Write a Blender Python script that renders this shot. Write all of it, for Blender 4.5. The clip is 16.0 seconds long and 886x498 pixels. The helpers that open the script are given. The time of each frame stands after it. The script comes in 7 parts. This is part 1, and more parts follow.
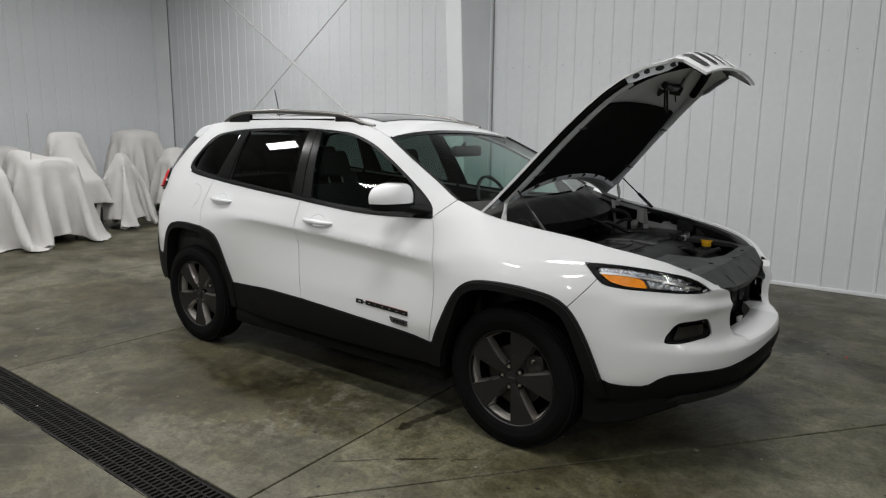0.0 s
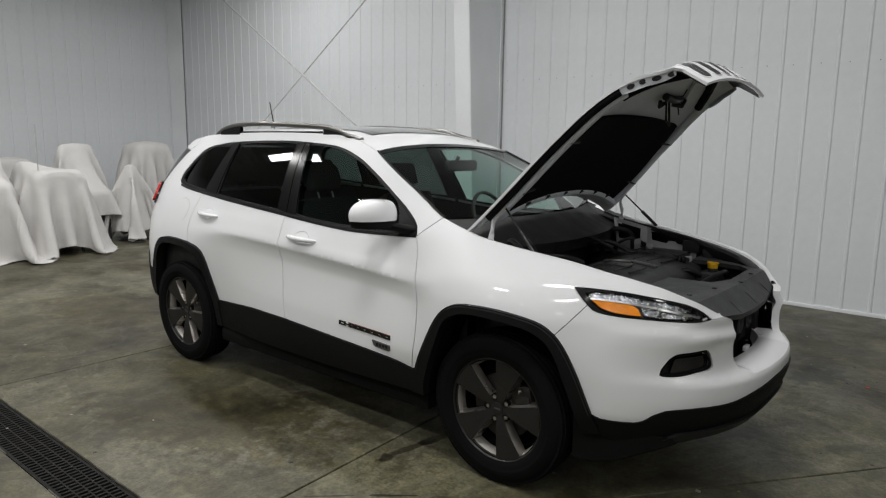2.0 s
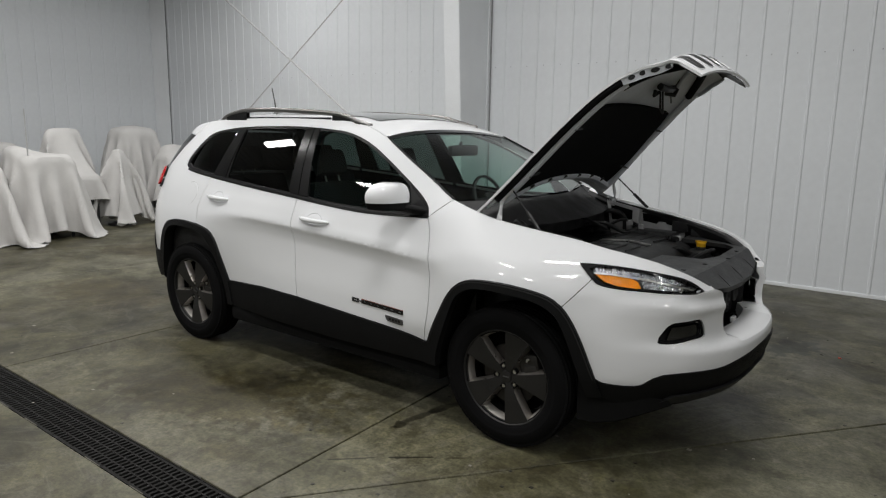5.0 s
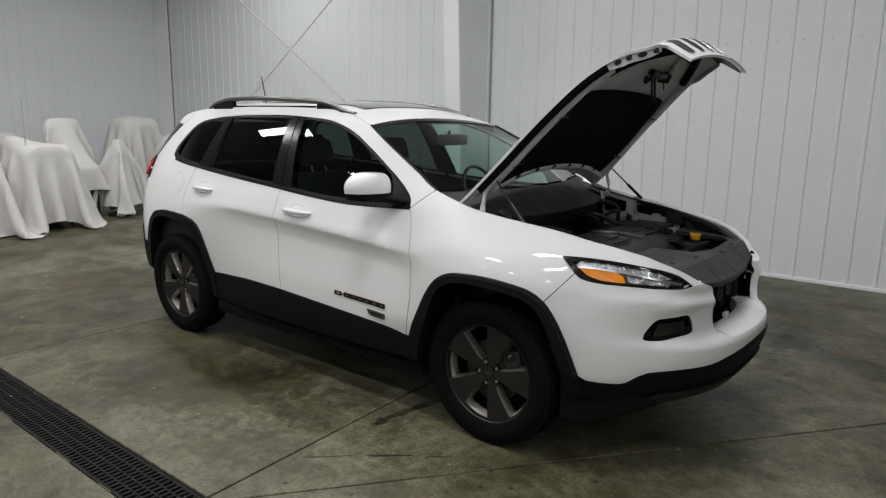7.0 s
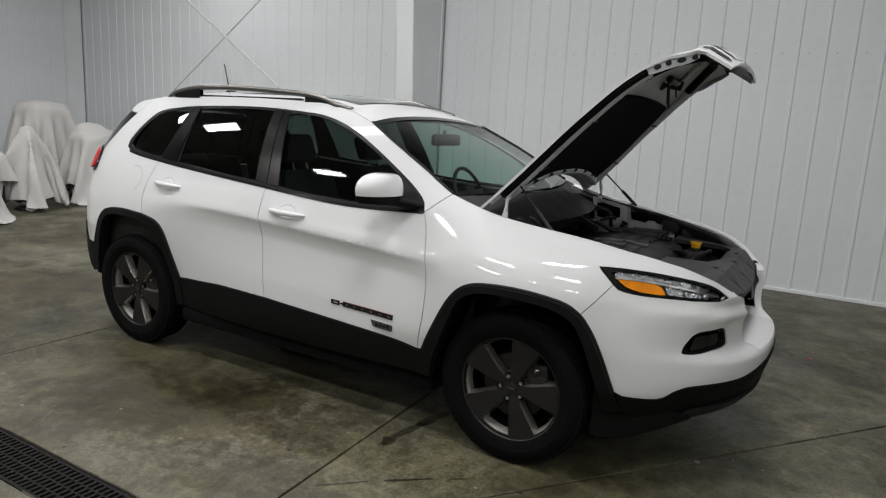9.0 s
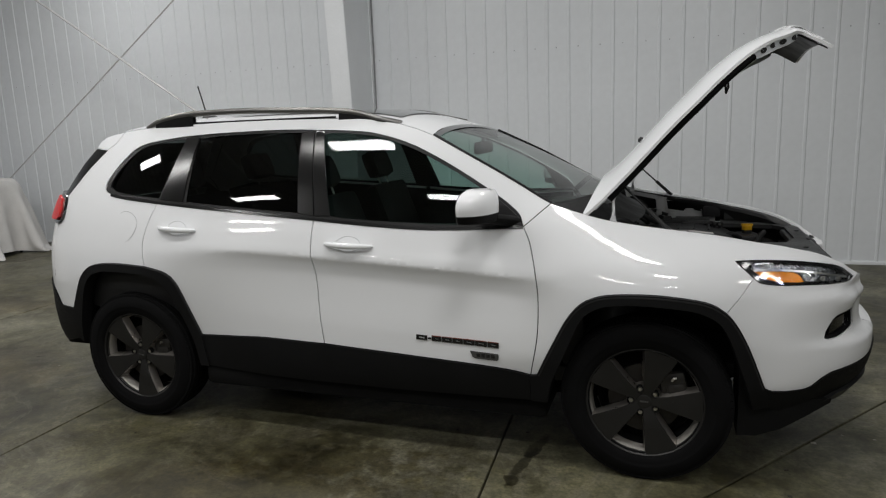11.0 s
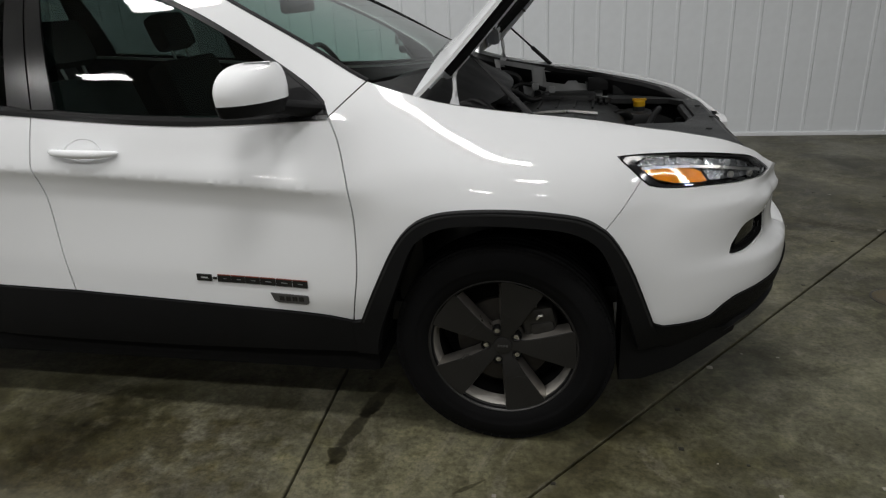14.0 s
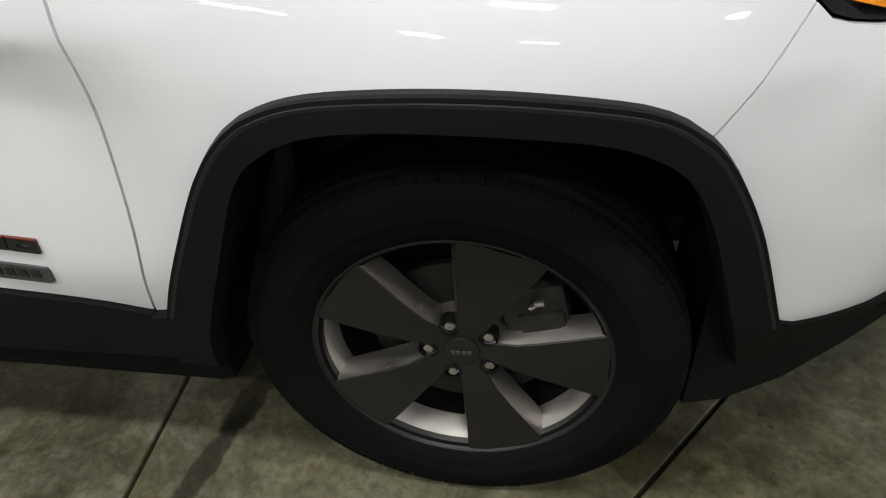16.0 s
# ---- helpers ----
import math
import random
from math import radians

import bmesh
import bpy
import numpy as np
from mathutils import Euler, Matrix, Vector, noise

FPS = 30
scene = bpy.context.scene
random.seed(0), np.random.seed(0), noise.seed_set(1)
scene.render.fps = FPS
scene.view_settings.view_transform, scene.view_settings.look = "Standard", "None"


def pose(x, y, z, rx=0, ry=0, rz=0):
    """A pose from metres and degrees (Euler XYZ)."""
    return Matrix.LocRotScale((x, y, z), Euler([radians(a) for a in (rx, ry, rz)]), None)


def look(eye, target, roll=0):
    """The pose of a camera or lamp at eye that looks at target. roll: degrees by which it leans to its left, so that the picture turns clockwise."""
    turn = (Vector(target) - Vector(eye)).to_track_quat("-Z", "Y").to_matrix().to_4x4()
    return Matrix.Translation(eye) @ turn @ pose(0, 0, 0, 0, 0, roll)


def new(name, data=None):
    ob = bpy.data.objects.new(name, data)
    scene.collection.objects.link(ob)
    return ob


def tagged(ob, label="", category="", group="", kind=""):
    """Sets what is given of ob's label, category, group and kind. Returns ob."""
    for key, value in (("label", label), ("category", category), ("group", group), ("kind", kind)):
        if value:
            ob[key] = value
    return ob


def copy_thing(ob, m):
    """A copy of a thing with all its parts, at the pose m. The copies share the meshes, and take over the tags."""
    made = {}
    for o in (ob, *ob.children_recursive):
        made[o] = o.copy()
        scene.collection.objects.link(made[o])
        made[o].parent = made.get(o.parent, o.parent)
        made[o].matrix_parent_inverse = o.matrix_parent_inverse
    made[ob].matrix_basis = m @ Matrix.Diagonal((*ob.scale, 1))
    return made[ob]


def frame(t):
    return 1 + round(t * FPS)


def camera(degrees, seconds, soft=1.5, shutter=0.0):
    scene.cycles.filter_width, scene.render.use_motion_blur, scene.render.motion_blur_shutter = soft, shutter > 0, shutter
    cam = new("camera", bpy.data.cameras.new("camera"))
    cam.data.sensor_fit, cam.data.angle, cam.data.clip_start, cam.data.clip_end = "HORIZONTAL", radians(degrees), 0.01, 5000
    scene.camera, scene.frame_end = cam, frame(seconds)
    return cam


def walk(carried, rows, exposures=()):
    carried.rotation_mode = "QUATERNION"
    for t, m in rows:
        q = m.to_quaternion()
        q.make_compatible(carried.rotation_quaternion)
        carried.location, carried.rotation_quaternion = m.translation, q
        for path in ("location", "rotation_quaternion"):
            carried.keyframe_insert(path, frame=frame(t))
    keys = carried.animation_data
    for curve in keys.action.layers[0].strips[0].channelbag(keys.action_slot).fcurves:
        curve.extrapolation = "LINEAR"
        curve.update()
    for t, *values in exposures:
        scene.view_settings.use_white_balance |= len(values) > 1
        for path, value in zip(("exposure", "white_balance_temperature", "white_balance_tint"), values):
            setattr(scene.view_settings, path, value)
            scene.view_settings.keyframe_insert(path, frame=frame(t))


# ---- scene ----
cam = camera(67.0, 16.0, 1.2)
PATH = [
    (0, (3.004, -3.553, 1.564), (1.803, -1.992, 1.214), 0.6),
    (0.5, (3.002, -3.521, 1.562), (1.796, -1.972, 1.182), -0.8),
    (1, (2.995, -3.456, 1.555), (1.778, -1.915, 1.176), -0.1),
    (1.5, (2.997, -3.346, 1.559), (1.758, -1.817, 1.205), 0.2),
    (2, (3.018, -3.277, 1.571), (1.764, -1.751, 1.257), 0.8),
    (2.5, (3.047, -3.264, 1.554), (1.782, -1.75, 1.224), 0.7),
    (3, (3.056, -3.312, 1.563), (1.801, -1.795, 1.209), 0.9),
    (3.5, (3.034, -3.393, 1.577), (1.801, -1.848, 1.274), 1.4),
    (4, (3.016, -3.508, 1.58), (1.818, -1.948, 1.216), 0.9),
    (6.3, (3.046, -3.569, 1.566), (1.854, -2.0, 1.221), 1.1),
    (6.5, (3.058, -3.526, 1.572), (1.86, -1.972, 1.184), 1.2),
    (7, (3.068, -3.384, 1.564), (1.853, -1.843, 1.181), 0.9),
    (7.5, (3.028, -3.346, 1.562), (1.83, -1.795, 1.162), 2.9),
    (8, (2.948, -3.456, 1.557), (1.854, -1.838, 1.122), 1.2),
    (8.5, (2.781, -3.504, 1.541), (1.772, -1.825, 1.135), 3.3),
    (9, (2.513, -3.512, 1.549), (1.524, -1.815, 1.171), 3.0),
    (9.5, (2.209, -3.623, 1.539), (1.349, -1.864, 1.133), 2.1),
    (10, (1.922, -3.669, 1.54), (1.135, -1.874, 1.142), 1.2),
    (10.2, (1.793, -3.648, 1.549), (1.023, -1.838, 1.19), -0.3),
    (12.3, (1.33, -3.737, 1.573), (0.782, -1.855, 1.174), -1.1),
    (12.5, (1.395, -3.662, 1.584), (0.803, -1.793, 1.189), -0.5),
    (13, (1.523, -3.466, 1.572), (1.01, -1.594, 1.089), -0.9),
    (13.5, (1.545, -3.134, 1.521), (1.213, -1.265, 0.893), -1.2),
    (14, (1.576, -2.759, 1.455), (1.19, -0.934, 0.733), -3.1),
    (14.5, (1.598, -2.377, 1.376), (1.256, -0.627, 0.471), -1.7),
    (15, (1.558, -2.045, 1.303), (1.355, -0.351, 0.259), -2.9),
    (15.5, (1.512, -1.769, 1.244), (1.178, -0.165, 0.097), -3.1),
    (16, (1.473, -1.612, 1.153), (1.185, -0.033, -0.04), -3.4),
]
EXPOSURES = [(0.0, 0.02), (8.0, 0.0), (10.0, -0.07), (12.5, -0.36), (13.5, -0.34), (14.0, -0.1), (15.0, 0.30), (15.5, 0.40), (16.0, 0.48)]
walk(cam, [(t, look(eye, target, roll)) for t, eye, target, roll in PATH], EXPOSURES)

# world, lamps and exposure
world = bpy.data.worlds.new("world")
scene.world = world
world.use_nodes = True
world.node_tree.nodes["Background"].inputs[0].default_value = (0.8, 0.9, 1.0, 1)
world.node_tree.nodes["Background"].inputs[1].default_value = 0.02
CEILING = 5.2
# rows of high bay lamps: place and share of full power
LAMPS_AND_FILL = [(x, -8.6, 0.7) for x in (-3.4, 0.2, 3.8)]
# the two lamps at x = 8.7 are unseen fill, added to brighten the car's front
LAMPS_AND_FILL += [(x, -4.75, 1.0) for x in (-4.5, -0.95, 2.6, 8.7)]
LAMPS_AND_FILL += [(x, -2.2, 1.0) for x in (-5.5, -1.95, 1.6, 8.7)] + [(5.15, -2.2, 0.3)]
LAMPS_AND_FILL += [(x, 0.7, 1.0) for x in (-5.5, -1.95, 1.6)] + [(-5.5, 2.3, 0.6)]
LAMP_POWER = 60
for lx, ly, share in LAMPS_AND_FILL:
    d = bpy.data.lights.new("high_bay_and_fill_light", "AREA")
    d.shape, d.size, d.size_y, d.energy, d.color = "RECTANGLE", 1.08, 0.36, LAMP_POWER * share, (1.0, 0.988, 0.972)
    lamp = new("high_bay_and_fill_light", d)
    lamp.location = (lx, ly, CEILING - 0.475)


# materials
def mat(name, color, rough=0.5, metal=0.0, coat=0.0, grain=0.0, grain_scale=60.0, bump=0.0, bump_scale=200.0, vary=0.0, vary_scale=3.0, spec=0.5):
    """A surface with fine grain, larger stains and relief."""
    m = bpy.data.materials.new(name)
    m.use_nodes = True
    nt = m.node_tree
    b = nt.nodes["Principled BSDF"]
    b.inputs["Base Color"].default_value = (*color, 1)
    b.inputs["Roughness"].default_value = rough
    b.inputs["Metallic"].default_value = metal
    b.inputs["Coat Weight"].default_value = coat
    b.inputs["Coat Roughness"].default_value = 0.03
    b.inputs["Specular IOR Level"].default_value = spec
    tc = nt.nodes.new("ShaderNodeTexCoord")
    if grain or vary:
        last = None
        for amount, scale, detail in ((vary, vary_scale, 4), (grain, grain_scale, 6)):
            if not amount:
                continue
            n = nt.nodes.new("ShaderNodeTexNoise")
            n.inputs["Scale"].default_value, n.inputs["Detail"].default_value = scale, detail
            nt.links.new(tc.outputs["Object"], n.inputs["Vector"])
            r = nt.nodes.new("ShaderNodeMapRange")
            r.inputs["From Min"].default_value, r.inputs["From Max"].default_value = 0.3, 0.7
            r.inputs["To Min"].default_value, r.inputs["To Max"].default_value = 1 - amount, 1 + amount
            nt.links.new(n.outputs["Fac"], r.inputs["Value"])
            if last is None:
                last = r.outputs[0]
            else:
                k = nt.nodes.new("ShaderNodeMath")
                k.operation = "MULTIPLY"
                nt.links.new(last, k.inputs[0])
                nt.links.new(r.outputs[0], k.inputs[1])
                last = k.outputs[0]
        mul = nt.nodes.new("ShaderNodeVectorMath")
        mul.operation = "SCALE"
        mul.inputs[0].default_value = color
        nt.links.new(last, mul.inputs["Scale"])
        nt.links.new(mul.outputs[0], b.inputs["Base Color"])
        rr = nt.nodes.new("ShaderNodeMath")
        rr.operation = "MULTIPLY"
        rr.inputs[1].default_value = rough
        nt.links.new(last, rr.inputs[0])
        nt.links.new(rr.outputs[0], b.inputs["Roughness"])
    if bump:
        n = nt.nodes.new("ShaderNodeTexNoise")
        n.inputs["Scale"].default_value, n.inputs["Detail"].default_value = bump_scale, 5
        nt.links.new(tc.outputs["Object"], n.inputs["Vector"])
        bp = nt.nodes.new("ShaderNodeBump")
        bp.inputs["Strength"].default_value, bp.inputs["Distance"].default_value = bump, 0.004
        nt.links.new(n.outputs["Fac"], bp.inputs["Height"])
        nt.links.new(bp.outputs[0], b.inputs["Normal"])
    return m


def glass_mat(name, color, ior=1.5):
    """Tinted glass sheet: a clear tint under a mirror-smooth face."""
    m = bpy.data.materials.new(name)
    m.use_nodes = True
    nt = m.node_tree
    nt.nodes.clear()
    o = nt.nodes.new("ShaderNodeOutputMaterial")
    tr = nt.nodes.new("ShaderNodeBsdfTransparent")
    tr.inputs[0].default_value = (*color, 1)
    gl = nt.nodes.new("ShaderNodeBsdfGlossy")
    gl.inputs["Roughness"].default_value = 0.0
    lw = nt.nodes.new("ShaderNodeLayerWeight")
    lw.inputs["Blend"].default_value = 0.5
    pw = nt.nodes.new("ShaderNodeMath")
    pw.operation = "POWER"
    pw.inputs[1].default_value = 5.0
    nt.links.new(lw.outputs["Facing"], pw.inputs[0])
    fr = nt.nodes.new("ShaderNodeMapRange")
    fr.inputs["To Min"].default_value, fr.inputs["To Max"].default_value = ((ior - 1) / (ior + 1)) ** 2, 1.0
    nt.links.new(pw.outputs[0], fr.inputs["Value"])
    mx = nt.nodes.new("ShaderNodeMixShader")
    nt.links.new(fr.outputs[0], mx.inputs[0])
    nt.links.new(tr.outputs[0], mx.inputs[1])
    nt.links.new(gl.outputs[0], mx.inputs[2])
    nt.links.new(mx.outputs[0], o.inputs[0])
    return m


PAINT = mat("white_car_paint", (0.80, 0.81, 0.825), 0.6, spec=0.04, coat=1.0, vary=0.012, vary_scale=2.0)
PAINT_DULL = mat("white_primer_paint", (0.76, 0.79, 0.84), 0.5, vary=0.08, vary_scale=6.0, grain=0.04)
CLAD = mat("black_textured_plastic", (0.0088, 0.0089, 0.0092), 0.6, spec=0.09, bump=0.25, bump_scale=900, vary=0.12, vary_scale=5)
TRIM = mat("satin_black_trim", (0.007, 0.007, 0.0075), 0.36, spec=0.22, vary=0.1, vary_scale=4)
GLOSS = mat("gloss_black_trim", (0.012, 0.012, 0.013), 0.12, coat=0.6, vary=0.05)
DARK = mat("dark_underbody_and_shade", (0.006, 0.006, 0.006), 0.95, spec=0.1, vary=0.3, vary_scale=6)
INNER = mat("dark_cabin_plastic", (0.004, 0.004, 0.0045), 0.6, vary=0.2, vary_scale=8, bump=0.2, bump_scale=400)
CLOTH = mat("dark_seat_cloth", (0.0035, 0.0035, 0.004), 0.85, grain=0.25, grain_scale=300, vary=0.15)
PILLAR = mat("gloss_black_pillar_film", (0.003, 0.003, 0.0032), 0.2, spec=0.3, vary=0.06, vary_scale=6)
# lighter than CLAD: the highlight on the upturned lips is put into the colour
CLAD_LIP = mat("highlit_black_lip", (0.021, 0.0213, 0.022), 0.46, spec=0.26, vary=0.12, vary_scale=7)
RUBBER = mat("tyre_rubber", (0.0065, 0.0065, 0.0068), 0.8, spec=0.05, vary=0.2, vary_scale=7, grain=0.15, grain_scale=120, bump=0.15, bump_scale=300)
RIM = mat("graphite_wheel_paint", (0.021, 0.0203, 0.0198), 0.42, metal=0.4, vary=0.1, vary_scale=8)
BARREL = mat("bare_wheel_barrel", (0.34, 0.325, 0.30), 0.45, metal=0.55, vary=0.2, vary_scale=14)
FLANK = mat("bare_spoke_flank", (0.36, 0.34, 0.315), 0.30, metal=0.9, vary=0.15, vary_scale=14)
STEEL = mat("brushed_steel", (0.66, 0.65, 0.63), 0.3, metal=1.0, vary=0.12, vary_scale=20)
RAIL = mat("satin_rail_metal", (0.20, 0.196, 0.19), 0.36, metal=0.9, vary=0.06, vary_scale=6)
PLASTIC = mat("grey_engine_plastic", (0.029, 0.030, 0.031), 0.45, vary=0.2, vary_scale=9, bump=0.15, bump_scale=500)
BAY = mat("grey_painted_bay_metal", (0.44, 0.445, 0.45), 0.5, vary=0.15, vary_scale=9)
BAYBLACK = mat("black_engine_parts", (0.012, 0.012, 0.013), 0.5, vary=0.3, vary_scale=10)
PAD = mat("black_hood_insulation", (0.005, 0.005, 0.005), 0.95, spec=0.1, grain=0.3, grain_scale=150, bump=0.5, bump_scale=120)
YELLOW = mat("yellow_cap_plastic", (0.75, 0.42, 0.01), 0.4, vary=0.1)
AMBER = mat("amber_reflector", (0.95, 0.30, 0.005), 0.18, coat=0.8, vary=0.12, vary_scale=30, bump=0.3, bump_scale=160)
CHROME = mat("lamp_chrome", (0.34, 0.345, 0.36), 0.26, metal=1.0, vary=0.3, vary_scale=40, bump=0.6, bump_scale=110)
RED = mat("red_tail_lens", (0.60, 0.008, 0.010), 0.35, coat=0.1, vary=0.2, vary_scale=30)
BADGE = mat("black_orange_edged_badge", (0.012, 0.012, 0.012), 0.25, vary=0.1)
ORANGE = mat("orange_badge_edge", (0.16, 0.028, 0.012), 0.4, vary=0.1)
GREY = mat("grey_plate_badge", (0.10, 0.10, 0.10), 0.4, metal=0.5, vary=0.2, vary_scale=60)
TINT = glass_mat("privacy_glass", (0.085, 0.105, 0.10))
TINT_FRONT = glass_mat("door_glass", (0.48, 0.62, 0.58))
WIND = glass_mat("windscreen_glass", (0.72, 0.86, 0.80))
LENS = glass_mat("clear_lamp_lens", (0.9, 0.92, 0.93))
WALL = mat("white_ribbed_wall_steel", (0.74, 0.765, 0.79), 0.42, vary=0.05, vary_scale=0.6, grain=0.02, grain_scale=14, bump=0.03, bump_scale=9)
COLUMN = mat("white_column_cladding", (0.79, 0.81, 0.83), 0.45, vary=0.05, vary_scale=1.5, grain=0.02)
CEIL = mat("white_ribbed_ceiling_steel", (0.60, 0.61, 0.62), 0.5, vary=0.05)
ROD = mat("galvanised_brace_rod", (0.55, 0.55, 0.55), 0.5, metal=0.4, vary=0.15, vary_scale=12)
SHEET = mat("white_dust_sheet", (0.585, 0.575, 0.562), 0.9, vary=0.06, vary_scale=3.5, grain=0.04, grain_scale=90, bump=0.9, bump_scale=11)
IRON = mat("cast_iron_grating", (0.014, 0.0135, 0.013), 0.65, spec=0.1, vary=0.3, vary_scale=18, grain=0.2)


# mesh helpers
def finish(name, bm, material, parent=None, label="", smooth=True, angle=35):
    me = bpy.data.meshes.new(name)
    bm.normal_update()
    bm.to_mesh(me)
    bm.free()
    if smooth:
        me.polygons.foreach_set("use_smooth", [True] * len(me.polygons))
        me.set_sharp_from_angle(angle=radians(angle))
    for m in material if isinstance(material, (list, tuple)) else (material,):
        me.materials.append(m)
    ob = new(name, me)
    if parent is not None:
        ob.parent = parent
    if label:
        tagged(ob, label)
    return ob


def part(name, bm, material, parent, label=""):
    return finish(name, bm, material, parent, label)


def thing(name, label, category, loc=(0, 0, 0), group="", kind=""):
    ob = new(name)
    ob.location = loc
    return tagged(ob, label, category, group, kind)


def add_box(bm, lo, hi, bevel=0.0, m=None):
    """A bevelled box between two corners."""
    r = bmesh.ops.create_cube(bm, size=1.0)
    vs = r["verts"]
    for v in vs:
        v.co = Vector([(lo[i] + hi[i]) / 2 + v.co[i] * (hi[i] - lo[i]) for i in range(3)])
    if bevel:
        es = list({e for v in vs for e in v.link_edges})
        r = bmesh.ops.bevel(bm, geom=es, offset=bevel, segments=2, profile=0.6, affect="EDGES", clamp_overlap=True)
        vs = list({v for f in r["faces"] for v in f.verts} | {v for v in vs if v.is_valid})
    if m is not None:
        bmesh.ops.transform(bm, matrix=m, verts=vs)
    return vs


def box(lo, hi, bevel=0.0, m=None):
    bm = bmesh.new()
    add_box(bm, lo, hi, bevel, m)
    return bm


def lathe(profile, steps=48, axis="y", closed=False, bm=None):
    """Turns (along, radius) pairs about an axis."""
    bm = bm or bmesh.new()
    rings = []
    for a, r in profile:
        ring = []
        for k in range(steps):
            t = 2 * math.pi * k / steps
            c, s = r * math.cos(t), r * math.sin(t)
            ring.append(bm.verts.new((c, a, s) if axis == "y" else (c, s, a) if axis == "z" else (a, c, s)))
        rings.append(ring)
    pairs = list(zip(rings, rings[1:])) + ([(rings[-1], rings[0])] if closed else [])
    for p, q in pairs:
        for k in range(steps):
            bm.faces.new((p[k], p[(k + 1) % steps], q[(k + 1) % steps], q[k]))
    bmesh.ops.recalc_face_normals(bm, faces=bm.faces)
    return bm


def tube(points, radius, sides=10, bm=None, flat=1.0, caps=True):
    """A round or flattened bar along points; flat squeezes it sideways."""
    bm = bm or bmesh.new()
    pts = [Vector(p) for p in points]
    rings = []
    up = Vector((0, 0, 1))
    for i, p in enumerate(pts):
        d = (pts[min(i + 1, len(pts) - 1)] - pts[max(i - 1, 0)]).normalized()
        a = d.cross(up)
        a = a.normalized() if a.length > 1e-4 else Vector((1, 0, 0))
        b = a.cross(d).normalized()
        r = radius[i] if isinstance(radius, (list, tuple)) else radius
        rings.append([bm.verts.new(p + a * (r * flat * math.cos(2 * math.pi * k / sides)) + b * (r * math.sin(2 * math.pi * k / sides))) for k in range(sides)])
    for p, q in zip(rings, rings[1:]):
        for k in range(sides):
            bm.faces.new((p[k], p[(k + 1) % sides], q[(k + 1) % sides], q[k]))
    if caps:
        bm.faces.new(rings[0][::-1])
        bm.faces.new(rings[-1])
    bmesh.ops.recalc_face_normals(bm, faces=bm.faces)
    return bm


def bend(points, step=0.03, loop=False):
    """A smooth curve through points (Catmull-Rom), resampled."""
    p = [np.array(q, float) for q in points]
    out = []
    n = len(p)
    for i in range(n if loop else n - 1):
        a, b = p[i], p[(i + 1) % n]
        z = p[(i - 1) % n] if loop or i else 2 * a - b
        c = p[(i + 2) % n] if loop or i + 2 < n else 2 * b - a
        k = max(1, int(np.linalg.norm(b - a) / step))
        for j in range(k):
            t = j / k
            out.append(0.5 * (2 * a + (b - z) * t + (2 * z - 5 * a + 4 * b - c) * t * t + (3 * a - z - 3 * b + c) * t**3))
    if not loop:
        out.append(p[-1])
    return [tuple(float(c) for c in q) for q in out]


def prism(outline, lo, hi, axis=2, bevel=0.0):
    """An outline in the two other axes, drawn out from lo to hi."""
    bm = bmesh.new()

    def at(p, h):
        q = list(p)
        q.insert(axis, h)
        return bm.verts.new(q)

    a, b = [at(p, lo) for p in outline], [at(p, hi) for p in outline]
    n = len(outline)
    bm.faces.new(a)
    bm.faces.new(b)
    for i in range(n):
        bm.faces.new((a[i], a[(i + 1) % n], b[(i + 1) % n], b[i]))
    bmesh.ops.recalc_face_normals(bm, faces=bm.faces)
    if bevel:
        bmesh.ops.bevel(bm, geom=list(bm.edges), offset=bevel, segments=1, affect="EDGES", clamp_overlap=True)
    return bm


# the hall: floor slabs, drain, ribbed walls, column, ceiling
WALL_Y, WALL_X, EAST_X, SOUTH_Y = 4.05, -10.08, 14.0, -15.0


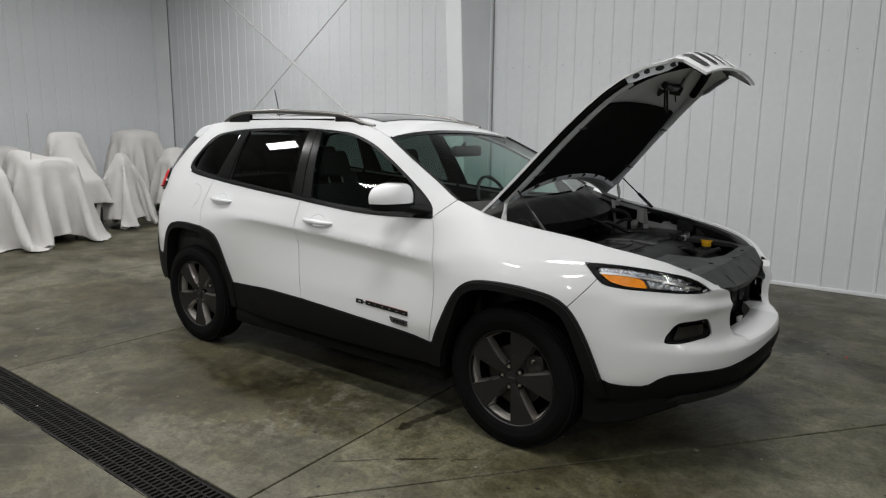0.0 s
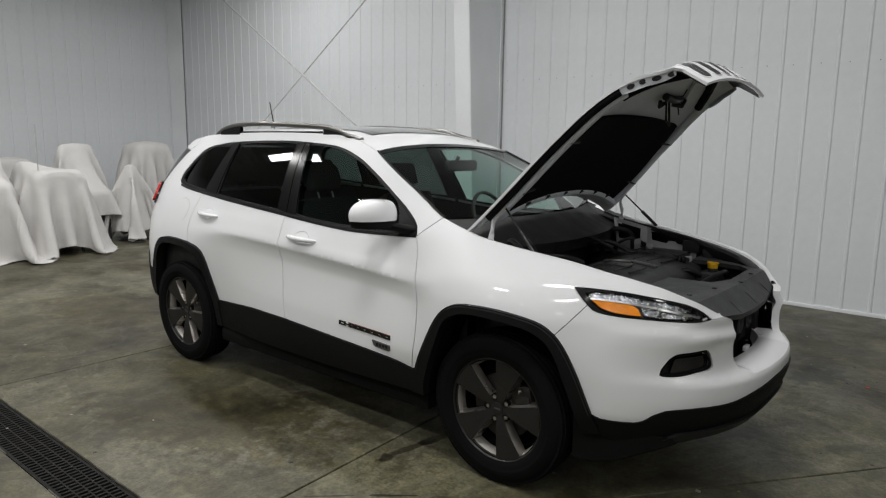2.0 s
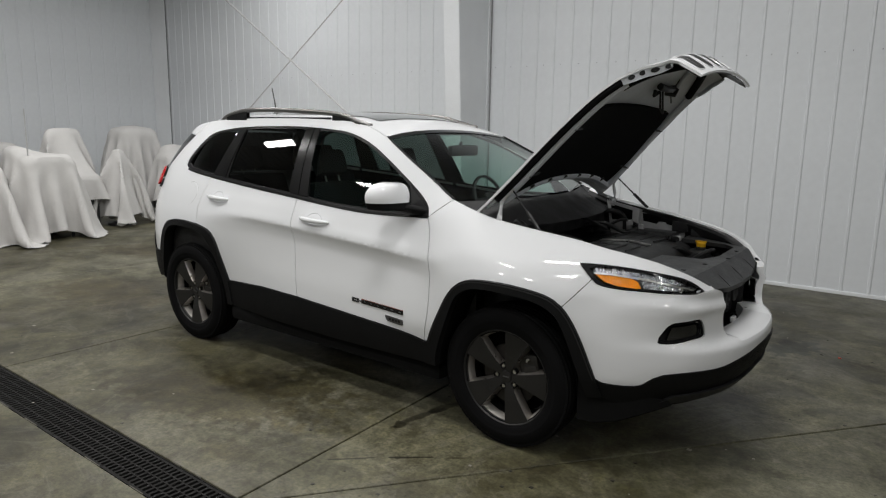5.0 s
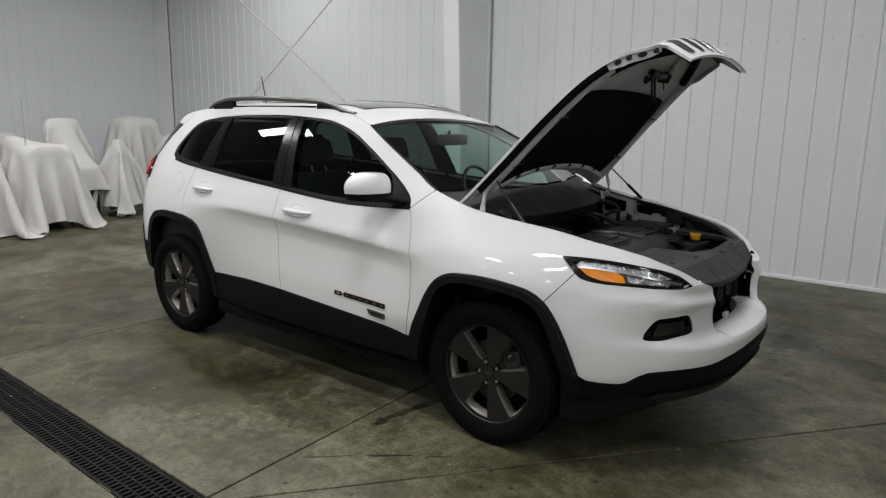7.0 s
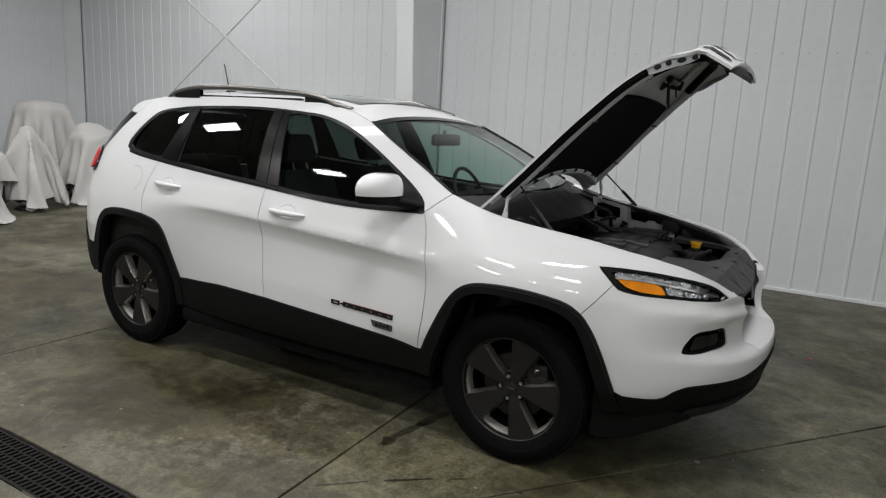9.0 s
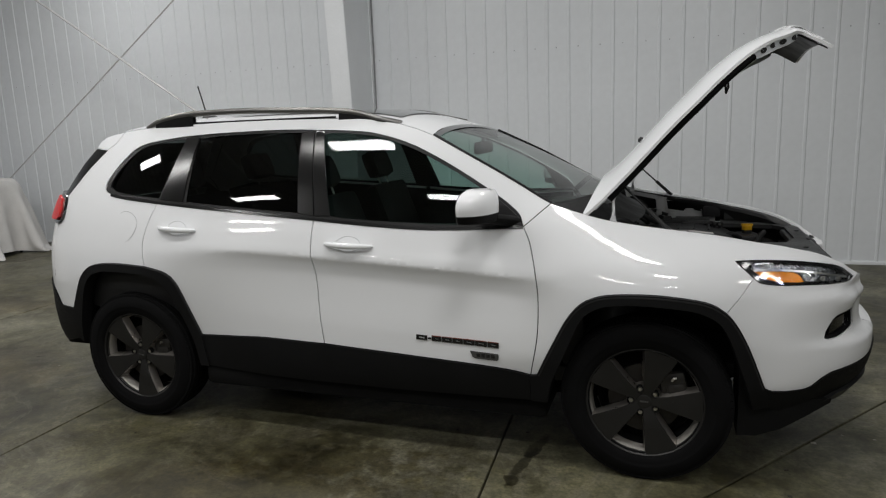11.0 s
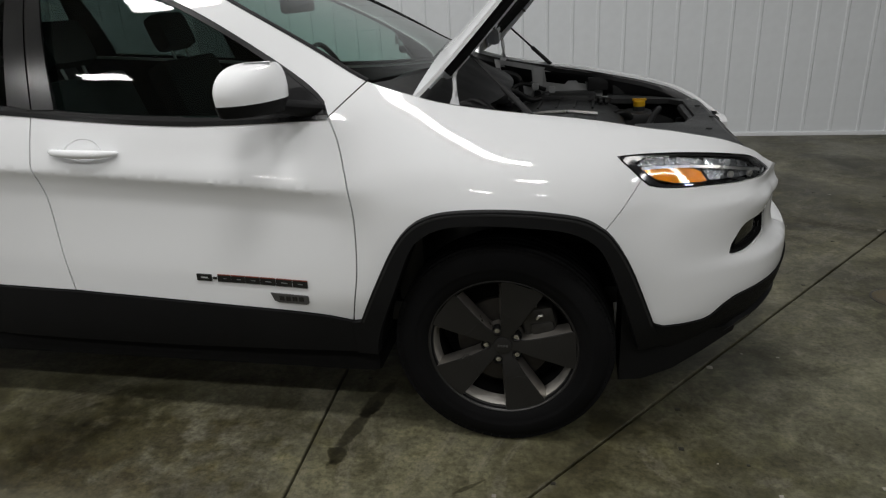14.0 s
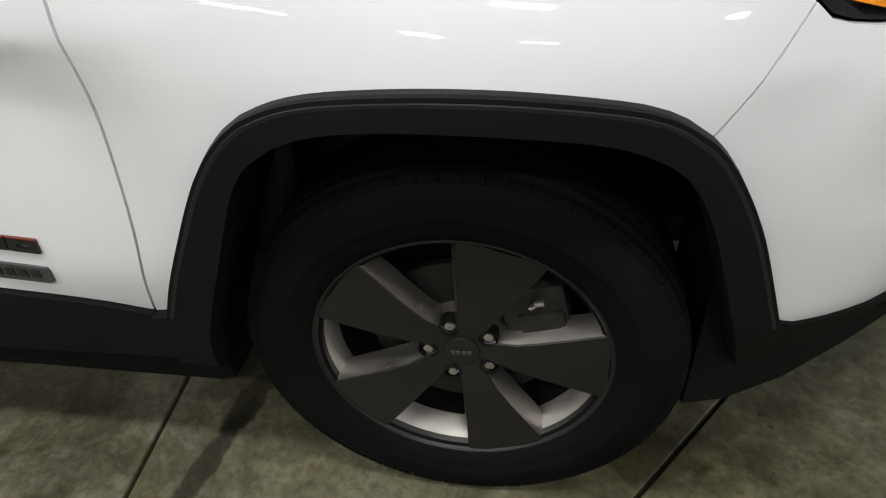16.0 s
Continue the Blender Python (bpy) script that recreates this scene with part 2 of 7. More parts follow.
STAINS_AND_SHADE = [
    (0.80, -0.995, 0.036, 0.045, 0.3, (0.22, 0.21, 0.17), 0.95),
    (0.815, -0.86, 0.030, 0.15, -0.16, (0.28, 0.27, 0.22), 0.9),
    (0.845, -0.68, 0.032, 0.14, -0.25, (0.28, 0.27, 0.22), 0.9),
    (1.72, -0.72, 0.09, 0.10, 0.6, (0.40, 0.38, 0.30), 0.85),
    (1.62, -0.95, 0.10, 0.05, 0.9, (0.55, 0.52, 0.44), 0.8),
    (2.20, 1.84, 0.16, 0.26, -0.3, (0.26, 0.28, 0.26), 0.95),
    (2.12, 2.25, 0.14, 0.26, 0.2, (0.55, 0.56, 0.52), 0.7),
    (0.885, -1.420, 0.13, 0.008, 0.775, (0.22, 0.21, 0.17), 0.95),
    (1.078, -1.248, 0.115, 0.010, 0.71, (0.16, 0.15, 0.12), 0.95),
    (1.27, -1.10, 0.06, 0.007, 0.70, (0.35, 0.33, 0.27), 0.8),
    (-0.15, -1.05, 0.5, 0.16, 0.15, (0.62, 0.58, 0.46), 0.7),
    # two broad patches ahead of the car: weaker light put into the floor colour
    (3.3, -0.2, 1.5, 0.8, 0.7, (0.72, 0.73, 0.64), 0.75),
    (2.6, -1.5, 0.9, 0.5, 0.2, (0.74, 0.74, 0.64), 0.7),
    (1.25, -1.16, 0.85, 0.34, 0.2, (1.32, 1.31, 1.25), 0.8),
    (2.98, 0.22, 0.07, 0.05, 0.4, (0.5, 0.48, 0.42), 0.8),
    # next two: brown floor by the right flank, deepened to stand for dimmer light
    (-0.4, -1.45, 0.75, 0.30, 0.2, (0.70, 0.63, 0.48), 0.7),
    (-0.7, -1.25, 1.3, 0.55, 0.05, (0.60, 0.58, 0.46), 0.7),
    (-3.2, -0.6, 0.8, 0.45, 0.0, (0.72, 0.62, 0.45), 0.7),
    (-4.8, 0.8, 0.9, 0.35, 0.3, (0.70, 0.60, 0.44), 0.7),
    (0.35, -1.75, 0.16, 0.10, 0.4, (0.60, 0.56, 0.46), 0.7),
]


def concrete():
    m = bpy.data.materials.new("stained_polished_concrete")
    m.use_nodes = True
    nt = m.node_tree
    b = nt.nodes["Principled BSDF"]
    geo = nt.nodes.new("ShaderNodeNewGeometry")

    def noise_at(scale, detail, rough=0.6, distort=0.0):
        n = nt.nodes.new("ShaderNodeTexNoise")
        n.inputs["Scale"].default_value, n.inputs["Detail"].default_value = scale, detail
        n.inputs["Roughness"].default_value, n.inputs["Distortion"].default_value = rough, distort
        nt.links.new(geo.outputs["Position"], n.inputs["Vector"])
        return n.outputs["Fac"]

    def ramp(fac, stops):
        r = nt.nodes.new("ShaderNodeValToRGB")
        while len(r.color_ramp.elements) < len(stops):
            r.color_ramp.elements.new(0.5)
        for e, (p, c) in zip(r.color_ramp.elements, stops):
            e.position, e.color = p, (*c, 1)
        nt.links.new(fac, r.inputs[0])
        return r.outputs[0]

    def mix(kind, fac, a, c):
        x = nt.nodes.new("ShaderNodeMix")
        x.data_type, x.blend_type = "RGBA", kind
        if isinstance(fac, float):
            x.inputs[0].default_value = fac
        else:
            nt.links.new(fac, x.inputs[0])
        nt.links.new(a, x.inputs[6])
        nt.links.new(c, x.inputs[7])
        return x.outputs[2]

    broad = ramp(noise_at(0.55, 6, 0.62, 0.4), [(0.30, (0.032, 0.029, 0.014)), (0.44, (0.066, 0.061, 0.034)), (0.54, (0.096, 0.092, 0.060)), (0.62, (0.117, 0.112, 0.079)), (0.74, (0.162, 0.157, 0.120))])
    mid = ramp(noise_at(2.3, 8, 0.68, 0.8), [(0.36, (0.48, 0.46, 0.39)), (0.47, (0.86, 0.85, 0.80)), (0.53, (1.05, 1.05, 1.03)), (0.66, (1.50, 1.49, 1.44))])
    fine = ramp(noise_at(16, 8, 0.7), [(0.34, (0.66, 0.65, 0.61)), (0.52, (1.0, 1.0, 1.0)), (0.70, (1.42, 1.41, 1.38))])
    c = mix("MULTIPLY", 1.0, mix("MULTIPLY", 1.0, broad, mid), fine)
    scuff = ramp(noise_at(5.5, 10, 0.75, 1.6), [(0.66, (0, 0, 0)), (0.78, (1, 1, 1))])
    pale = nt.nodes.new("ShaderNodeRGB")
    pale.outputs[0].default_value = (0.22, 0.205, 0.17, 1)
    bw = nt.nodes.new("ShaderNodeRGBToBW")
    nt.links.new(scuff, bw.inputs[0])
    half = nt.nodes.new("ShaderNodeMath")
    half.operation = "MULTIPLY"
    half.inputs[1].default_value = 0.55
    nt.links.new(bw.outputs[0], half.inputs[0])
    c = mix("MIX", half.outputs[0], c, pale.outputs[0])
    # pale tide lines round dried spills, and darker soaked blotches
    tide = ramp(noise_at(1.25, 10, 0.66, 1.3), [(0.465, (0, 0, 0)), (0.497, (0.22, 0.22, 0.22)), (0.525, (0, 0, 0))])
    tb = nt.nodes.new("ShaderNodeRGBToBW")
    nt.links.new(tide, tb.inputs[0])
    c = mix("MIX", tb.outputs[0], c, pale.outputs[0])
    vor = nt.nodes.new("ShaderNodeTexVoronoi")
    vor.inputs["Scale"].default_value, vor.inputs["Randomness"].default_value = 9.0, 1.0
    nt.links.new(geo.outputs["Position"], vor.inputs["Vector"])
    pits = ramp(vor.outputs["Distance"], [(0.035, (0.35, 0.33, 0.28)), (0.075, (1, 1, 1))])
    c = mix("MULTIPLY", 0.8, c, pits)
    grit = ramp(noise_at(55, 6, 0.7), [(0.36, (0.62, 0.61, 0.56)), (0.5, (1, 1, 1)), (0.66, (1.30, 1.29, 1.25))])
    c = mix("MULTIPLY", 0.85, c, grit)
    soak = ramp(noise_at(1.9, 9, 0.64, 0.9), [(0.36, (0.50, 0.50, 0.44)), (0.46, (1, 1, 1))])
    c = mix("MULTIPLY", 0.8, c, soak)
    # dragged scuffs in two directions
    for turn, stretch, low in ((0.5, (1.2, 9.0, 1.0), 0.63), (-0.9, (0.8, 13.0, 1.0), 0.65)):
        mp = nt.nodes.new("ShaderNodeMapping")
        mp.inputs["Rotation"].default_value = (0, 0, turn)
        mp.inputs["Scale"].default_value = stretch
        nt.links.new(geo.outputs["Position"], mp.inputs["Vector"])
        n = nt.nodes.new("ShaderNodeTexNoise")
        n.inputs["Scale"].default_value, n.inputs["Detail"].default_value = 1.6, 9
        n.inputs["Roughness"].default_value, n.inputs["Distortion"].default_value = 0.76, 0.3
        nt.links.new(mp.outputs[0], n.inputs["Vector"])
        k = nt.nodes.new("ShaderNodeMapRange")
        k.inputs["From Min"].default_value, k.inputs["From Max"].default_value = low, low + 0.14
        k.inputs["To Min"].default_value, k.inputs["To Max"].default_value = 0.0, 0.25
        nt.links.new(n.outputs["Fac"], k.inputs["Value"])
        c = mix("MIX", k.outputs[0], c, pale.outputs[0])
    pos = nt.nodes.new("ShaderNodeSeparateXYZ")
    warp = nt.nodes.new("ShaderNodeTexNoise")
    warp.inputs["Scale"].default_value, warp.inputs["Detail"].default_value = 11.0, 7
    nt.links.new(geo.outputs["Position"], warp.inputs["Vector"])
    nt.links.new(geo.outputs["Position"], pos.inputs[0])

    def calc(op, x, y):
        k = nt.nodes.new("ShaderNodeMath")
        k.operation = op
        for i, v in enumerate((x, y)):
            if isinstance(v, (int, float)):
                k.inputs[i].default_value = v
            else:
                nt.links.new(v, k.inputs[i])
        return k.outputs[0]

    # spills, drips and broad shade put into the colour, each with its own ragged outline: place, size, turn, tint,
    # strength
    for sx, sy, rx, ry, turn, tint, power in STAINS_AND_SHADE:
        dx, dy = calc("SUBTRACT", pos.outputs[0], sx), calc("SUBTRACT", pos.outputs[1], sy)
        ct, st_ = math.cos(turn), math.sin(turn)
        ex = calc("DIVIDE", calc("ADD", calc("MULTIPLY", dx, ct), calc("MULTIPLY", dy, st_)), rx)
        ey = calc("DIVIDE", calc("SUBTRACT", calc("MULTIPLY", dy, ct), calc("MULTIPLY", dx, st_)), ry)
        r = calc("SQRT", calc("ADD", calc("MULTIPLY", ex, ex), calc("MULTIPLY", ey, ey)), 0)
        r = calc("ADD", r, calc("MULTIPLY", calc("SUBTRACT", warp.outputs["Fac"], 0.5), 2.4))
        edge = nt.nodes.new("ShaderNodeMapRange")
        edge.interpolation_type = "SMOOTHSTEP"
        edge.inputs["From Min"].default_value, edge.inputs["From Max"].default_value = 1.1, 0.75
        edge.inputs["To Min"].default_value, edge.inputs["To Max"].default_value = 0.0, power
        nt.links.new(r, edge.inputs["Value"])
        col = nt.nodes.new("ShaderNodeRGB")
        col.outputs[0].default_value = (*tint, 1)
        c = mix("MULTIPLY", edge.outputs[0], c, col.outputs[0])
    nt.links.new(c, b.inputs["Base Color"])
    rr = ramp(noise_at(1.7, 6, 0.6, 0.5), [(0.35, (0.38, 0.38, 0.38)), (0.7, (0.62, 0.62, 0.62))])
    nt.links.new(rr, b.inputs["Roughness"])
    bp = nt.nodes.new("ShaderNodeBump")
    bp.inputs["Strength"].default_value, bp.inputs["Distance"].default_value = 0.12, 0.004
    nt.links.new(noise_at(38, 8, 0.7), bp.inputs["Height"])
    nt.links.new(bp.outputs[0], b.inputs["Normal"])
    return m


CONCRETE = concrete()
JOINT = mat("dark_joint_dirt", (0.02, 0.019, 0.017), 0.9, vary=0.3, vary_scale=8)
DRAIN_N, DRAIN_S = -1.995, -2.225

# bed under the slabs, seen only in the joints and the drain
floor = finish("floor", box((WALL_X - 0.3, SOUTH_Y - 0.3, -0.35), (EAST_X + 0.3, WALL_Y + 0.3, -0.16)), JOINT, smooth=False)
tagged(floor, "stained brown grey polished concrete floor with sawn joints", "floor", kind="structure")


def slab(outline, gap=0.005):
    """A concrete slab with chamfered edges; the outline runs round in plan."""
    c = np.mean(outline, axis=0)
    pts = []
    n = len(outline)
    for i in range(n):
        a, o, z = (np.array(outline[j % n], float) for j in (i - 1, i, i + 1))
        d1, d2 = (o - a) / np.linalg.norm(o - a), (z - o) / np.linalg.norm(z - o)
        n1, n2 = np.array((-d1[1], d1[0])), np.array((-d2[1], d2[0]))
        if np.dot(n1, c - o) < 0:
            n1 = -n1
        if np.dot(n2, c - o) < 0:
            n2 = -n2
        pts.append(o + (n1 + n2) / (1 + np.dot(n1, n2)) * gap)
    bm = prism(pts, -0.158, 0.0, 2)
    top = [e for e in bm.edges if all(v.co.z > -0.01 for v in e.verts)]
    bmesh.ops.bevel(bm, geom=top, offset=0.003, segments=1, affect="EDGES")
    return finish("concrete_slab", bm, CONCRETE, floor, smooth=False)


DIAG = [(0.785, DRAIN_N), (0.785 + (WALL_Y - DRAIN_N) / 1.30, WALL_Y)]
for xa, xb in ((WALL_X, -6.7), (-6.7, -4.22), (-4.22, -1.745), (-1.745, 0.725)):
    if xb > 0:
        slab([(xa, DRAIN_N), (0.742, DRAIN_N), (0.41, WALL_Y), (xa, WALL_Y)])
        continue
    slab([(xa, DRAIN_N), (xb, DRAIN_N), (xb, WALL_Y), (xa, WALL_Y)])
slab([(0.742, DRAIN_N), DIAG[0], DIAG[1], (0.41, WALL_Y)])
slab([DIAG[0], (EAST_X, DRAIN_N), (EAST_X, WALL_Y), DIAG[1]])
for xa, xb in ((WALL_X, -4.22), (-4.22, 0.745), (0.745, 5.7), (5.7, EAST_X)):
    slab([(xa, SOUTH_Y), (xb, SOUTH_Y), (xb, DRAIN_S), (xa, DRAIN_S)])


def ribbed(name, length, height, label):
    """Liner panels with a narrow rib at every joint, along +x, facing -y."""
    ob = thing(name, label, "wall", kind="structure")
    finish("wall_core", box((0, 0.02, -0.1), (length, 0.22, height)), WALL, ob, smooth=False)
    pitch = 0.2385
    count = int(length / pitch) + 1
    bm = bmesh.new()
    prof = [(0.0, 0.0), (0.008, -0.007), (0.027, -0.007), (0.034, -0.0006), (0.038, 0.0016), (0.042, -0.0004), (pitch * 0.5, -0.0015), (pitch, 0.0)]
    verts = [[bm.verts.new((x, y, z)) for x, y in prof] for z in (0.02, height)]
    for i in range(len(prof) - 1):
        bm.faces.new((verts[0][i], verts[0][i + 1], verts[1][i + 1], verts[1][i]))
    first = finish("wall_panel", bm, WALL, ob, smooth=False)
    for k in range(1, min(count, 299)):
        o = bpy.data.objects.new("wall_panel", first.data)
        scene.collection.objects.link(o)
        o.parent = ob
        o.location = (k * pitch, 0, 0)
    finish("base_trim", box((0, -0.014, 0.0), (length, 0.02, 0.035), 0.003), COLUMN, ob)
    return ob


north = ribbed("wall_north", EAST_X + 10.197, CEILING, "white ribbed steel liner wall with screw rows")
north.location = (-10.197, WALL_Y, 0)
west = ribbed("wall_west", WALL_Y - SOUTH_Y, CEILING, "white ribbed steel liner end wall")
west.matrix_basis = pose(WALL_X, SOUTH_Y, 0, 0, 0, 90)
south = ribbed("wall_south", EAST_X - WALL_X, CEILING, "white ribbed steel liner wall")
south.matrix_basis = pose(EAST_X, SOUTH_Y, 0, 0, 0, 180)
east = ribbed("wall_east", WALL_Y - SOUTH_Y, CEILING, "white ribbed steel liner end wall")
east.matrix_basis = pose(EAST_X, WALL_Y, 0, 0, 0, -90)
bm = box((WALL_X - 0.2, SOUTH_Y - 0.2, CEILING), (EAST_X + 0.2, WALL_Y + 0.2, CEILING + 0.15))
for k in range(79):
    rx = WALL_X + 0.15 + 0.305 * k
    vs = [bm.verts.new((rx + dx, y, CEILING + dz)) for y in (SOUTH_Y, WALL_Y) for dx, dz in ((0, 0.0), (0.03, -0.035), (0.07, -0.035), (0.10, 0.0))]
    for a in range(3):
        bm.faces.new((vs[a], vs[a + 4], vs[a + 5], vs[a + 1]))
bmesh.ops.recalc_face_normals(bm, faces=bm.faces)
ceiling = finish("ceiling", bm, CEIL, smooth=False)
tagged(ceiling, "white ribbed steel ceiling", "ceiling", kind="structure")

# corner post and tapered column
finish_c = finish("corner_trim", prism([(WALL_X, WALL_Y), (WALL_X + 0.31, WALL_Y), (WALL_X + 0.31, WALL_Y - 0.03), (WALL_X + 0.04, WALL_Y - 0.16), (WALL_X, WALL_Y - 0.16)], 0, CEILING), COLUMN, smooth=False)
tagged(finish_c, "white boxed corner post between two steel walls", "trim", kind="structure")


# grey strips that draw the shadow line where post and column meet the wall
EDGE_SHADE = mat("grey_edge_shade", (0.27, 0.275, 0.28), 0.7, vary=0.2, vary_scale=5)
tagged(finish("corner_shade_line", box((WALL_X + 0.31, WALL_Y - 0.012, 0), (WALL_X + 0.335, WALL_Y - 0.0075, CEILING)), EDGE_SHADE, smooth=False), "grey strip standing for the shadow line beside the corner post", "trim", kind="structure")


def column(x, y, w=0.24):
    """Steel frame column, boxed in white sheet, deeper towards the roof."""
    ob = thing("wall_column", "white boxed steel frame column, deeper at the top", "column", (x, y, 0), kind="structure")
    bm = bmesh.new()
    lo = [(0, 0, 0), (-w, 0, 0), (-w, -0.53, 0), (0, -0.53, 0)]
    hi = [(0, 0, CEILING), (-w, 0, CEILING), (-w, -0.84, CEILING), (0, -0.84, CEILING)]
    a, b = [bm.verts.new(p) for p in lo], [bm.verts.new(p) for p in hi]
    bm.faces.new(a)
    bm.faces.new(b)
    for i in range(4):
        bm.faces.new((a[i], a[(i + 1) % 4], b[(i + 1) % 4], b[i]))
    bmesh.ops.recalc_face_normals(bm, faces=bm.faces)
    bmesh.ops.bevel(bm, geom=list(bm.edges), offset=0.006, segments=2, affect="EDGES")
    finish("column_box", bm, COLUMN, ob)
    # painted shadow line at the column's right edge
    finish("column_shade_line", box((0.012, -0.012, 0), (0.030, -0.0075, CEILING)), EDGE_SHADE, ob, smooth=False)
    finish("corner_flashing", box((-0.004, -0.06, 0), (0.012, -0.002, CEILING), 0.002), COLUMN, ob)
    return ob


column(-2.06, WALL_Y)


from mathutils import geometry


# the car: one smooth body surface, from which the panels are cut
def half_plan():
    """Half outline of the body from above, tail to nose, by length; zero lies at x = 0."""
    a = np.linspace(0, math.pi / 2, 400)
    x = np.concatenate([-0.2 - 2.08 * np.cos(a) ** (2 / 4.5), np.linspace(-0.2, 1.0, 60)[1:-1], 1.0 + 1.34 * np.sin(a) ** (2 / 2.9)])
    y = np.concatenate([0.895 * np.sin(a) ** (2 / 4.5), np.linspace(0.895, 0.905, 60)[1:-1], 0.905 * np.cos(a) ** (2 / 2.9)])
    s = np.concatenate([[0], np.cumsum(np.hypot(np.diff(x), np.diff(y)))])
    u = np.arange(0, s[-1], 0.004)
    px, py = np.interp(u, s, x), np.interp(u, s, y)
    k = np.ones(25) / 25
    px = np.convolve(np.concatenate([px[12:0:-1], px, px[-2:-14:-1]]), k, "valid")
    py = np.convolve(np.concatenate([-py[12:0:-1], py, -py[-2:-14:-1]]), k, "valid")
    return u - np.interp(0.0, px, u), px, py


def spline(x, xs, ys):
    """A curve through knots that does not overshoot."""
    xs, ys = np.asarray(xs, float), np.asarray(ys, float)
    h, m = np.diff(xs), np.zeros(len(xs))
    d = np.diff(ys) / h
    for i in range(1, len(xs) - 1):
        if d[i - 1] * d[i] > 0:
            w1, w2 = 2 * h[i] + h[i - 1], h[i] + 2 * h[i - 1]
            m[i] = (w1 + w2) / (w1 / d[i - 1] + w2 / d[i])
    m[0], m[-1] = d[0], d[-1]
    i = np.clip(np.searchsorted(xs, x) - 1, 0, len(xs) - 2)
    s = np.clip((x - xs[i]) / h[i], 0, 1)
    v = (2 * s**3 - 3 * s**2 + 1) * ys[i] + (s**3 - 2 * s**2 + s) * h[i] * m[i] + (3 * s**2 - 2 * s**3) * ys[i + 1] + (s**3 - s**2) * h[i] * m[i + 1]
    v = np.where(x < xs[0], ys[0] + (x - xs[0]) * m[0], v)
    return np.where(x > xs[-1], ys[-1] + (x - xs[-1]) * m[-1], v)


PU, PX, PY = half_plan()
TX, TY = np.gradient(PX, PU), np.gradient(PY, PU)
NX, NY = -TY / np.hypot(TX, TY), TX / np.hypot(TX, TY)
NOSE, TAIL = PU[-1], PU[0]
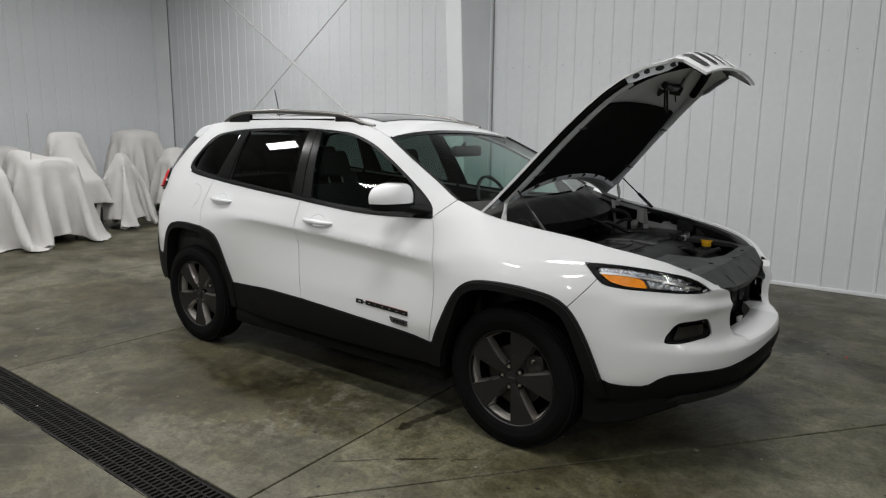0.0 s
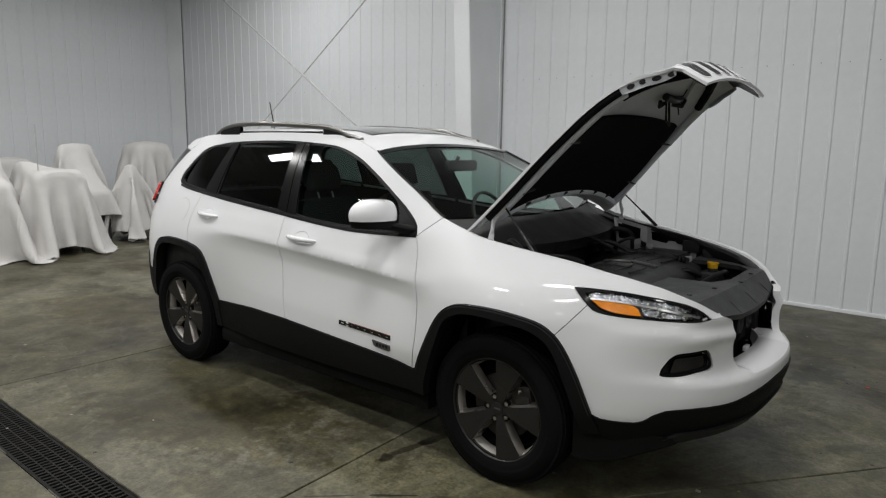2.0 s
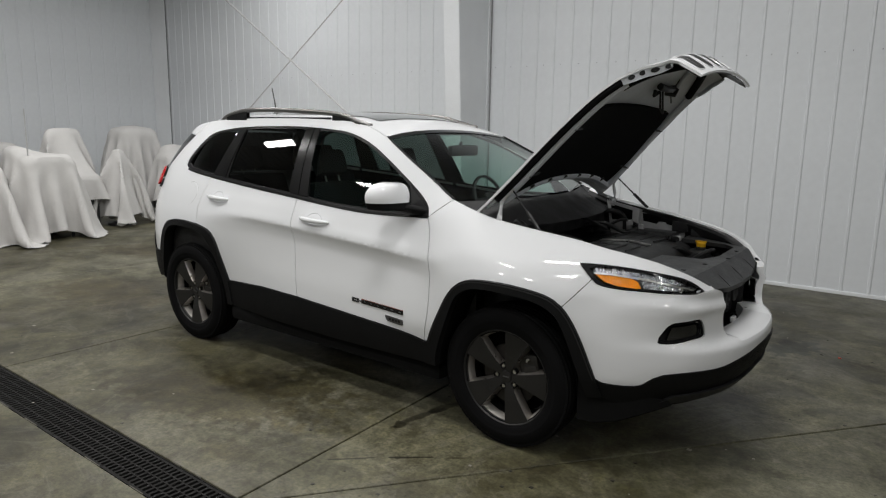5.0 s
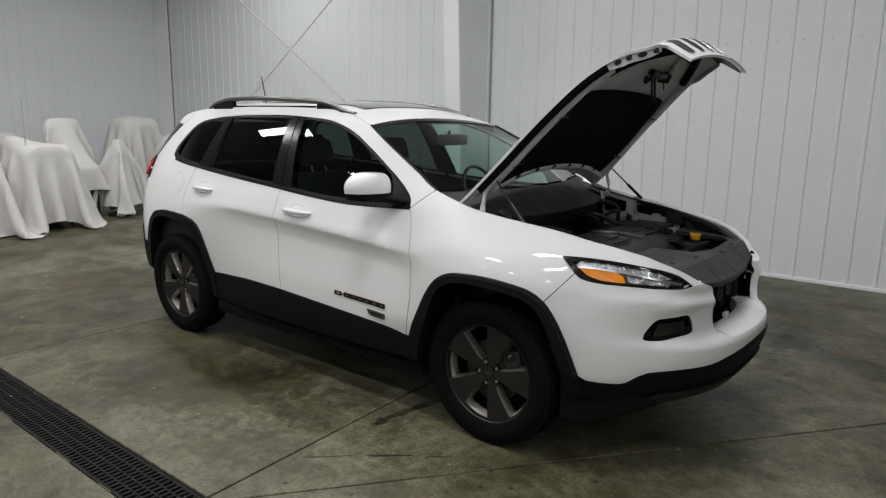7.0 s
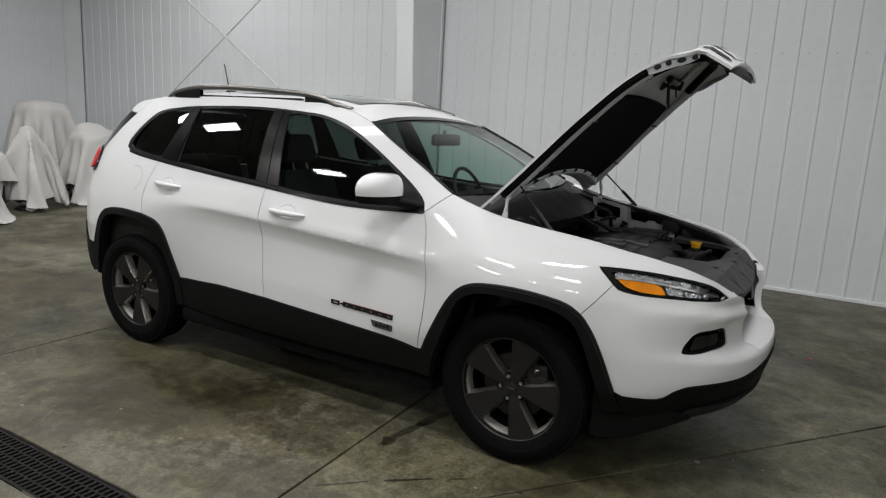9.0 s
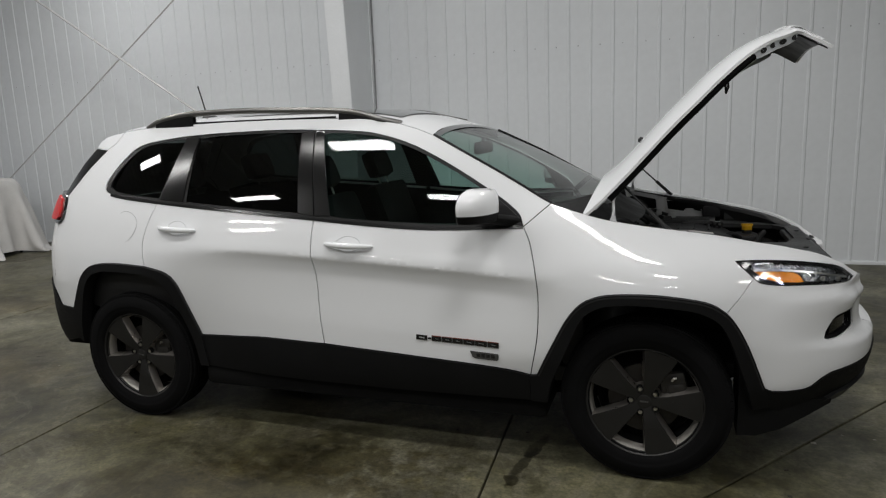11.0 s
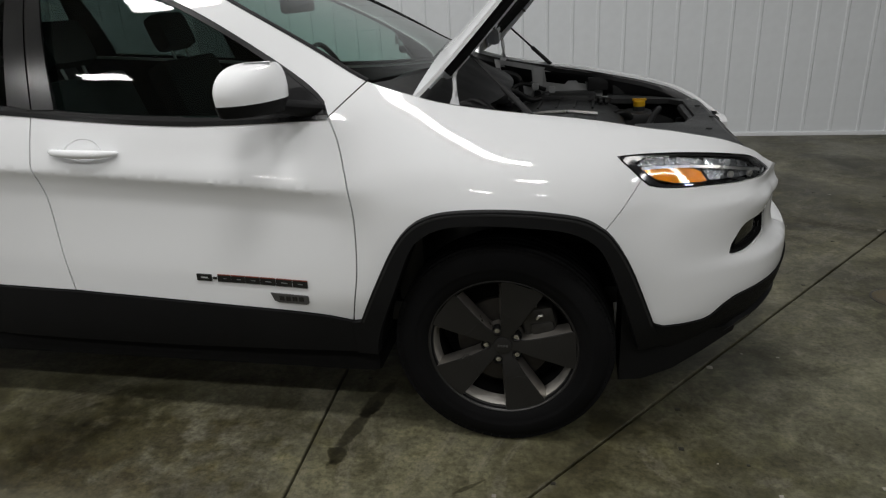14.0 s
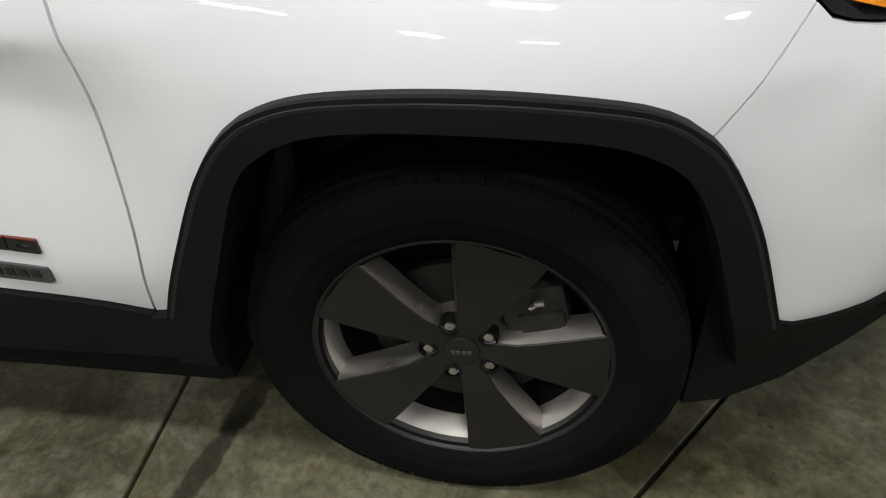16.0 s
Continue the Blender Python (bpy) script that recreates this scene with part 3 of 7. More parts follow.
# cross sections: station along the side, heights, offsets from the plan outline
SECTIONS = [
    (-2.95, [0.2, 0.32, 0.45, 0.6, 0.75, 0.9, 1.05, 1.2, 1.35, 1.52, 1.62], [-0.16, -0.05, -0.01, 0, -0.02, -0.05, -0.09, -0.16, -0.27, -0.42, -0.52]),
    (-2.10, [0.2, 0.32, 0.45, 0.6, 0.75, 0.9, 1.05, 1.2, 1.35, 1.52, 1.62], [-0.12, -0.05, -0.01, 0, 0, -0.01, -0.045, -0.105, -0.19, -0.31, -0.40]),
    (-1.35, [0.2, 0.32, 0.45, 0.6, 0.75, 0.9, 1.05, 1.11, 1.257, 1.5, 1.62], [-0.09, -0.05, -0.02, 0, 0.012, -0.006, -0.052, -0.078, -0.158, -0.315, -0.41]),
    (-0.95, [0.2, 0.3, 0.4, 0.5, 0.62, 0.75, 0.85, 0.91, 0.94, 1.0, 1.12, 1.2, 1.3, 1.52, 1.62], [-0.1, -0.075, -0.067, -0.058, -0.042, -0.025, -0.014, -0.01, -0.013, -0.03, -0.0745, -0.111, -0.155, -0.288, -0.37]),
    (-0.60, [0.2, 0.3, 0.4, 0.5, 0.62, 0.76, 0.84, 0.895, 0.924, 0.93, 0.936, 0.955, 1.0, 1.12, 1.2, 1.3, 1.52, 1.62], [-0.1, -0.06, -0.042, -0.034, -0.027, -0.022, -0.017, -0.009, -0.0012, 0, -0.0012, -0.006, -0.02, -0.064, -0.1, -0.145, -0.275, -0.355]),
    (-0.20, [0.2, 0.3, 0.4, 0.5, 0.62, 0.76, 0.84, 0.895, 0.924, 0.93, 0.936, 0.955, 1.0, 1.1, 1.16, 1.3, 1.52, 1.62], [-0.09, -0.045, -0.02, -0.012, -0.014, -0.018, -0.016, -0.009, -0.0012, 0, -0.0012, -0.005, -0.018, -0.0535, -0.08, -0.14, -0.265, -0.35]),
    (0.60, [0.2, 0.3, 0.4, 0.5, 0.62, 0.76, 0.84, 0.895, 0.924, 0.930, 0.936, 0.955, 1.0, 1.11, 1.3, 1.52, 1.62], [-0.09, -0.045, -0.018, -0.006, -0.005, -0.010, -0.011, -0.005, 0.002, 0.003, 0.0016, -0.004, -0.0262, -0.083, -0.15, -0.275, -0.36]),
    (0.86, [0.2, 0.3, 0.4, 0.46, 0.55, 0.65, 0.76, 0.84, 0.90, 0.924, 0.930, 0.936, 0.955, 1.0, 1.11, 1.2, 1.3, 1.52], [-0.09, -0.05, -0.025, -0.013, 0.008, 0.009, 0.005, 0.003, 0.0065, 0.0098, 0.0105, 0.0093, 0.003, -0.019, -0.074, -0.126, -0.195, -0.36]),
    (1.05, [0.2, 0.3, 0.4, 0.5, 0.62, 0.75, 0.85, 0.92, 1.0, 1.08, 1.15, 1.2, 1.3], [-0.08, -0.04, -0.015, 0.0, 0.014, 0.018, 0.016, 0.003, -0.032, -0.080, -0.130, -0.172, -0.285]),
    (1.40, [0.2, 0.3, 0.5, 0.7, 0.78, 0.84, 0.88, 0.93, 0.98, 1.04, 1.09, 1.14, 1.3], [-0.06, -0.01, 0.01, 0.034, 0.042, 0.042, 0.034, 0.012, -0.026, -0.09, -0.155, -0.24, -0.5]),
    (1.62, [0.2, 0.3, 0.5, 0.65, 0.75, 0.82, 0.88, 0.93, 0.98, 1.03, 1.08, 1.2], [-0.06, -0.02, 0.012, 0.026, 0.030, 0.026, 0.008, -0.020, -0.058, -0.115, -0.19, -0.40]),
    (1.85, [0.2, 0.3, 0.4, 0.47, 0.6, 0.7, 0.8, 0.9, 0.96, 1.02, 1.1], [-0.10, -0.06, -0.015, 0.003, 0.006, 0.0, -0.012, -0.045, -0.078, -0.14, -0.28]),
    (2.12, [0.2, 0.3, 0.38, 0.46, 0.54, 0.60, 0.615, 0.64, 0.66, 0.72, 0.77, 0.795, 0.81, 0.825, 0.84, 0.86, 0.88, 0.93, 1.0, 1.1], [-0.15, -0.10, -0.045, -0.009, 0.0, -0.002, -0.006, -0.016, -0.018, -0.014, -0.008, -0.008, -0.014, -0.026, -0.033, -0.036, -0.048, -0.080, -0.15, -0.32]),
    (2.26, [0.2, 0.3, 0.38, 0.46, 0.55, 0.595, 0.612, 0.63, 0.65, 0.70, 0.74, 0.768, 0.785, 0.80, 0.815, 0.835, 0.85, 0.87, 0.90, 0.93, 1.0, 1.1], [-0.17, -0.115, -0.055, -0.014, -0.001, -0.003, -0.012, -0.030, -0.038, -0.038, -0.030, -0.020, -0.022, -0.036, -0.046, -0.046, -0.045, -0.062, -0.08, -0.107, -0.185, -0.35]),
    (2.40, [0.2, 0.3, 0.38, 0.46, 0.55, 0.59, 0.605, 0.62, 0.635, 0.65, 0.68, 0.72, 0.745, 0.765, 0.78, 0.80, 0.82, 0.835, 0.86, 0.88, 0.93, 1.0, 1.1], [-0.19, -0.13, -0.065, -0.018, -0.004, -0.006, -0.014, -0.034, -0.050, -0.056, -0.060, -0.059, -0.055, -0.045, -0.047, -0.062, -0.064, -0.058, -0.075, -0.092, -0.135, -0.22, -0.38]),
    (2.75, [0.2, 0.3, 0.38, 0.46, 0.56, 0.592, 0.604, 0.614, 0.64, 0.66, 0.68, 0.72, 0.745, 0.765, 0.78, 0.80, 0.82, 0.84, 0.88, 0.94, 1.1], [-0.21, -0.14, -0.07, -0.018, 0.004, 0.002, -0.004, -0.014, -0.050, -0.055, -0.058, -0.058, -0.055, -0.047, -0.049, -0.062, -0.064, -0.062, -0.092, -0.16, -0.38]),
]
ZG = np.arange(0.15, 1.75, 0.005)
KNOTS = np.array([spline(ZG, z, g) for _, z, g in SECTIONS])
GRID = np.array([spline(PU, [s[0] for s in SECTIONS], KNOTS[:, j]) for j in range(len(ZG))]).T
# even curvature over the flanks, so that reflections run clean
def even(rows, sigma, axis):
    k = np.exp(-0.5 * (np.arange(-3 * sigma, 3 * sigma + 1) / sigma) ** 2)
    k /= k.sum()
    pad = [(0, 0), (0, 0)]
    pad[axis] = (3 * sigma, 3 * sigma)
    return np.apply_along_axis(lambda r: np.convolve(r, k, "valid"), axis, np.pad(rows, pad, mode="reflect", reflect_type="odd"))


SOFT = even(GRID, 22, 0)
HIGH = np.clip((ZG - 0.97) / 0.06, 0, 1)[None, :]
NEAR = np.exp(-(((ZG - 0.93) / 0.045) ** 4))[None, :] * np.clip((1.0 - np.abs(PU)) / 0.2, 0, 1)[:, None]
CLEAN = even(SOFT, 4, 1) * (1 - HIGH) + even(SOFT, 11, 1) * HIGH
SOFT = SOFT * NEAR + CLEAN * (1 - NEAR)
MELT = np.clip((1.75 - PU) / 0.3, 0, 1)[:, None]
GRID = SOFT * MELT + GRID * (1 - MELT)
# the crease along the doors climbs to the rear: heights are stretched so that it lies at 0.93 in the sections
CREASE = spline(PU, [-1.6, -1.2, -0.9, -0.6, -0.2, 0.3, 0.6, 0.9, 1.1, 1.4], [0.93, 0.94, 0.970, 0.979, 0.962, 0.934, 0.916, 0.898, 0.92, 0.93])
GRID = np.array([np.interp(np.interp(ZG, [0.15, 0.55, c, 1.12, 1.75], [0.15, 0.55, 0.93, 1.12, 1.75]), ZG, row) for c, row in zip(CREASE, GRID)])


# a slight swell along the top of the front fender
SWELL = 0.010 * np.exp(-(((PU - 1.28) / 0.22) ** 2))[:, None] * np.clip((ZG - 0.90) / 0.14, 0, 1)[None, :]
GRID = GRID + SWELL
# a sharp fold along it: the metal falls in just below the line
FOLD = 0.012 * np.interp(PU, [-1.1, -0.6, 0.1, 0.7, 0.95, 1.15], [0.0, 0.35, 0.9, 1.0, 0.6, 0.0])
GRID = GRID - FOLD[:, None] * np.interp(CREASE[:, None] - ZG[None, :], [0.0, 0.016, 0.09, 0.33], [0.0, 0.36, 1.0, 0.0], left=0.0, right=0.0)


def skin(u, z, out=0.0, side=-1):
    """The point of the body surface at a length along the side and a height; side -1 is the car's right."""
    i = min(max((u - TAIL) / 0.004, 0), len(PU) - 1.001)
    j = min(max((z - ZG[0]) / 0.005, 0), len(ZG) - 1.001)
    a, b = int(i), int(j)
    fi, fj = i - a, j - b
    g = (GRID[a, b] * (1 - fi) + GRID[a + 1, b] * fi) * (1 - fj) + (GRID[a, b + 1] * (1 - fi) + GRID[a + 1, b + 1] * fi) * fj + out
    x = PX[a] * (1 - fi) + PX[a + 1] * fi + (NX[a] * (1 - fi) + NX[a + 1] * fi) * g
    y = PY[a] * (1 - fi) + PY[a + 1] * fi + (NY[a] * (1 - fi) + NY[a + 1] * fi) * g
    return Vector((x, side * max(y, 0.0), z))


def resample(loop, step):
    """A closed outline with even, short steps."""
    out = []
    for i, p in enumerate(loop):
        q = loop[(i + 1) % len(loop)]
        d = math.hypot(q[0] - p[0], q[1] - p[1])
        if d < 1e-5:
            continue
        k = max(1, int(round(d / step)))
        out += [(p[0] + (q[0] - p[0]) * j / k, p[1] + (q[1] - p[1]) * j / k) for j in range(k)]
    return out


def shrink(loop, gap):
    """The outline drawn in by gap."""
    area = sum(p[0] * q[1] - q[0] * p[1] for p, q in zip(loop, loop[1:] + loop[:1]))
    s = 1 if area > 0 else -1
    out = []
    n = len(loop)
    for i, p in enumerate(loop):
        a, b = loop[i - 1], loop[(i + 1) % n]
        d1, d2 = Vector((p[0] - a[0], p[1] - a[1])), Vector((b[0] - p[0], b[1] - p[1]))
        if d1.length < 1e-6 or d2.length < 1e-6:
            out.append(p)
            continue
        d1.normalize()
        d2.normalize()
        nn = Vector((-d1.y - d2.y, d1.x + d2.x)) * s
        k = gap / max(0.5, nn.length * nn.length / 2) if nn.length > 1e-6 else 0
        out.append((p[0] + nn.x * k, p[1] + nn.y * k))
    return out


def inside(p, loop):
    c = False
    for (ax, ay), (bx, by) in zip(loop, loop[1:] + loop[:1]):
        if (ay > p[1]) != (by > p[1]) and p[0] < (bx - ax) * (p[1] - ay) / (by - ay) + ax:
            c = not c
    return c


def sheet(loop, holes=(), out=0.0, thick=0.012, step=0.022, gap=0.002, side=-1, folds=(), at=None, bm=None):
    """A panel cut from the body surface, with turned-in edges. folds: lines that the mesh must follow."""
    at = at or (lambda u, z, o: skin(u, z, o, side))
    rings = [resample(shrink([tuple(p[:2]) for p in loop], gap), step)]
    rings += [resample(shrink([tuple(p[:2]) for p in h], -gap), step) for h in holes]
    us, zs = [p[0] for p in rings[0]], [p[1] for p in rings[0]]
    pts, edges = [], []
    for r in rings:
        k = len(pts)
        pts += [Vector(p) for p in r]
        edges += [(k + i, k + (i + 1) % len(r)) for i in range(len(r))]
    hit = np.array([p for r in rings for p in r])
    for path in folds:
        last = None
        for p in path:
            if inside(p, rings[0]) and np.min(np.hypot(hit[:, 0] - p[0], hit[:, 1] - p[1])) > 0.4 * step:
                pts.append(Vector(p))
                if last is not None:
                    edges.append((last, len(pts) - 1))
                last = len(pts) - 1
            else:
                last = None
    hit = np.array([tuple(p) for p in pts])
    nu, nz = int((max(us) - min(us)) / step), int((max(zs) - min(zs)) / step)
    for i in range(1, nu + 1):
        for j in range(1, nz + 1):
            p = (min(us) + i * step + (0.5 * step if j % 2 else 0), min(zs) + j * step)
            if inside(p, rings[0]) and not any(inside(p, h) for h in rings[1:]) and np.min(np.hypot(hit[:, 0] - p[0], hit[:, 1] - p[1])) > 0.55 * step:
                pts.append(Vector(p))
    from_cdt = delaunay(pts, edges)
    bm = bm or bmesh.new()
    vs, fs = from_cdt
    top = [bm.verts.new(at(p.x, p.y, out)) for p in vs]
    for f in fs:
        c = sum((vs[i] for i in f), Vector((0, 0))) / len(f)
        if inside(c, rings[0]) and not any(inside(c, h) for h in rings[1:]):
            bm.faces.new([top[i] for i in (f if side < 0 else f[::-1])])
    if thick:
        rim = [e for e in bm.edges if e.is_boundary and e.verts[0] in set(top) and e.verts[1] in set(top)] if len(bm.verts) == len(top) else [e for e in bm.edges if e.is_boundary and {e.verts[0], e.verts[1]} <= set(top)]
        low = {}
        where = {v: p for v, p in zip(top, vs)}
        for e in rim:
            for v in e.verts:
                if v not in low:
                    p = where[v]
                    low[v] = bm.verts.new(at(p.x, p.y, out - thick))
        for e in rim:
            f = e.link_faces[0]
            a, b = e.verts
            for l in f.loops:
                if l.edge == e:
                    a, b = l.vert, l.link_loop_next.vert
            bm.faces.new((b, a, low[a], low[b]))
    return bm


def delaunay(pts, edges):
    v, _, f, *_ = geometry.delaunay_2d_cdt(pts, edges, [], 0, 1e-6)
    return [Vector(p) for p in v], f


def both(name, material, parent, label="", **kw):
    """The same panel on both flanks: two parts."""
    loop = kw.pop("loop")
    made = [part(name, sheet(loop, side=s, **kw), material, parent, label) for s in (-1, 1)]
    return made


def strip(path, width, out, side, at=None, thick=0.0):
    """A band along a path on the body surface."""
    at = at or (lambda u, z, o: skin(u, z, o, side))
    bm = bmesh.new()
    rows = []
    n = len(path)
    for i, p in enumerate(path):
        a, b = path[max(i - 1, 0)], path[min(i + 1, n - 1)]
        d = Vector((b[0] - a[0], b[1] - a[1])).normalized()
        k = Vector((-d.y, d.x)) * (width / 2)
        rows.append([bm.verts.new(at(p[0] + k.x * s, p[1] + k.y * s, out)) for s in (-1, 0, 1)])
    for r, q in zip(rows, rows[1:]):
        for j in range(2):
            bm.faces.new((r[j], q[j], q[j + 1], r[j + 1]) if side > 0 else (r[j + 1], q[j + 1], q[j], r[j]))
    return bm


car = thing("car", "white five door crossover with hood propped open, black arch cladding", "car")

# shared cut lines: (length along side, height)
BELT_F = bend([(0.831, 1.112), (0.494, 1.100), (0.278, 1.102), (-0.03, 1.122), (-0.207, 1.137)])
BELT_R = bend([(-0.207, 1.137), (-0.645, 1.168), (-0.9, 1.186), (-1.2, 1.208)])
BELT_Q = bend([(-1.2, 1.208), (-1.42, 1.226), (-1.57, 1.246), (-1.632, 1.27), (-1.642, 1.31), (-1.60, 1.395), (-1.526, 1.483), (-1.439, 1.52), (-1.279, 1.541), (-1.132, 1.553), (-0.843, 1.564), (-0.5, 1.568), (-0.246, 1.560), (-0.054, 1.548), (0.049, 1.535), (0.169, 1.506), (0.284, 1.467), (0.401, 1.414), (0.525, 1.350), (0.658, 1.272), (0.763, 1.202), (0.815, 1.155), (0.831, 1.112)], 0.025)
SEAM_F = bend([(0.831, 1.112), (0.864, 1.048), (0.886, 0.97), (0.901, 0.90), (0.909, 0.79), (0.903, 0.63), (0.870, 0.458)])
SEAM_M = bend([(-0.207, 1.137), (-0.201, 0.988), (-0.186, 0.856), (-0.178, 0.68), (-0.161, 0.524)])
SEAM_R = bend([(-1.2, 1.208), (-1.234, 1.09), (-1.243, 0.994), (-1.221, 0.878)])
SILL_F = bend([(0.870, 0.458), (0.713, 0.480), (0.278, 0.503), (-0.161, 0.524)])
SILL_R = bend([(-0.161, 0.524), (-0.497, 0.527), (-0.70, 0.517), (-0.924, 0.505)])
ARCH_R = bend([(-0.924, 0.505), (-0.974, 0.644), (-1.030, 0.79), (-1.091, 0.848), (-1.221, 0.878)])
ARCH_R2 = bend([(-1.221, 0.878), (-1.40, 0.886), (-1.55, 0.878), (-1.63, 0.855), (-1.69, 0.80), (-1.74, 0.715), (-1.81, 0.60)])
ARCH_LINE = bend([(0.90, 0.463), (0.965, 0.60), (1.032, 0.728), (1.088, 0.797), (1.14, 0.829), (1.205, 0.847), (1.306, 0.855), (1.40, 0.854), (1.49, 0.845), (1.575, 0.829), (1.625, 0.808), (1.66, 0.782), (1.70, 0.732), (1.752, 0.635), (1.824, 0.459)], 0.022)
ARCH_CUT = min(range(len(ARCH_LINE)), key=lambda i: math.hypot(ARCH_LINE[i][0] - 1.66, ARCH_LINE[i][1] - 0.782))
ARCH_F, ARCH_F2 = ARCH_LINE[: ARCH_CUT + 1], ARCH_LINE[ARCH_CUT:]
CORNER = ARCH_LINE[ARCH_CUT]
APILLAR = bend([(0.94, 1.206), (0.884, 1.235), (0.777, 1.298), (0.64, 1.374), (0.496, 1.448), (0.357, 1.518)])
ROOF_E = bend([(0.357, 1.518), (0.27, 1.550), (0.184, 1.574), (0.02, 1.602), (-0.134, 1.614), (-0.626, 1.624), (-1.213, 1.618), (-1.60, 1.602), (-1.80, 1.575)], 0.05)
HOOD_E = bend([(0.94, 1.205), (1.079, 1.162), (1.202, 1.131), (1.4, 1.100), (1.65, 1.068), (1.835, 1.038), (1.93, 1.024), (2.057, 1.000), (2.13, 0.983), (2.284, 0.931), (2.41, 0.873)])
NOSE_E = bend([(2.41, 0.873), (2.45, 0.862), (2.473, 0.847), (2.476, 0.80), (2.481, 0.749), (2.492, 0.69), (2.52, 0.641)], 0.015)
LAMP_TOP = bend([(1.712, 0.977), (1.80, 0.976), (1.95, 0.967), (2.10, 0.949), (2.22, 0.926), (2.29, 0.898), (2.335, 0.867)])
LAMP_LOW = bend([(2.335, 0.867), (2.28, 0.860), (2.15, 0.865), (2.02, 0.872), (1.90, 0.876), (1.83, 0.884), (1.80, 0.893), (1.778, 0.912)])
LAMP_BACK = bend([(1.778, 0.912), (1.745, 0.944), (1.720, 0.967), (1.712, 0.977)])
LAMP_SEAM, LAMP_TIP = (1.778, 0.912), (2.335, 0.867)
BUMP_LOW = bend([(1.824, 0.459), (1.86, 0.443), (1.915, 0.439), (2.0, 0.441), (2.031, 0.451), (2.075, 0.482), (2.12, 0.501), (2.25, 0.512), (2.42, 0.517), (2.58, 0.538), (2.77, 0.553), (NOSE, 0.556)])
def rev(p):
    return list(p)[::-1]


def join(*paths):
    """One closed outline from several paths, without doubled points."""
    out = []
    for path in paths:
        for p in path:
            if not out or math.hypot(p[0] - out[-1][0], p[1] - out[-1][1]) > 0.003:
                out.append((float(p[0]), float(p[1])))
    if math.hypot(out[0][0] - out[-1][0], out[0][1] - out[-1][1]) < 0.003:
        out.pop()
    return out


# flanks
DOOR_F = join(BELT_F, SEAM_M, rev(SILL_F), rev(SEAM_F))
DOOR_R = join(BELT_R, SEAM_R, rev(ARCH_R), rev(SILL_R), rev(SEAM_M))
FENDER = join([(0.831, 1.112), (0.94, 1.206)], HOOD_E, [LAMP_TIP], rev(LAMP_TOP), rev(LAMP_BACK), [CORNER], rev(ARCH_F), SEAM_F[::-1])
TAIL_CUT = bend([(-1.80, 1.575), (-1.93, 1.44), (-2.03, 1.30), (-2.06, 1.225), (-1.99, 1.16), (-1.955, 1.115), (-1.98, 1.088), (-2.03, 1.075)])
QUARTER = join([(0.831, 1.112), (0.94, 1.206)], APILLAR, ROOF_E, TAIL_CUT, [(-2.03, 0.66), (-1.974, 0.60), (-1.81, 0.60)], rev(ARCH_R2), rev(SEAM_R), BELT_Q)
FOLDS = [[(float(u), float(np.interp(u, PU, CREASE)) - d) for u in np.arange(-1.19, 1.15, 0.02)] for d in (0.0, 0.016, 0.045)]
both("front_door", PAINT, car, loop=DOOR_F, folds=FOLDS, step=0.015, gap=0.0028)
both("rear_door", PAINT, car, loop=DOOR_R, folds=FOLDS, step=0.015, gap=0.0028)
both("front_fender", PAINT, car, loop=FENDER, folds=FOLDS)
both("body_side", PAINT, car, "white quarter panel running into roof pillars", loop=QUARTER)
FOG = bend([(2.089, 0.649), (2.115, 0.702), (2.15, 0.734), (2.23, 0.741), (2.315, 0.739), (2.352, 0.665), (2.258, 0.649), (2.157, 0.639)], 0.02, loop=True)
BUMPER = join(rev(ARCH_F2), [LAMP_SEAM], rev(LAMP_LOW), [(2.41, 0.873)], NOSE_E, [(2.60, 0.614), (NOSE + 0.004, 0.612), (NOSE + 0.004, 0.556)], rev(BUMP_LOW))
RIDGES = [bend([(2.03, 0.805 + d), (2.137, 0.80 + d), (2.26, 0.783 + d), (2.38, 0.767 + d), (2.47, 0.764 + d)], 0.02) for d in (-0.012, 0.0, 0.016)]
RIDGES += [bend([(2.06, z0 + 0.006), (2.2, z0 + 0.003), (2.4, z0), (2.55, z0)], 0.02) for z0 in (0.592, 0.605, 0.622, 0.638)]
bm = sheet(BUMPER, [FOG], gap=0.0015, step=0.016, folds=RIDGES)
bm = sheet(BUMPER, [FOG], gap=0.0015, step=0.016, folds=RIDGES, side=1, bm=bm)
bumper = part("front_bumper", bm, PAINT, car, "white moulded front bumper cover")
REAR_B = [(-2.03, 1.075), (-2.3, 1.07), (TAIL - 0.004, 1.07), (TAIL - 0.004, 0.74), (-2.177, 0.735), (-2.071, 0.686), (-2.03, 0.66)]
bm = sheet(REAR_B, gap=0.001)
bm = sheet(REAR_B, gap=0.001, side=1, bm=bm)
part("rear_bumper", bm, PAINT, car)

# dark strips behind the shut lines
for s in (-1, 1):
    part("lamp_bridge", strip([(2.285, 0.858), (2.34, 0.866), (2.405, 0.872)], 0.028, -0.010, s), PAINT, car)
    for path in (SEAM_F, SEAM_M, SEAM_R, [CORNER, LAMP_SEAM], [(0.831, 1.112), (0.94, 1.206)], SILL_F, SILL_R):
        part("seam_seal", strip(path, 0.03, -0.022, s), DARK, car)

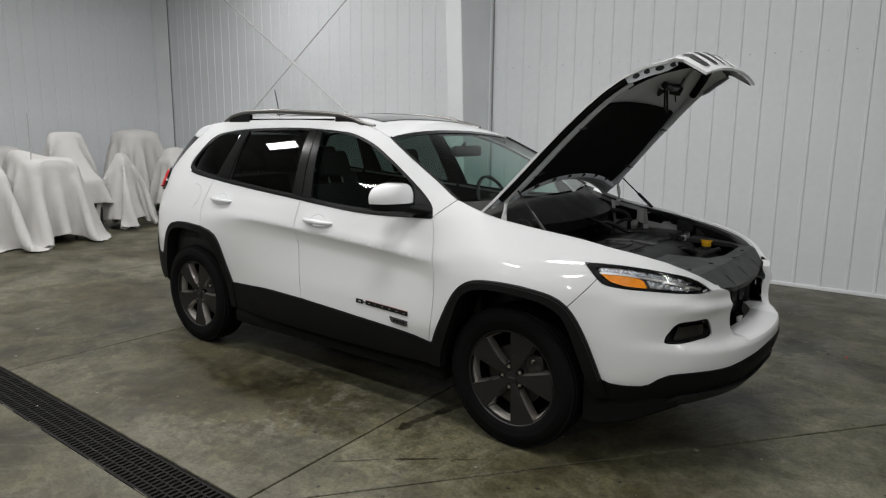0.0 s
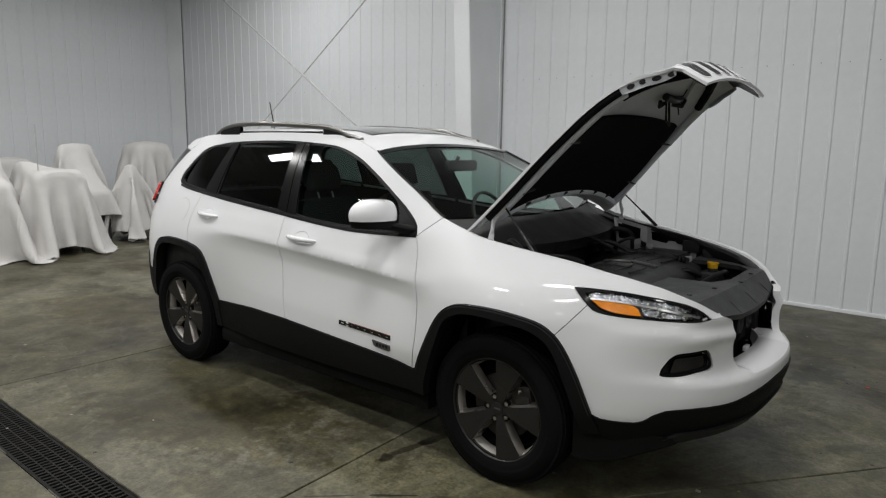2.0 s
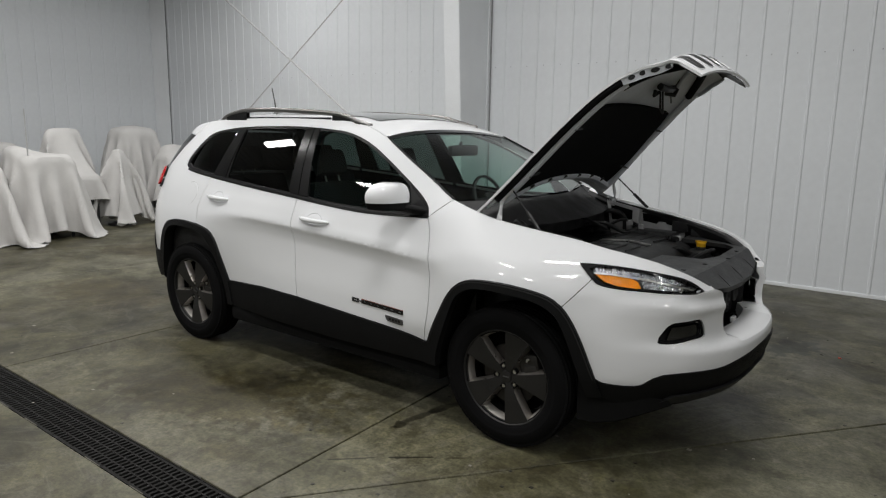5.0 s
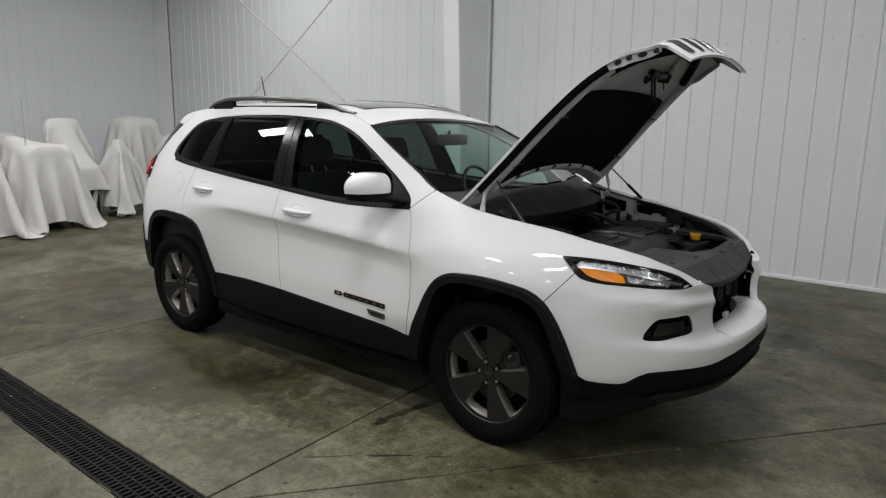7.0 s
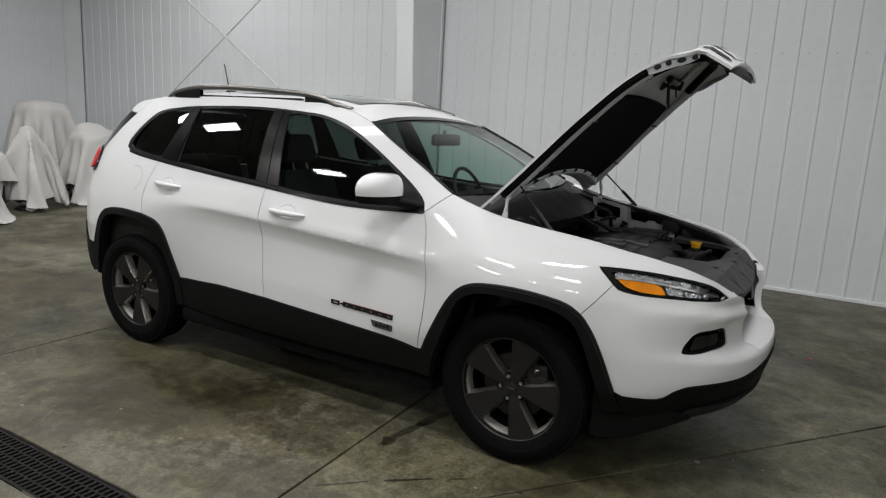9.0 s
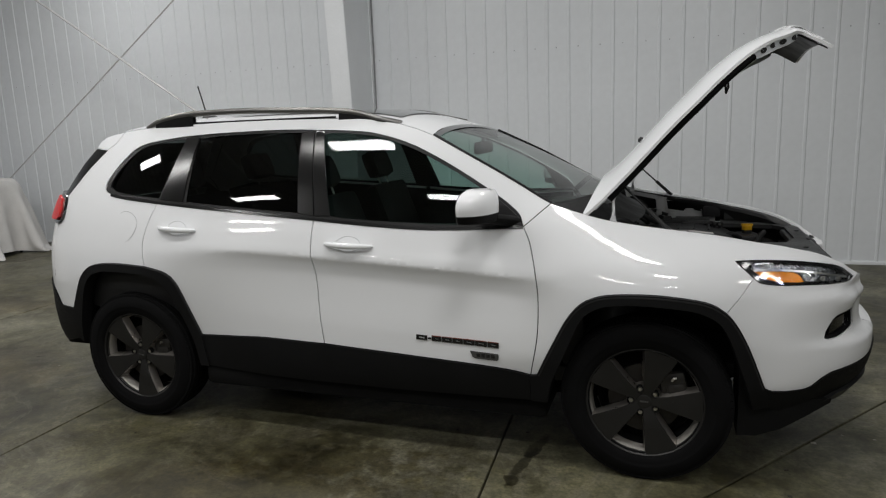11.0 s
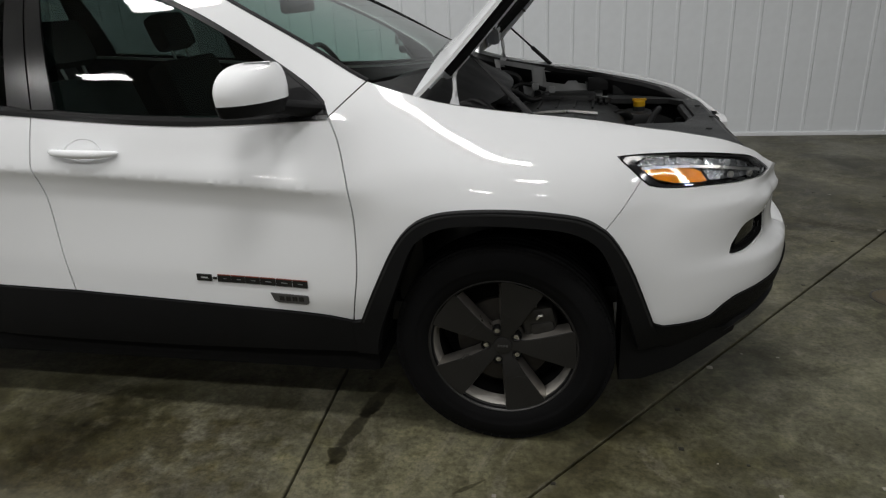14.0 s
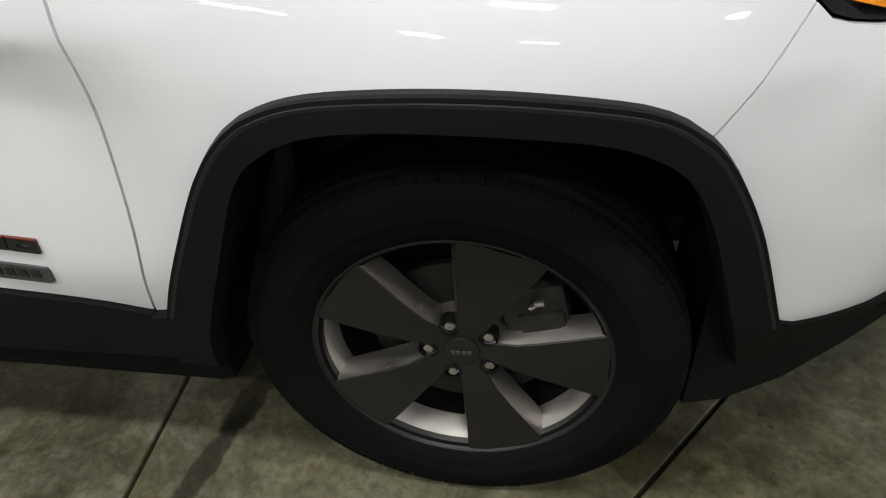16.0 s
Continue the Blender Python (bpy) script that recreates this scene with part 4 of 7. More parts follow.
# windows: surround, pillars, panes
def bowed(loop, s):
    """An evenly bowed glass surface through an opening, a little behind the metal."""
    us, zs = [p[0] for p in loop], [p[1] for p in loop]
    uu, zz = np.meshgrid(np.linspace(min(us), max(us), 12), np.linspace(min(zs), max(zs), 10))
    uu, zz = uu.ravel(), zz.ravel()
    pts = np.array([tuple(skin(u, z, -0.012, s)) for u, z in zip(uu, zz)])

    def terms(u, z):
        return np.stack([np.ones_like(u), u, z, u * u, u * z, z * z], -1)

    if min(us) > -0.3:
        pts[:, 1] += s * 0.026 * (uu - 0.3)
    if max(us) < -1.1:
        pts[:, 1] += s * (0.008 - 0.30 * (uu + 1.38) ** 2 + 0.05 * (zz - 1.38))
    fit = np.linalg.lstsq(terms(uu, zz), pts, rcond=None)[0]
    return lambda u, z, o: Vector(terms(np.array(u), np.array(z)) @ fit)


DLO = join(BELT_F, BELT_R, BELT_Q)
GLASS_F = bend([(0.80, 1.127), (0.50, 1.120), (0.15, 1.128), (-0.125, 1.150), (-0.135, 1.19)], 0.03) + bend([(-0.235, 1.49), (-0.25, 1.535), (-0.20, 1.543), (-0.05, 1.534), (0.06, 1.519), (0.169, 1.49), (0.284, 1.450), (0.401, 1.396), (0.525, 1.332), (0.640, 1.262), (0.67, 1.235)], 0.03)[:-1] + [(0.70, 1.16), (0.72, 1.128)]
GLASS_R = bend([(-0.30, 1.162), (-0.6, 1.182), (-1.0, 1.212)], 0.04) + bend([(-1.03, 1.538), (-0.84, 1.549), (-0.5, 1.553), (-0.362, 1.548)], 0.04)
GLASS_Q = bend([(-1.20, 1.226), (-1.42, 1.246), (-1.55, 1.262), (-1.60, 1.285), (-1.605, 1.315), (-1.565, 1.395), (-1.50, 1.466), (-1.425, 1.502), (-1.279, 1.525), (-1.132, 1.537)], 0.03)
for s in (-1, 1):
    fr = part("window_surround", sheet(DLO, [GLASS_F, GLASS_R, GLASS_Q], out=-0.004, gap=0.001, side=s), TRIM, car, "satin black window surround")
    for nm, g, mt in (("front_window", GLASS_F, TINT_FRONT), ("rear_window", GLASS_R, TINT), ("quarter_window", GLASS_Q, TINT)):
        pane = part(nm, sheet(g, thick=0.0, gap=-0.004, step=0.03, side=s, at=bowed(g, s)), mt, car, "dark tinted side glass")
    part("belt_moulding", strip(join(BELT_F, BELT_R, BELT_Q[:16])[:-1], 0.014, 0.004, s), GLOSS, car)
    part("pillar_cover", sheet([(-0.207, 1.15), (-0.30, 1.165), (-0.365, 1.555), (-0.292, 1.56)], out=0.0015, thick=0.006, gap=0.001, side=s), PILLAR, car)
    part("pillar_cover", sheet([(-0.203, 1.15), (-0.118, 1.150), (-0.235, 1.555), (-0.286, 1.56)], out=0.0015, thick=0.006, gap=0.001, side=s), PILLAR, car)
    part("pillar_cover", sheet([(-1.02, 1.212), (-1.185, 1.224), (-1.125, 1.545), (-1.03, 1.55)], out=0.0015, thick=0.006, gap=0.001, side=s), PILLAR, car)

def loft(rows, bm=None, flip=False):
    bm = bm or bmesh.new()
    vs = [[bm.verts.new(p) for p in r] for r in rows]
    for a, b in zip(vs, vs[1:]):
        for i in range(len(a) - 1):
            q = (a[i], a[i + 1], b[i + 1], b[i])
            bm.faces.new(q[::-1] if flip else q)
    return bm


# arch, sill and bumper cladding
IN_F = bend([(0.94, 0.33), (0.957, 0.416), (1.026, 0.582), (1.085, 0.721), (1.127, 0.769), (1.184, 0.799), (1.273, 0.813), (1.398, 0.811), (1.519, 0.797), (1.583, 0.776), (1.633, 0.742), (1.671, 0.681), (1.714, 0.571), (1.79, 0.36)])
IN_R = bend([(-0.955, 0.33), (-0.975, 0.48), (-1.02, 0.62), (-1.08, 0.75), (-1.14, 0.81), (-1.23, 0.837), (-1.40, 0.845), (-1.53, 0.838), (-1.60, 0.815), (-1.65, 0.765), (-1.70, 0.66), (-1.75, 0.52), (-1.78, 0.40)])
CLAD_F = join([(0.869, 0.33), (0.869, 0.456), (0.90, 0.463)], ARCH_F, ARCH_F2, [(1.862, 0.37), (1.79, 0.36)], rev(IN_F))
CLAD_R = join([(-0.90, 0.33), (-0.920, 0.505)], ARCH_R, ARCH_R2, [(-1.83, 0.42), (-1.78, 0.40)], rev(IN_R))
SILL = join([(0.866, 0.33), (0.866, 0.452)], SILL_F, SILL_R, [(-0.905, 0.33), (-0.5, 0.315), (0.2, 0.315)])
LOWER = join([(1.865, 0.36), (1.832, 0.45)], BUMP_LOW, [(NOSE + 0.004, 0.352), (2.55, 0.342), (2.2, 0.325), (1.97, 0.310)])
R_LOWER = [(-1.835, 0.42), (-1.815, 0.60), (-1.974, 0.60), (-2.071, 0.686), (-2.177, 0.735), (TAIL - 0.004, 0.74), (TAIL - 0.004, 0.36), (-2.3, 0.34), (-2.0, 0.37)]
for s in (-1, 1):
    part("front_arch_flare", sheet(CLAD_F, out=0.018, thick=0.045, gap=0.0, side=s), CLAD, car, "black textured plastic arch flare")
    part("rear_arch_flare", sheet(CLAD_R, out=0.020, thick=0.06, gap=0.0, side=s), CLAD, car, "black textured plastic arch flare")
    # rolled lips in the lightened plastic, standing for light caught on the bevel
    for nm, path, c in (("front_flare_lip", ARCH_LINE, (1.36, 0.40)), ("rear_flare_lip", join(ARCH_R, ARCH_R2), (-1.36, 0.40))):
        rows = []
        for u, z in path:
            d = Vector((c[0] - u, c[1] - z)).normalized()
            rows.append([skin(u - 0.003 * d.x, z - 0.003 * d.y, 0.001, s), skin(u + 0.002 * d.x, z + 0.002 * d.y, 0.012, s), skin(u + 0.007 * d.x, z + 0.007 * d.y, 0.0195, s), skin(u + 0.012 * d.x, z + 0.012 * d.y, 0.0182, s)])
        bm = loft(rows)
        bmesh.ops.recalc_face_normals(bm, faces=bm.faces)
        part(nm, bm, CLAD_LIP, car, "black rolled lip of the arch flare, coloured lighter for its highlight")
    part("sill_cladding", sheet(SILL, out=0.010, thick=0.03, gap=0.001, side=s), CLAD, car, "black textured plastic sill")
bm = sheet(LOWER, out=0.006, thick=0.05, gap=0.001)
part("front_lower_cladding", sheet(LOWER, out=0.006, thick=0.05, gap=0.001, side=1, bm=bm), CLAD, car, "black plastic lower bumper")
# front lip, in the same lightened colour as the flare lips
LIP = [(2.10, 0.345), (2.18, 0.392), (2.45, 0.408), (NOSE + 0.004, 0.412), (NOSE + 0.004, 0.368), (2.45, 0.362), (2.22, 0.350)]
bm = sheet(LIP, out=0.026, thick=0.05, gap=0.0)
part("front_lip", sheet(LIP, out=0.026, thick=0.05, gap=0.0, side=1, bm=bm), CLAD_LIP, car, "grey black lower front lip")
bm = sheet(R_LOWER, out=0.008, thick=0.05, gap=0.001)
part("rear_lower_cladding", sheet(R_LOWER, out=0.008, thick=0.05, gap=0.001, side=1, bm=bm), CLAD, car, "black plastic lower bumper")


# roof, windscreen, hood
def across(edge, rise, fwd, n=24, power=2.2):
    """A row from the right edge point over the middle to its mirror; rise and fwd lift and push the middle."""
    row = []
    for i in range(n + 1):
        v = -1 + 2 * i / n
        k = 1 - abs(v) ** power
        row.append(Vector((edge.x + fwd * k, -edge.y * v, edge.z + rise * k)))
    return row


def roof_row(p):
    e = skin(p[0], p[1])
    t = min(max((e.x + 1.9) / 2.2, 0), 1)
    rise = 0.042 + 0.008 * math.sin(math.pi * t)
    return across(e, rise, -0.045 if e.x > 0.2 else -0.05 if e.x < -1.5 else -0.045 * max(0, (e.x - 0.0) / 0.2), power=2.6)


bm = loft([roof_row(p) for p in ROOF_E])
bmesh.ops.recalc_face_normals(bm, faces=bm.faces)
roof = part("roof", bm, PAINT, car)
# sunroof, a shade above the roof skin
rows = [[q + Vector((0, 0, 0.005)) for q in roof_row(p)[3:22]] for p in ROOF_E if -1.0 < p[0] < 0.16]
part("sunroof", loft(rows, flip=False), mat("sunroof_black_glass", (0.03, 0.035, 0.036), 0.06, coat=1.0, vary=0.1), car, "dark glass sunroof panel")
# rear spoiler and hatch
rows = [across(skin(-1.76, 1.583), 0.037, -0.05), across(skin(-1.83, 1.567), 0.037, -0.10), across(skin(-1.89, 1.545), 0.035, -0.12), across(skin(-1.90, 1.515), 0.033, -0.10), across(skin(-1.84, 1.50), 0.03, -0.05)]
bm = loft(rows)
bmesh.ops.recalc_face_normals(bm, faces=bm.faces)
part("roof_spoiler", bm, PAINT, car)
HATCH_U = [-1.90, -1.96, -2.02, -2.06, -2.09]
HATCH_Z = [1.51, 1.42, 1.33, 1.24, 1.16]
rows = [across(skin(u, z, -0.012), 0.0, -0.10) for u, z in zip(HATCH_U, HATCH_Z)]
bm = loft(rows)
bmesh.ops.recalc_face_normals(bm, faces=bm.faces)
part("hatch_glass", bm, GLOSS, car, "black tinted hatch glass")
rows = [across(skin(u, z, -0.012), 0.0, -0.10) for u, z in zip([-2.05, -2.08, -2.1], [1.16, 1.10, 1.06])]
bm = loft(rows)
bmesh.ops.recalc_face_normals(bm, faces=bm.faces)
part("hatch_panel", bm, PAINT, car)
for s in (-1, 1):
    part("spoiler_corner", sheet([(-1.70, 1.590), (-1.80, 1.578), (-1.88, 1.564), (-1.935, 1.537), (-1.925, 1.505), (-1.775, 1.495), (-1.72, 1.53)], out=0.003, thick=0.03, gap=0.001, side=s), PAINT, car)
    part("spoiler_side", sheet([(-1.775, 1.490), (-1.925, 1.500), (-1.99, 1.42), (-2.05, 1.30), (-2.10, 1.22), (-2.02, 1.222), (-1.95, 1.29), (-1.87, 1.39)], out=0.003, thick=0.02, gap=0.001, side=s), GLOSS, car, "gloss black trim beside the hatch glass")

# windscreen between the pillars
WS = [skin(u, z, -0.006) for u, z in APILLAR]
n = len(WS)


def ws_row(i, inset=0.0):
    t = i / (n - 1)
    e = WS[i].copy()
    e.y *= 1 - inset
    return across(e, 0.0 - 0.005 * (1 - t) + 0.042 * t, 0.155 * (1 - t) - 0.045 * t, power=2.2)


bm = loft([ws_row(i) for i in range(n)])
bmesh.ops.recalc_face_normals(bm, faces=bm.faces)
ws = part("windscreen", bm, WIND, car, "clear slightly green windscreen glass")
ws.visible_shadow = False
# black band along the top and edge of the screen
rows = [[p + Vector((0.004, 0, 0.003)) for p in ws_row(i)] for i in range(n - 2, n)]
bm = loft(rows)
bmesh.ops.recalc_face_normals(bm, faces=bm.faces)
part("screen_band", bm, GLOSS, car)
for s in (-1, 1):
    part("screen_trim", tube([Vector((p.x + 0.003, -s * p.y, p.z + 0.003)) for p in WS], 0.0055, 6), TRIM, car)
# cowl
rows = []
for k, (dx, dz) in enumerate(((-0.03, 0.010), (0.03, -0.03), (0.10, -0.075), (0.18, -0.11))):
    e = skin(0.95, 1.195, -0.012)
    rows.append(across(Vector((e.x + dx + 0.02, e.y + 0.02, e.z + dz - 0.01)), -0.005, 0.16))
bm = loft(rows)
bmesh.ops.recalc_face_normals(bm, faces=bm.faces)
part("cowl_panel", bm, INNER, car, "black plastic cowl below the windscreen")

# hood, swung up about its hinges
HOOD_LINE = bend([(1.11, 1.154), (1.202, 1.131), (1.4, 1.100), (1.65, 1.068), (1.835, 1.038), (1.93, 1.024), (2.057, 1.000), (2.13, 0.983), (2.284, 0.931), (2.41, 0.873), (2.448, 0.843)], 0.04)
HOOD_EDGE = [skin(u, z) for u, z in HOOD_LINE]
NOSE_ROWS = 7
corner = HOOD_EDGE[-1]
# below its crease the nose drops almost upright
HOOD_EDGE += [corner + Vector((0.010 * k / NOSE_ROWS, -0.010 * k / NOSE_ROWS, -0.125 * k / NOSE_ROWS)) for k in range(1, NOSE_ROWS + 1)]
HINGE = Vector((1.10, 0, 1.1136))
HOOD_TURN = Matrix.Translation(HINGE) @ Matrix.Rotation(radians(-55.8), 4, "Y") @ Matrix.Translation(-HINGE)
CREASE_T = (len(HOOD_LINE) - 1) / (len(HOOD_EDGE) - 1)


def hood_row(i, n=28):
    """A row across the closed hood."""
    t = i / (len(HOOD_EDGE) - 1)
    k = t / CREASE_T
    if k <= 1:
        rise, fwd = 0.042 + 0.018 * min(1, k / 0.6) - 0.030 * max(0, (k - 0.6) / 0.4) ** 2, 0.15 * (1 - k) ** 2 + 0.052 * max(0, (k - 0.5) / 0.5) ** 2
    else:
        q = (t - CREASE_T) / (1 - CREASE_T)
        rise, fwd = 0.030 - 0.012 * q, 0.052 - 0.010 * q
    return across(HOOD_EDGE[i], rise, fwd, n, 2.3)


M = len(HOOD_EDGE)
OUTER = [hood_row(i) for i in range(M)]
W = len(OUTER[0])


def hood_at(t, v, drop=0.0):
    """A point of the open hood: t from hinge to lip, v from -1 (right edge) to 1, drop below the outer skin."""
    i, j = min(max(t, 0), 0.9999) * (M - 1), min(max((v + 1) / 2, 0), 0.9999) * (W - 1)
    a, b = int(i), int(j)
    p = OUTER[a][b].lerp(OUTER[a][b + 1], j - b).lerp(OUTER[a + 1][b].lerp(OUTER[a + 1][b + 1], j - b), i - a)
    du, dv = OUTER[a + 1][b] - OUTER[a][b], OUTER[a][b + 1] - OUTER[a][b]
    nrm = du.cross(dv).normalized()
    if nrm.x + nrm.z < 0:
        nrm = -nrm
    return HOOD_TURN @ (p - nrm * drop)


def hood_patch(ts, half, drop, n=24, thick=0.0):
    """A sheet that follows the hood; half gives its half width at each t."""
    rows = [[hood_at(t, -h + 2 * h * k / n, drop) for k in range(n + 1)] for t, h in zip(ts, half)]
    bm = loft(rows)
    if thick:
        low = [[hood_at(t, -h + 2 * h * k / n, drop - thick) for k in range(n + 1)] for t, h in zip(ts, half)]
        loft([[a[0], b[0]] for a, b in zip(rows, low)], bm)
        loft([[a[-1], b[-1]] for a, b in zip(rows, low)], bm)
        loft([rows[0], low[0]], bm)
        loft([rows[-1], low[-1]], bm)
    bmesh.ops.remove_doubles(bm, verts=bm.verts, dist=1e-5)
    bmesh.ops.recalc_face_normals(bm, faces=bm.faces)
    return bm


bm = bmesh.new()
a = [[bm.verts.new(HOOD_TURN @ p) for p in r] for r in OUTER]
b = [[bm.verts.new(hood_at(i / (M - 1), -1 + 2 * j / (W - 1), 0.012)) for j in range(W)] for i in range(M)]
for i in range(M - 1):
    for j in range(W - 1):
        bm.faces.new((a[i][j], a[i + 1][j], a[i + 1][j + 1], a[i][j + 1]))
        bm.faces.new((b[i][j], b[i][j + 1], b[i + 1][j + 1], b[i + 1][j]))
    bm.faces.new((a[i][0], b[i][0], b[i + 1][0], a[i + 1][0]))
    bm.faces.new((a[i][-1], a[i + 1][-1], b[i + 1][-1], b[i][-1]))
for j in range(W - 1):
    bm.faces.new((a[0][j], a[0][j + 1], b[0][j + 1], b[0][j]))
    bm.faces.new((a[-1][j], b[-1][j], b[-1][j + 1], a[-1][j + 1]))
bmesh.ops.recalc_face_normals(bm, faces=bm.faces)
hood = part("hood", bm, PAINT, car, "white hood swung open, slotted nose")
# inner frame, pad, seal, latch
ts = [0.03 + (CREASE_T - 0.07) * k / 24 for k in range(25)]
part("inner_panel", hood_patch(ts, [0.95 for t in ts], 0.026, thick=0.012), PAINT_DULL, hood, "grey white pressed inner hood panel")
ts = [0.055 + 0.44 * k / 20 for k in range(21)]
half = [0.76 + 0.05 * math.sin(math.pi * k / 20) - 0.03 * (k / 20) ** 3 for k in range(21)]
part("insulation_pad", hood_patch(ts, half, 0.050, thick=0.02), PAD, hood, "black fibre hood insulation pad")
for s in (-1, 1):
    if s < 0:
        part("hood_seal", tube([hood_at(t, s * (0.965 - 0.05 * max(0, (t - 0.62) / 0.1)), 0.026) for t in np.linspace(0.08, 0.62, 40)], 0.017, 8), RUBBER, hood, "black rubber edge seal")
    part("frame_rib", tube([hood_at(t, s * 0.86, 0.04) for t in np.linspace(0.05, 0.62, 30)], 0.018, 8, flat=1.6), PAINT_DULL, hood)
    for t in (0.18, 0.40):
        part("pad_clip", tube([hood_at(t, s * 0.72, 0.055), hood_at(t + 0.01, s * 0.88, 0.052)], 0.006, 6), BAYBLACK, hood)
    part("frame_ridge", tube([hood_at(0.60 + 0.13 * k / 8, s * (0.50 - 0.32 * k / 8), 0.036) for k in range(9)], 0.010, 8), PAINT_DULL, hood)
part("nose_seal", tube([hood_at(CREASE_T - 0.050 - 0.17 * abs(v) ** 4, v * 0.80, 0.038) for v in np.linspace(-1, 1, 60)], 0.022, 8), RUBBER, hood, "black rubber nose seal")
for s in (-1, 1):
    ts = np.linspace(0.60, CREASE_T - 0.015, 16)
    rows = [[hood_at(t, s * 0.976, 0.004), hood_at(t, s * 0.974, 0.024), hood_at(t, s * 0.969, 0.050 - 0.02 * abs(k / 7.5 - 1) ** 3), hood_at(t, s * 0.949, 0.050 - 0.02 * abs(k / 7.5 - 1) ** 3)] for k, t in enumerate(ts)]
    bm = loft(rows)
    bmesh.ops.recalc_face_normals(bm, faces=bm.faces)
    flange = part("side_flange", bm, PAINT_DULL, hood, "grey white flange with dark oval holes")
    for t in (0.66, 0.70, 0.74, 0.78):
        rows = [[hood_at(t + 0.0125 * math.cos(q) * r, s * 0.979, 0.026 + 0.011 * math.sin(q) * r) for q in [2 * math.pi * j / 14 for j in range(15)]] for r in (1, 0.5, 0.05)]
        part("frame_hole", loft(rows), BAYBLACK, flange)
# hinge edge: bowed frame with tabs
part("rear_frame", tube([hood_at(0.045 + 0.012 * (1 - v * v), v, 0.035) for v in np.linspace(-0.86, 0.86, 30)], 0.024, 8, flat=1.3), PAINT_DULL, hood)
for v in (-0.6, -0.36, -0.12, 0.12, 0.36, 0.6):
    part("frame_tab", tube([hood_at(0.055, v, 0.05), hood_at(0.09, v + 0.02, 0.062)], [0.012, 0.006], 6), PLASTIC, hood)
# latch striker: bracket, wire loop, spring arm
def latch_at(t, v, drop):
    return hood_at(t - 0.105, v + 0.20, drop)


bm = bmesh.new()
tube([latch_at(0.705, v, 0.040 + 0.014 * math.cos(v * 9)) for v in np.linspace(-0.14, 0.20, 12)], 0.020, 8, bm)
tube([latch_at(0.69, 0.10, 0.05), latch_at(0.70, 0.17, 0.075), latch_at(0.715, 0.22, 0.05)], 0.013, 6, bm)
tube([latch_at(0.690, -0.06, 0.05), latch_at(0.672, -0.10, 0.055), latch_at(0.69, -0.14, 0.045)], 0.010, 6, bm)
latch = part("hood_latch", bm, BAYBLACK, hood, "black latch bracket with wire striker loop")
part("striker_loop", tube([latch_at(0.700, -0.06, 0.03), latch_at(0.655, -0.07, 0.125), latch_at(0.640, 0.03, 0.140), latch_at(0.690, 0.05, 0.04)], 0.006, 8), BAYBLACK, latch)
part("spring_arm", tube([latch_at(0.705, 0.14, 0.03), latch_at(0.68, 0.17, 0.10)], 0.004, 6), BAYBLACK, latch)
part("release_wire", tube([latch_at(0.70, 0.10, 0.04), latch_at(0.735, 0.12, 0.045), latch_at(0.765, 0.09, 0.035)], 0.003, 6), BAYBLACK, latch)
ts = [CREASE_T - 0.045 + (0.985 - CREASE_T + 0.045) * k / 10 for k in range(11)]
part("nose_lining", hood_patch(ts, [0.975] * 11, 0.022, thick=0.004), BAYBLACK, hood, "black lining behind the hood nose")
# slots in the nose: dark inserts in raised rims
for k in range(-3, 4):
    v0 = 0.272 * k
    t0, t1 = CREASE_T - 0.070 + 0.010 * abs(k), CREASE_T + (1 - CREASE_T) * 0.86 - 0.004 * abs(k)
    ring = []
    for q in range(28):
        a = 2 * math.pi * q / 28
        ct, st_ = math.cos(a), math.sin(a)
        ring.append(((t0 + t1) / 2 + (t1 - t0) / 2 * (abs(ct) ** 0.35) * (1 if ct > 0 else -1), v0 + 0.100 * (abs(st_) ** 0.8) * (1 if st_ > 0 else -1)))
    ring.append(ring[0])

    def scaled(f, drop):
        return [hood_at((t0 + t1) / 2 + (t - (t0 + t1) / 2) * (1 - (1 - f) * 0.45), v0 + (v - v0) * f, drop) for t, v in ring]

    bm = loft([scaled(1.0, -0.0005), scaled(0.985, -0.0035), scaled(0.94, -0.004), scaled(0.91, -0.0015)])
    bmesh.ops.recalc_face_normals(bm, faces=bm.faces)
    slot = part("grille_rim", bm, PAINT, hood, "white rim of a nose slot")
    bm = loft([scaled(0.93, -0.0022), scaled(0.45, -0.0018), scaled(0.03, -0.0018)])
    bmesh.ops.recalc_face_normals(bm, faces=bm.faces)
    part("slot_mesh", bm, BAYBLACK, slot)
# washer jets on the outer skin
for v in (-0.22, 0.0):
    c = hood_at(0.19, v, -0.004)
    part("washer_jet", box((c.x - 0.008, c.y - 0.012, c.z - 0.008), (c.x + 0.008, c.y + 0.012, c.z + 0.010), 0.003), BAYBLACK, hood)
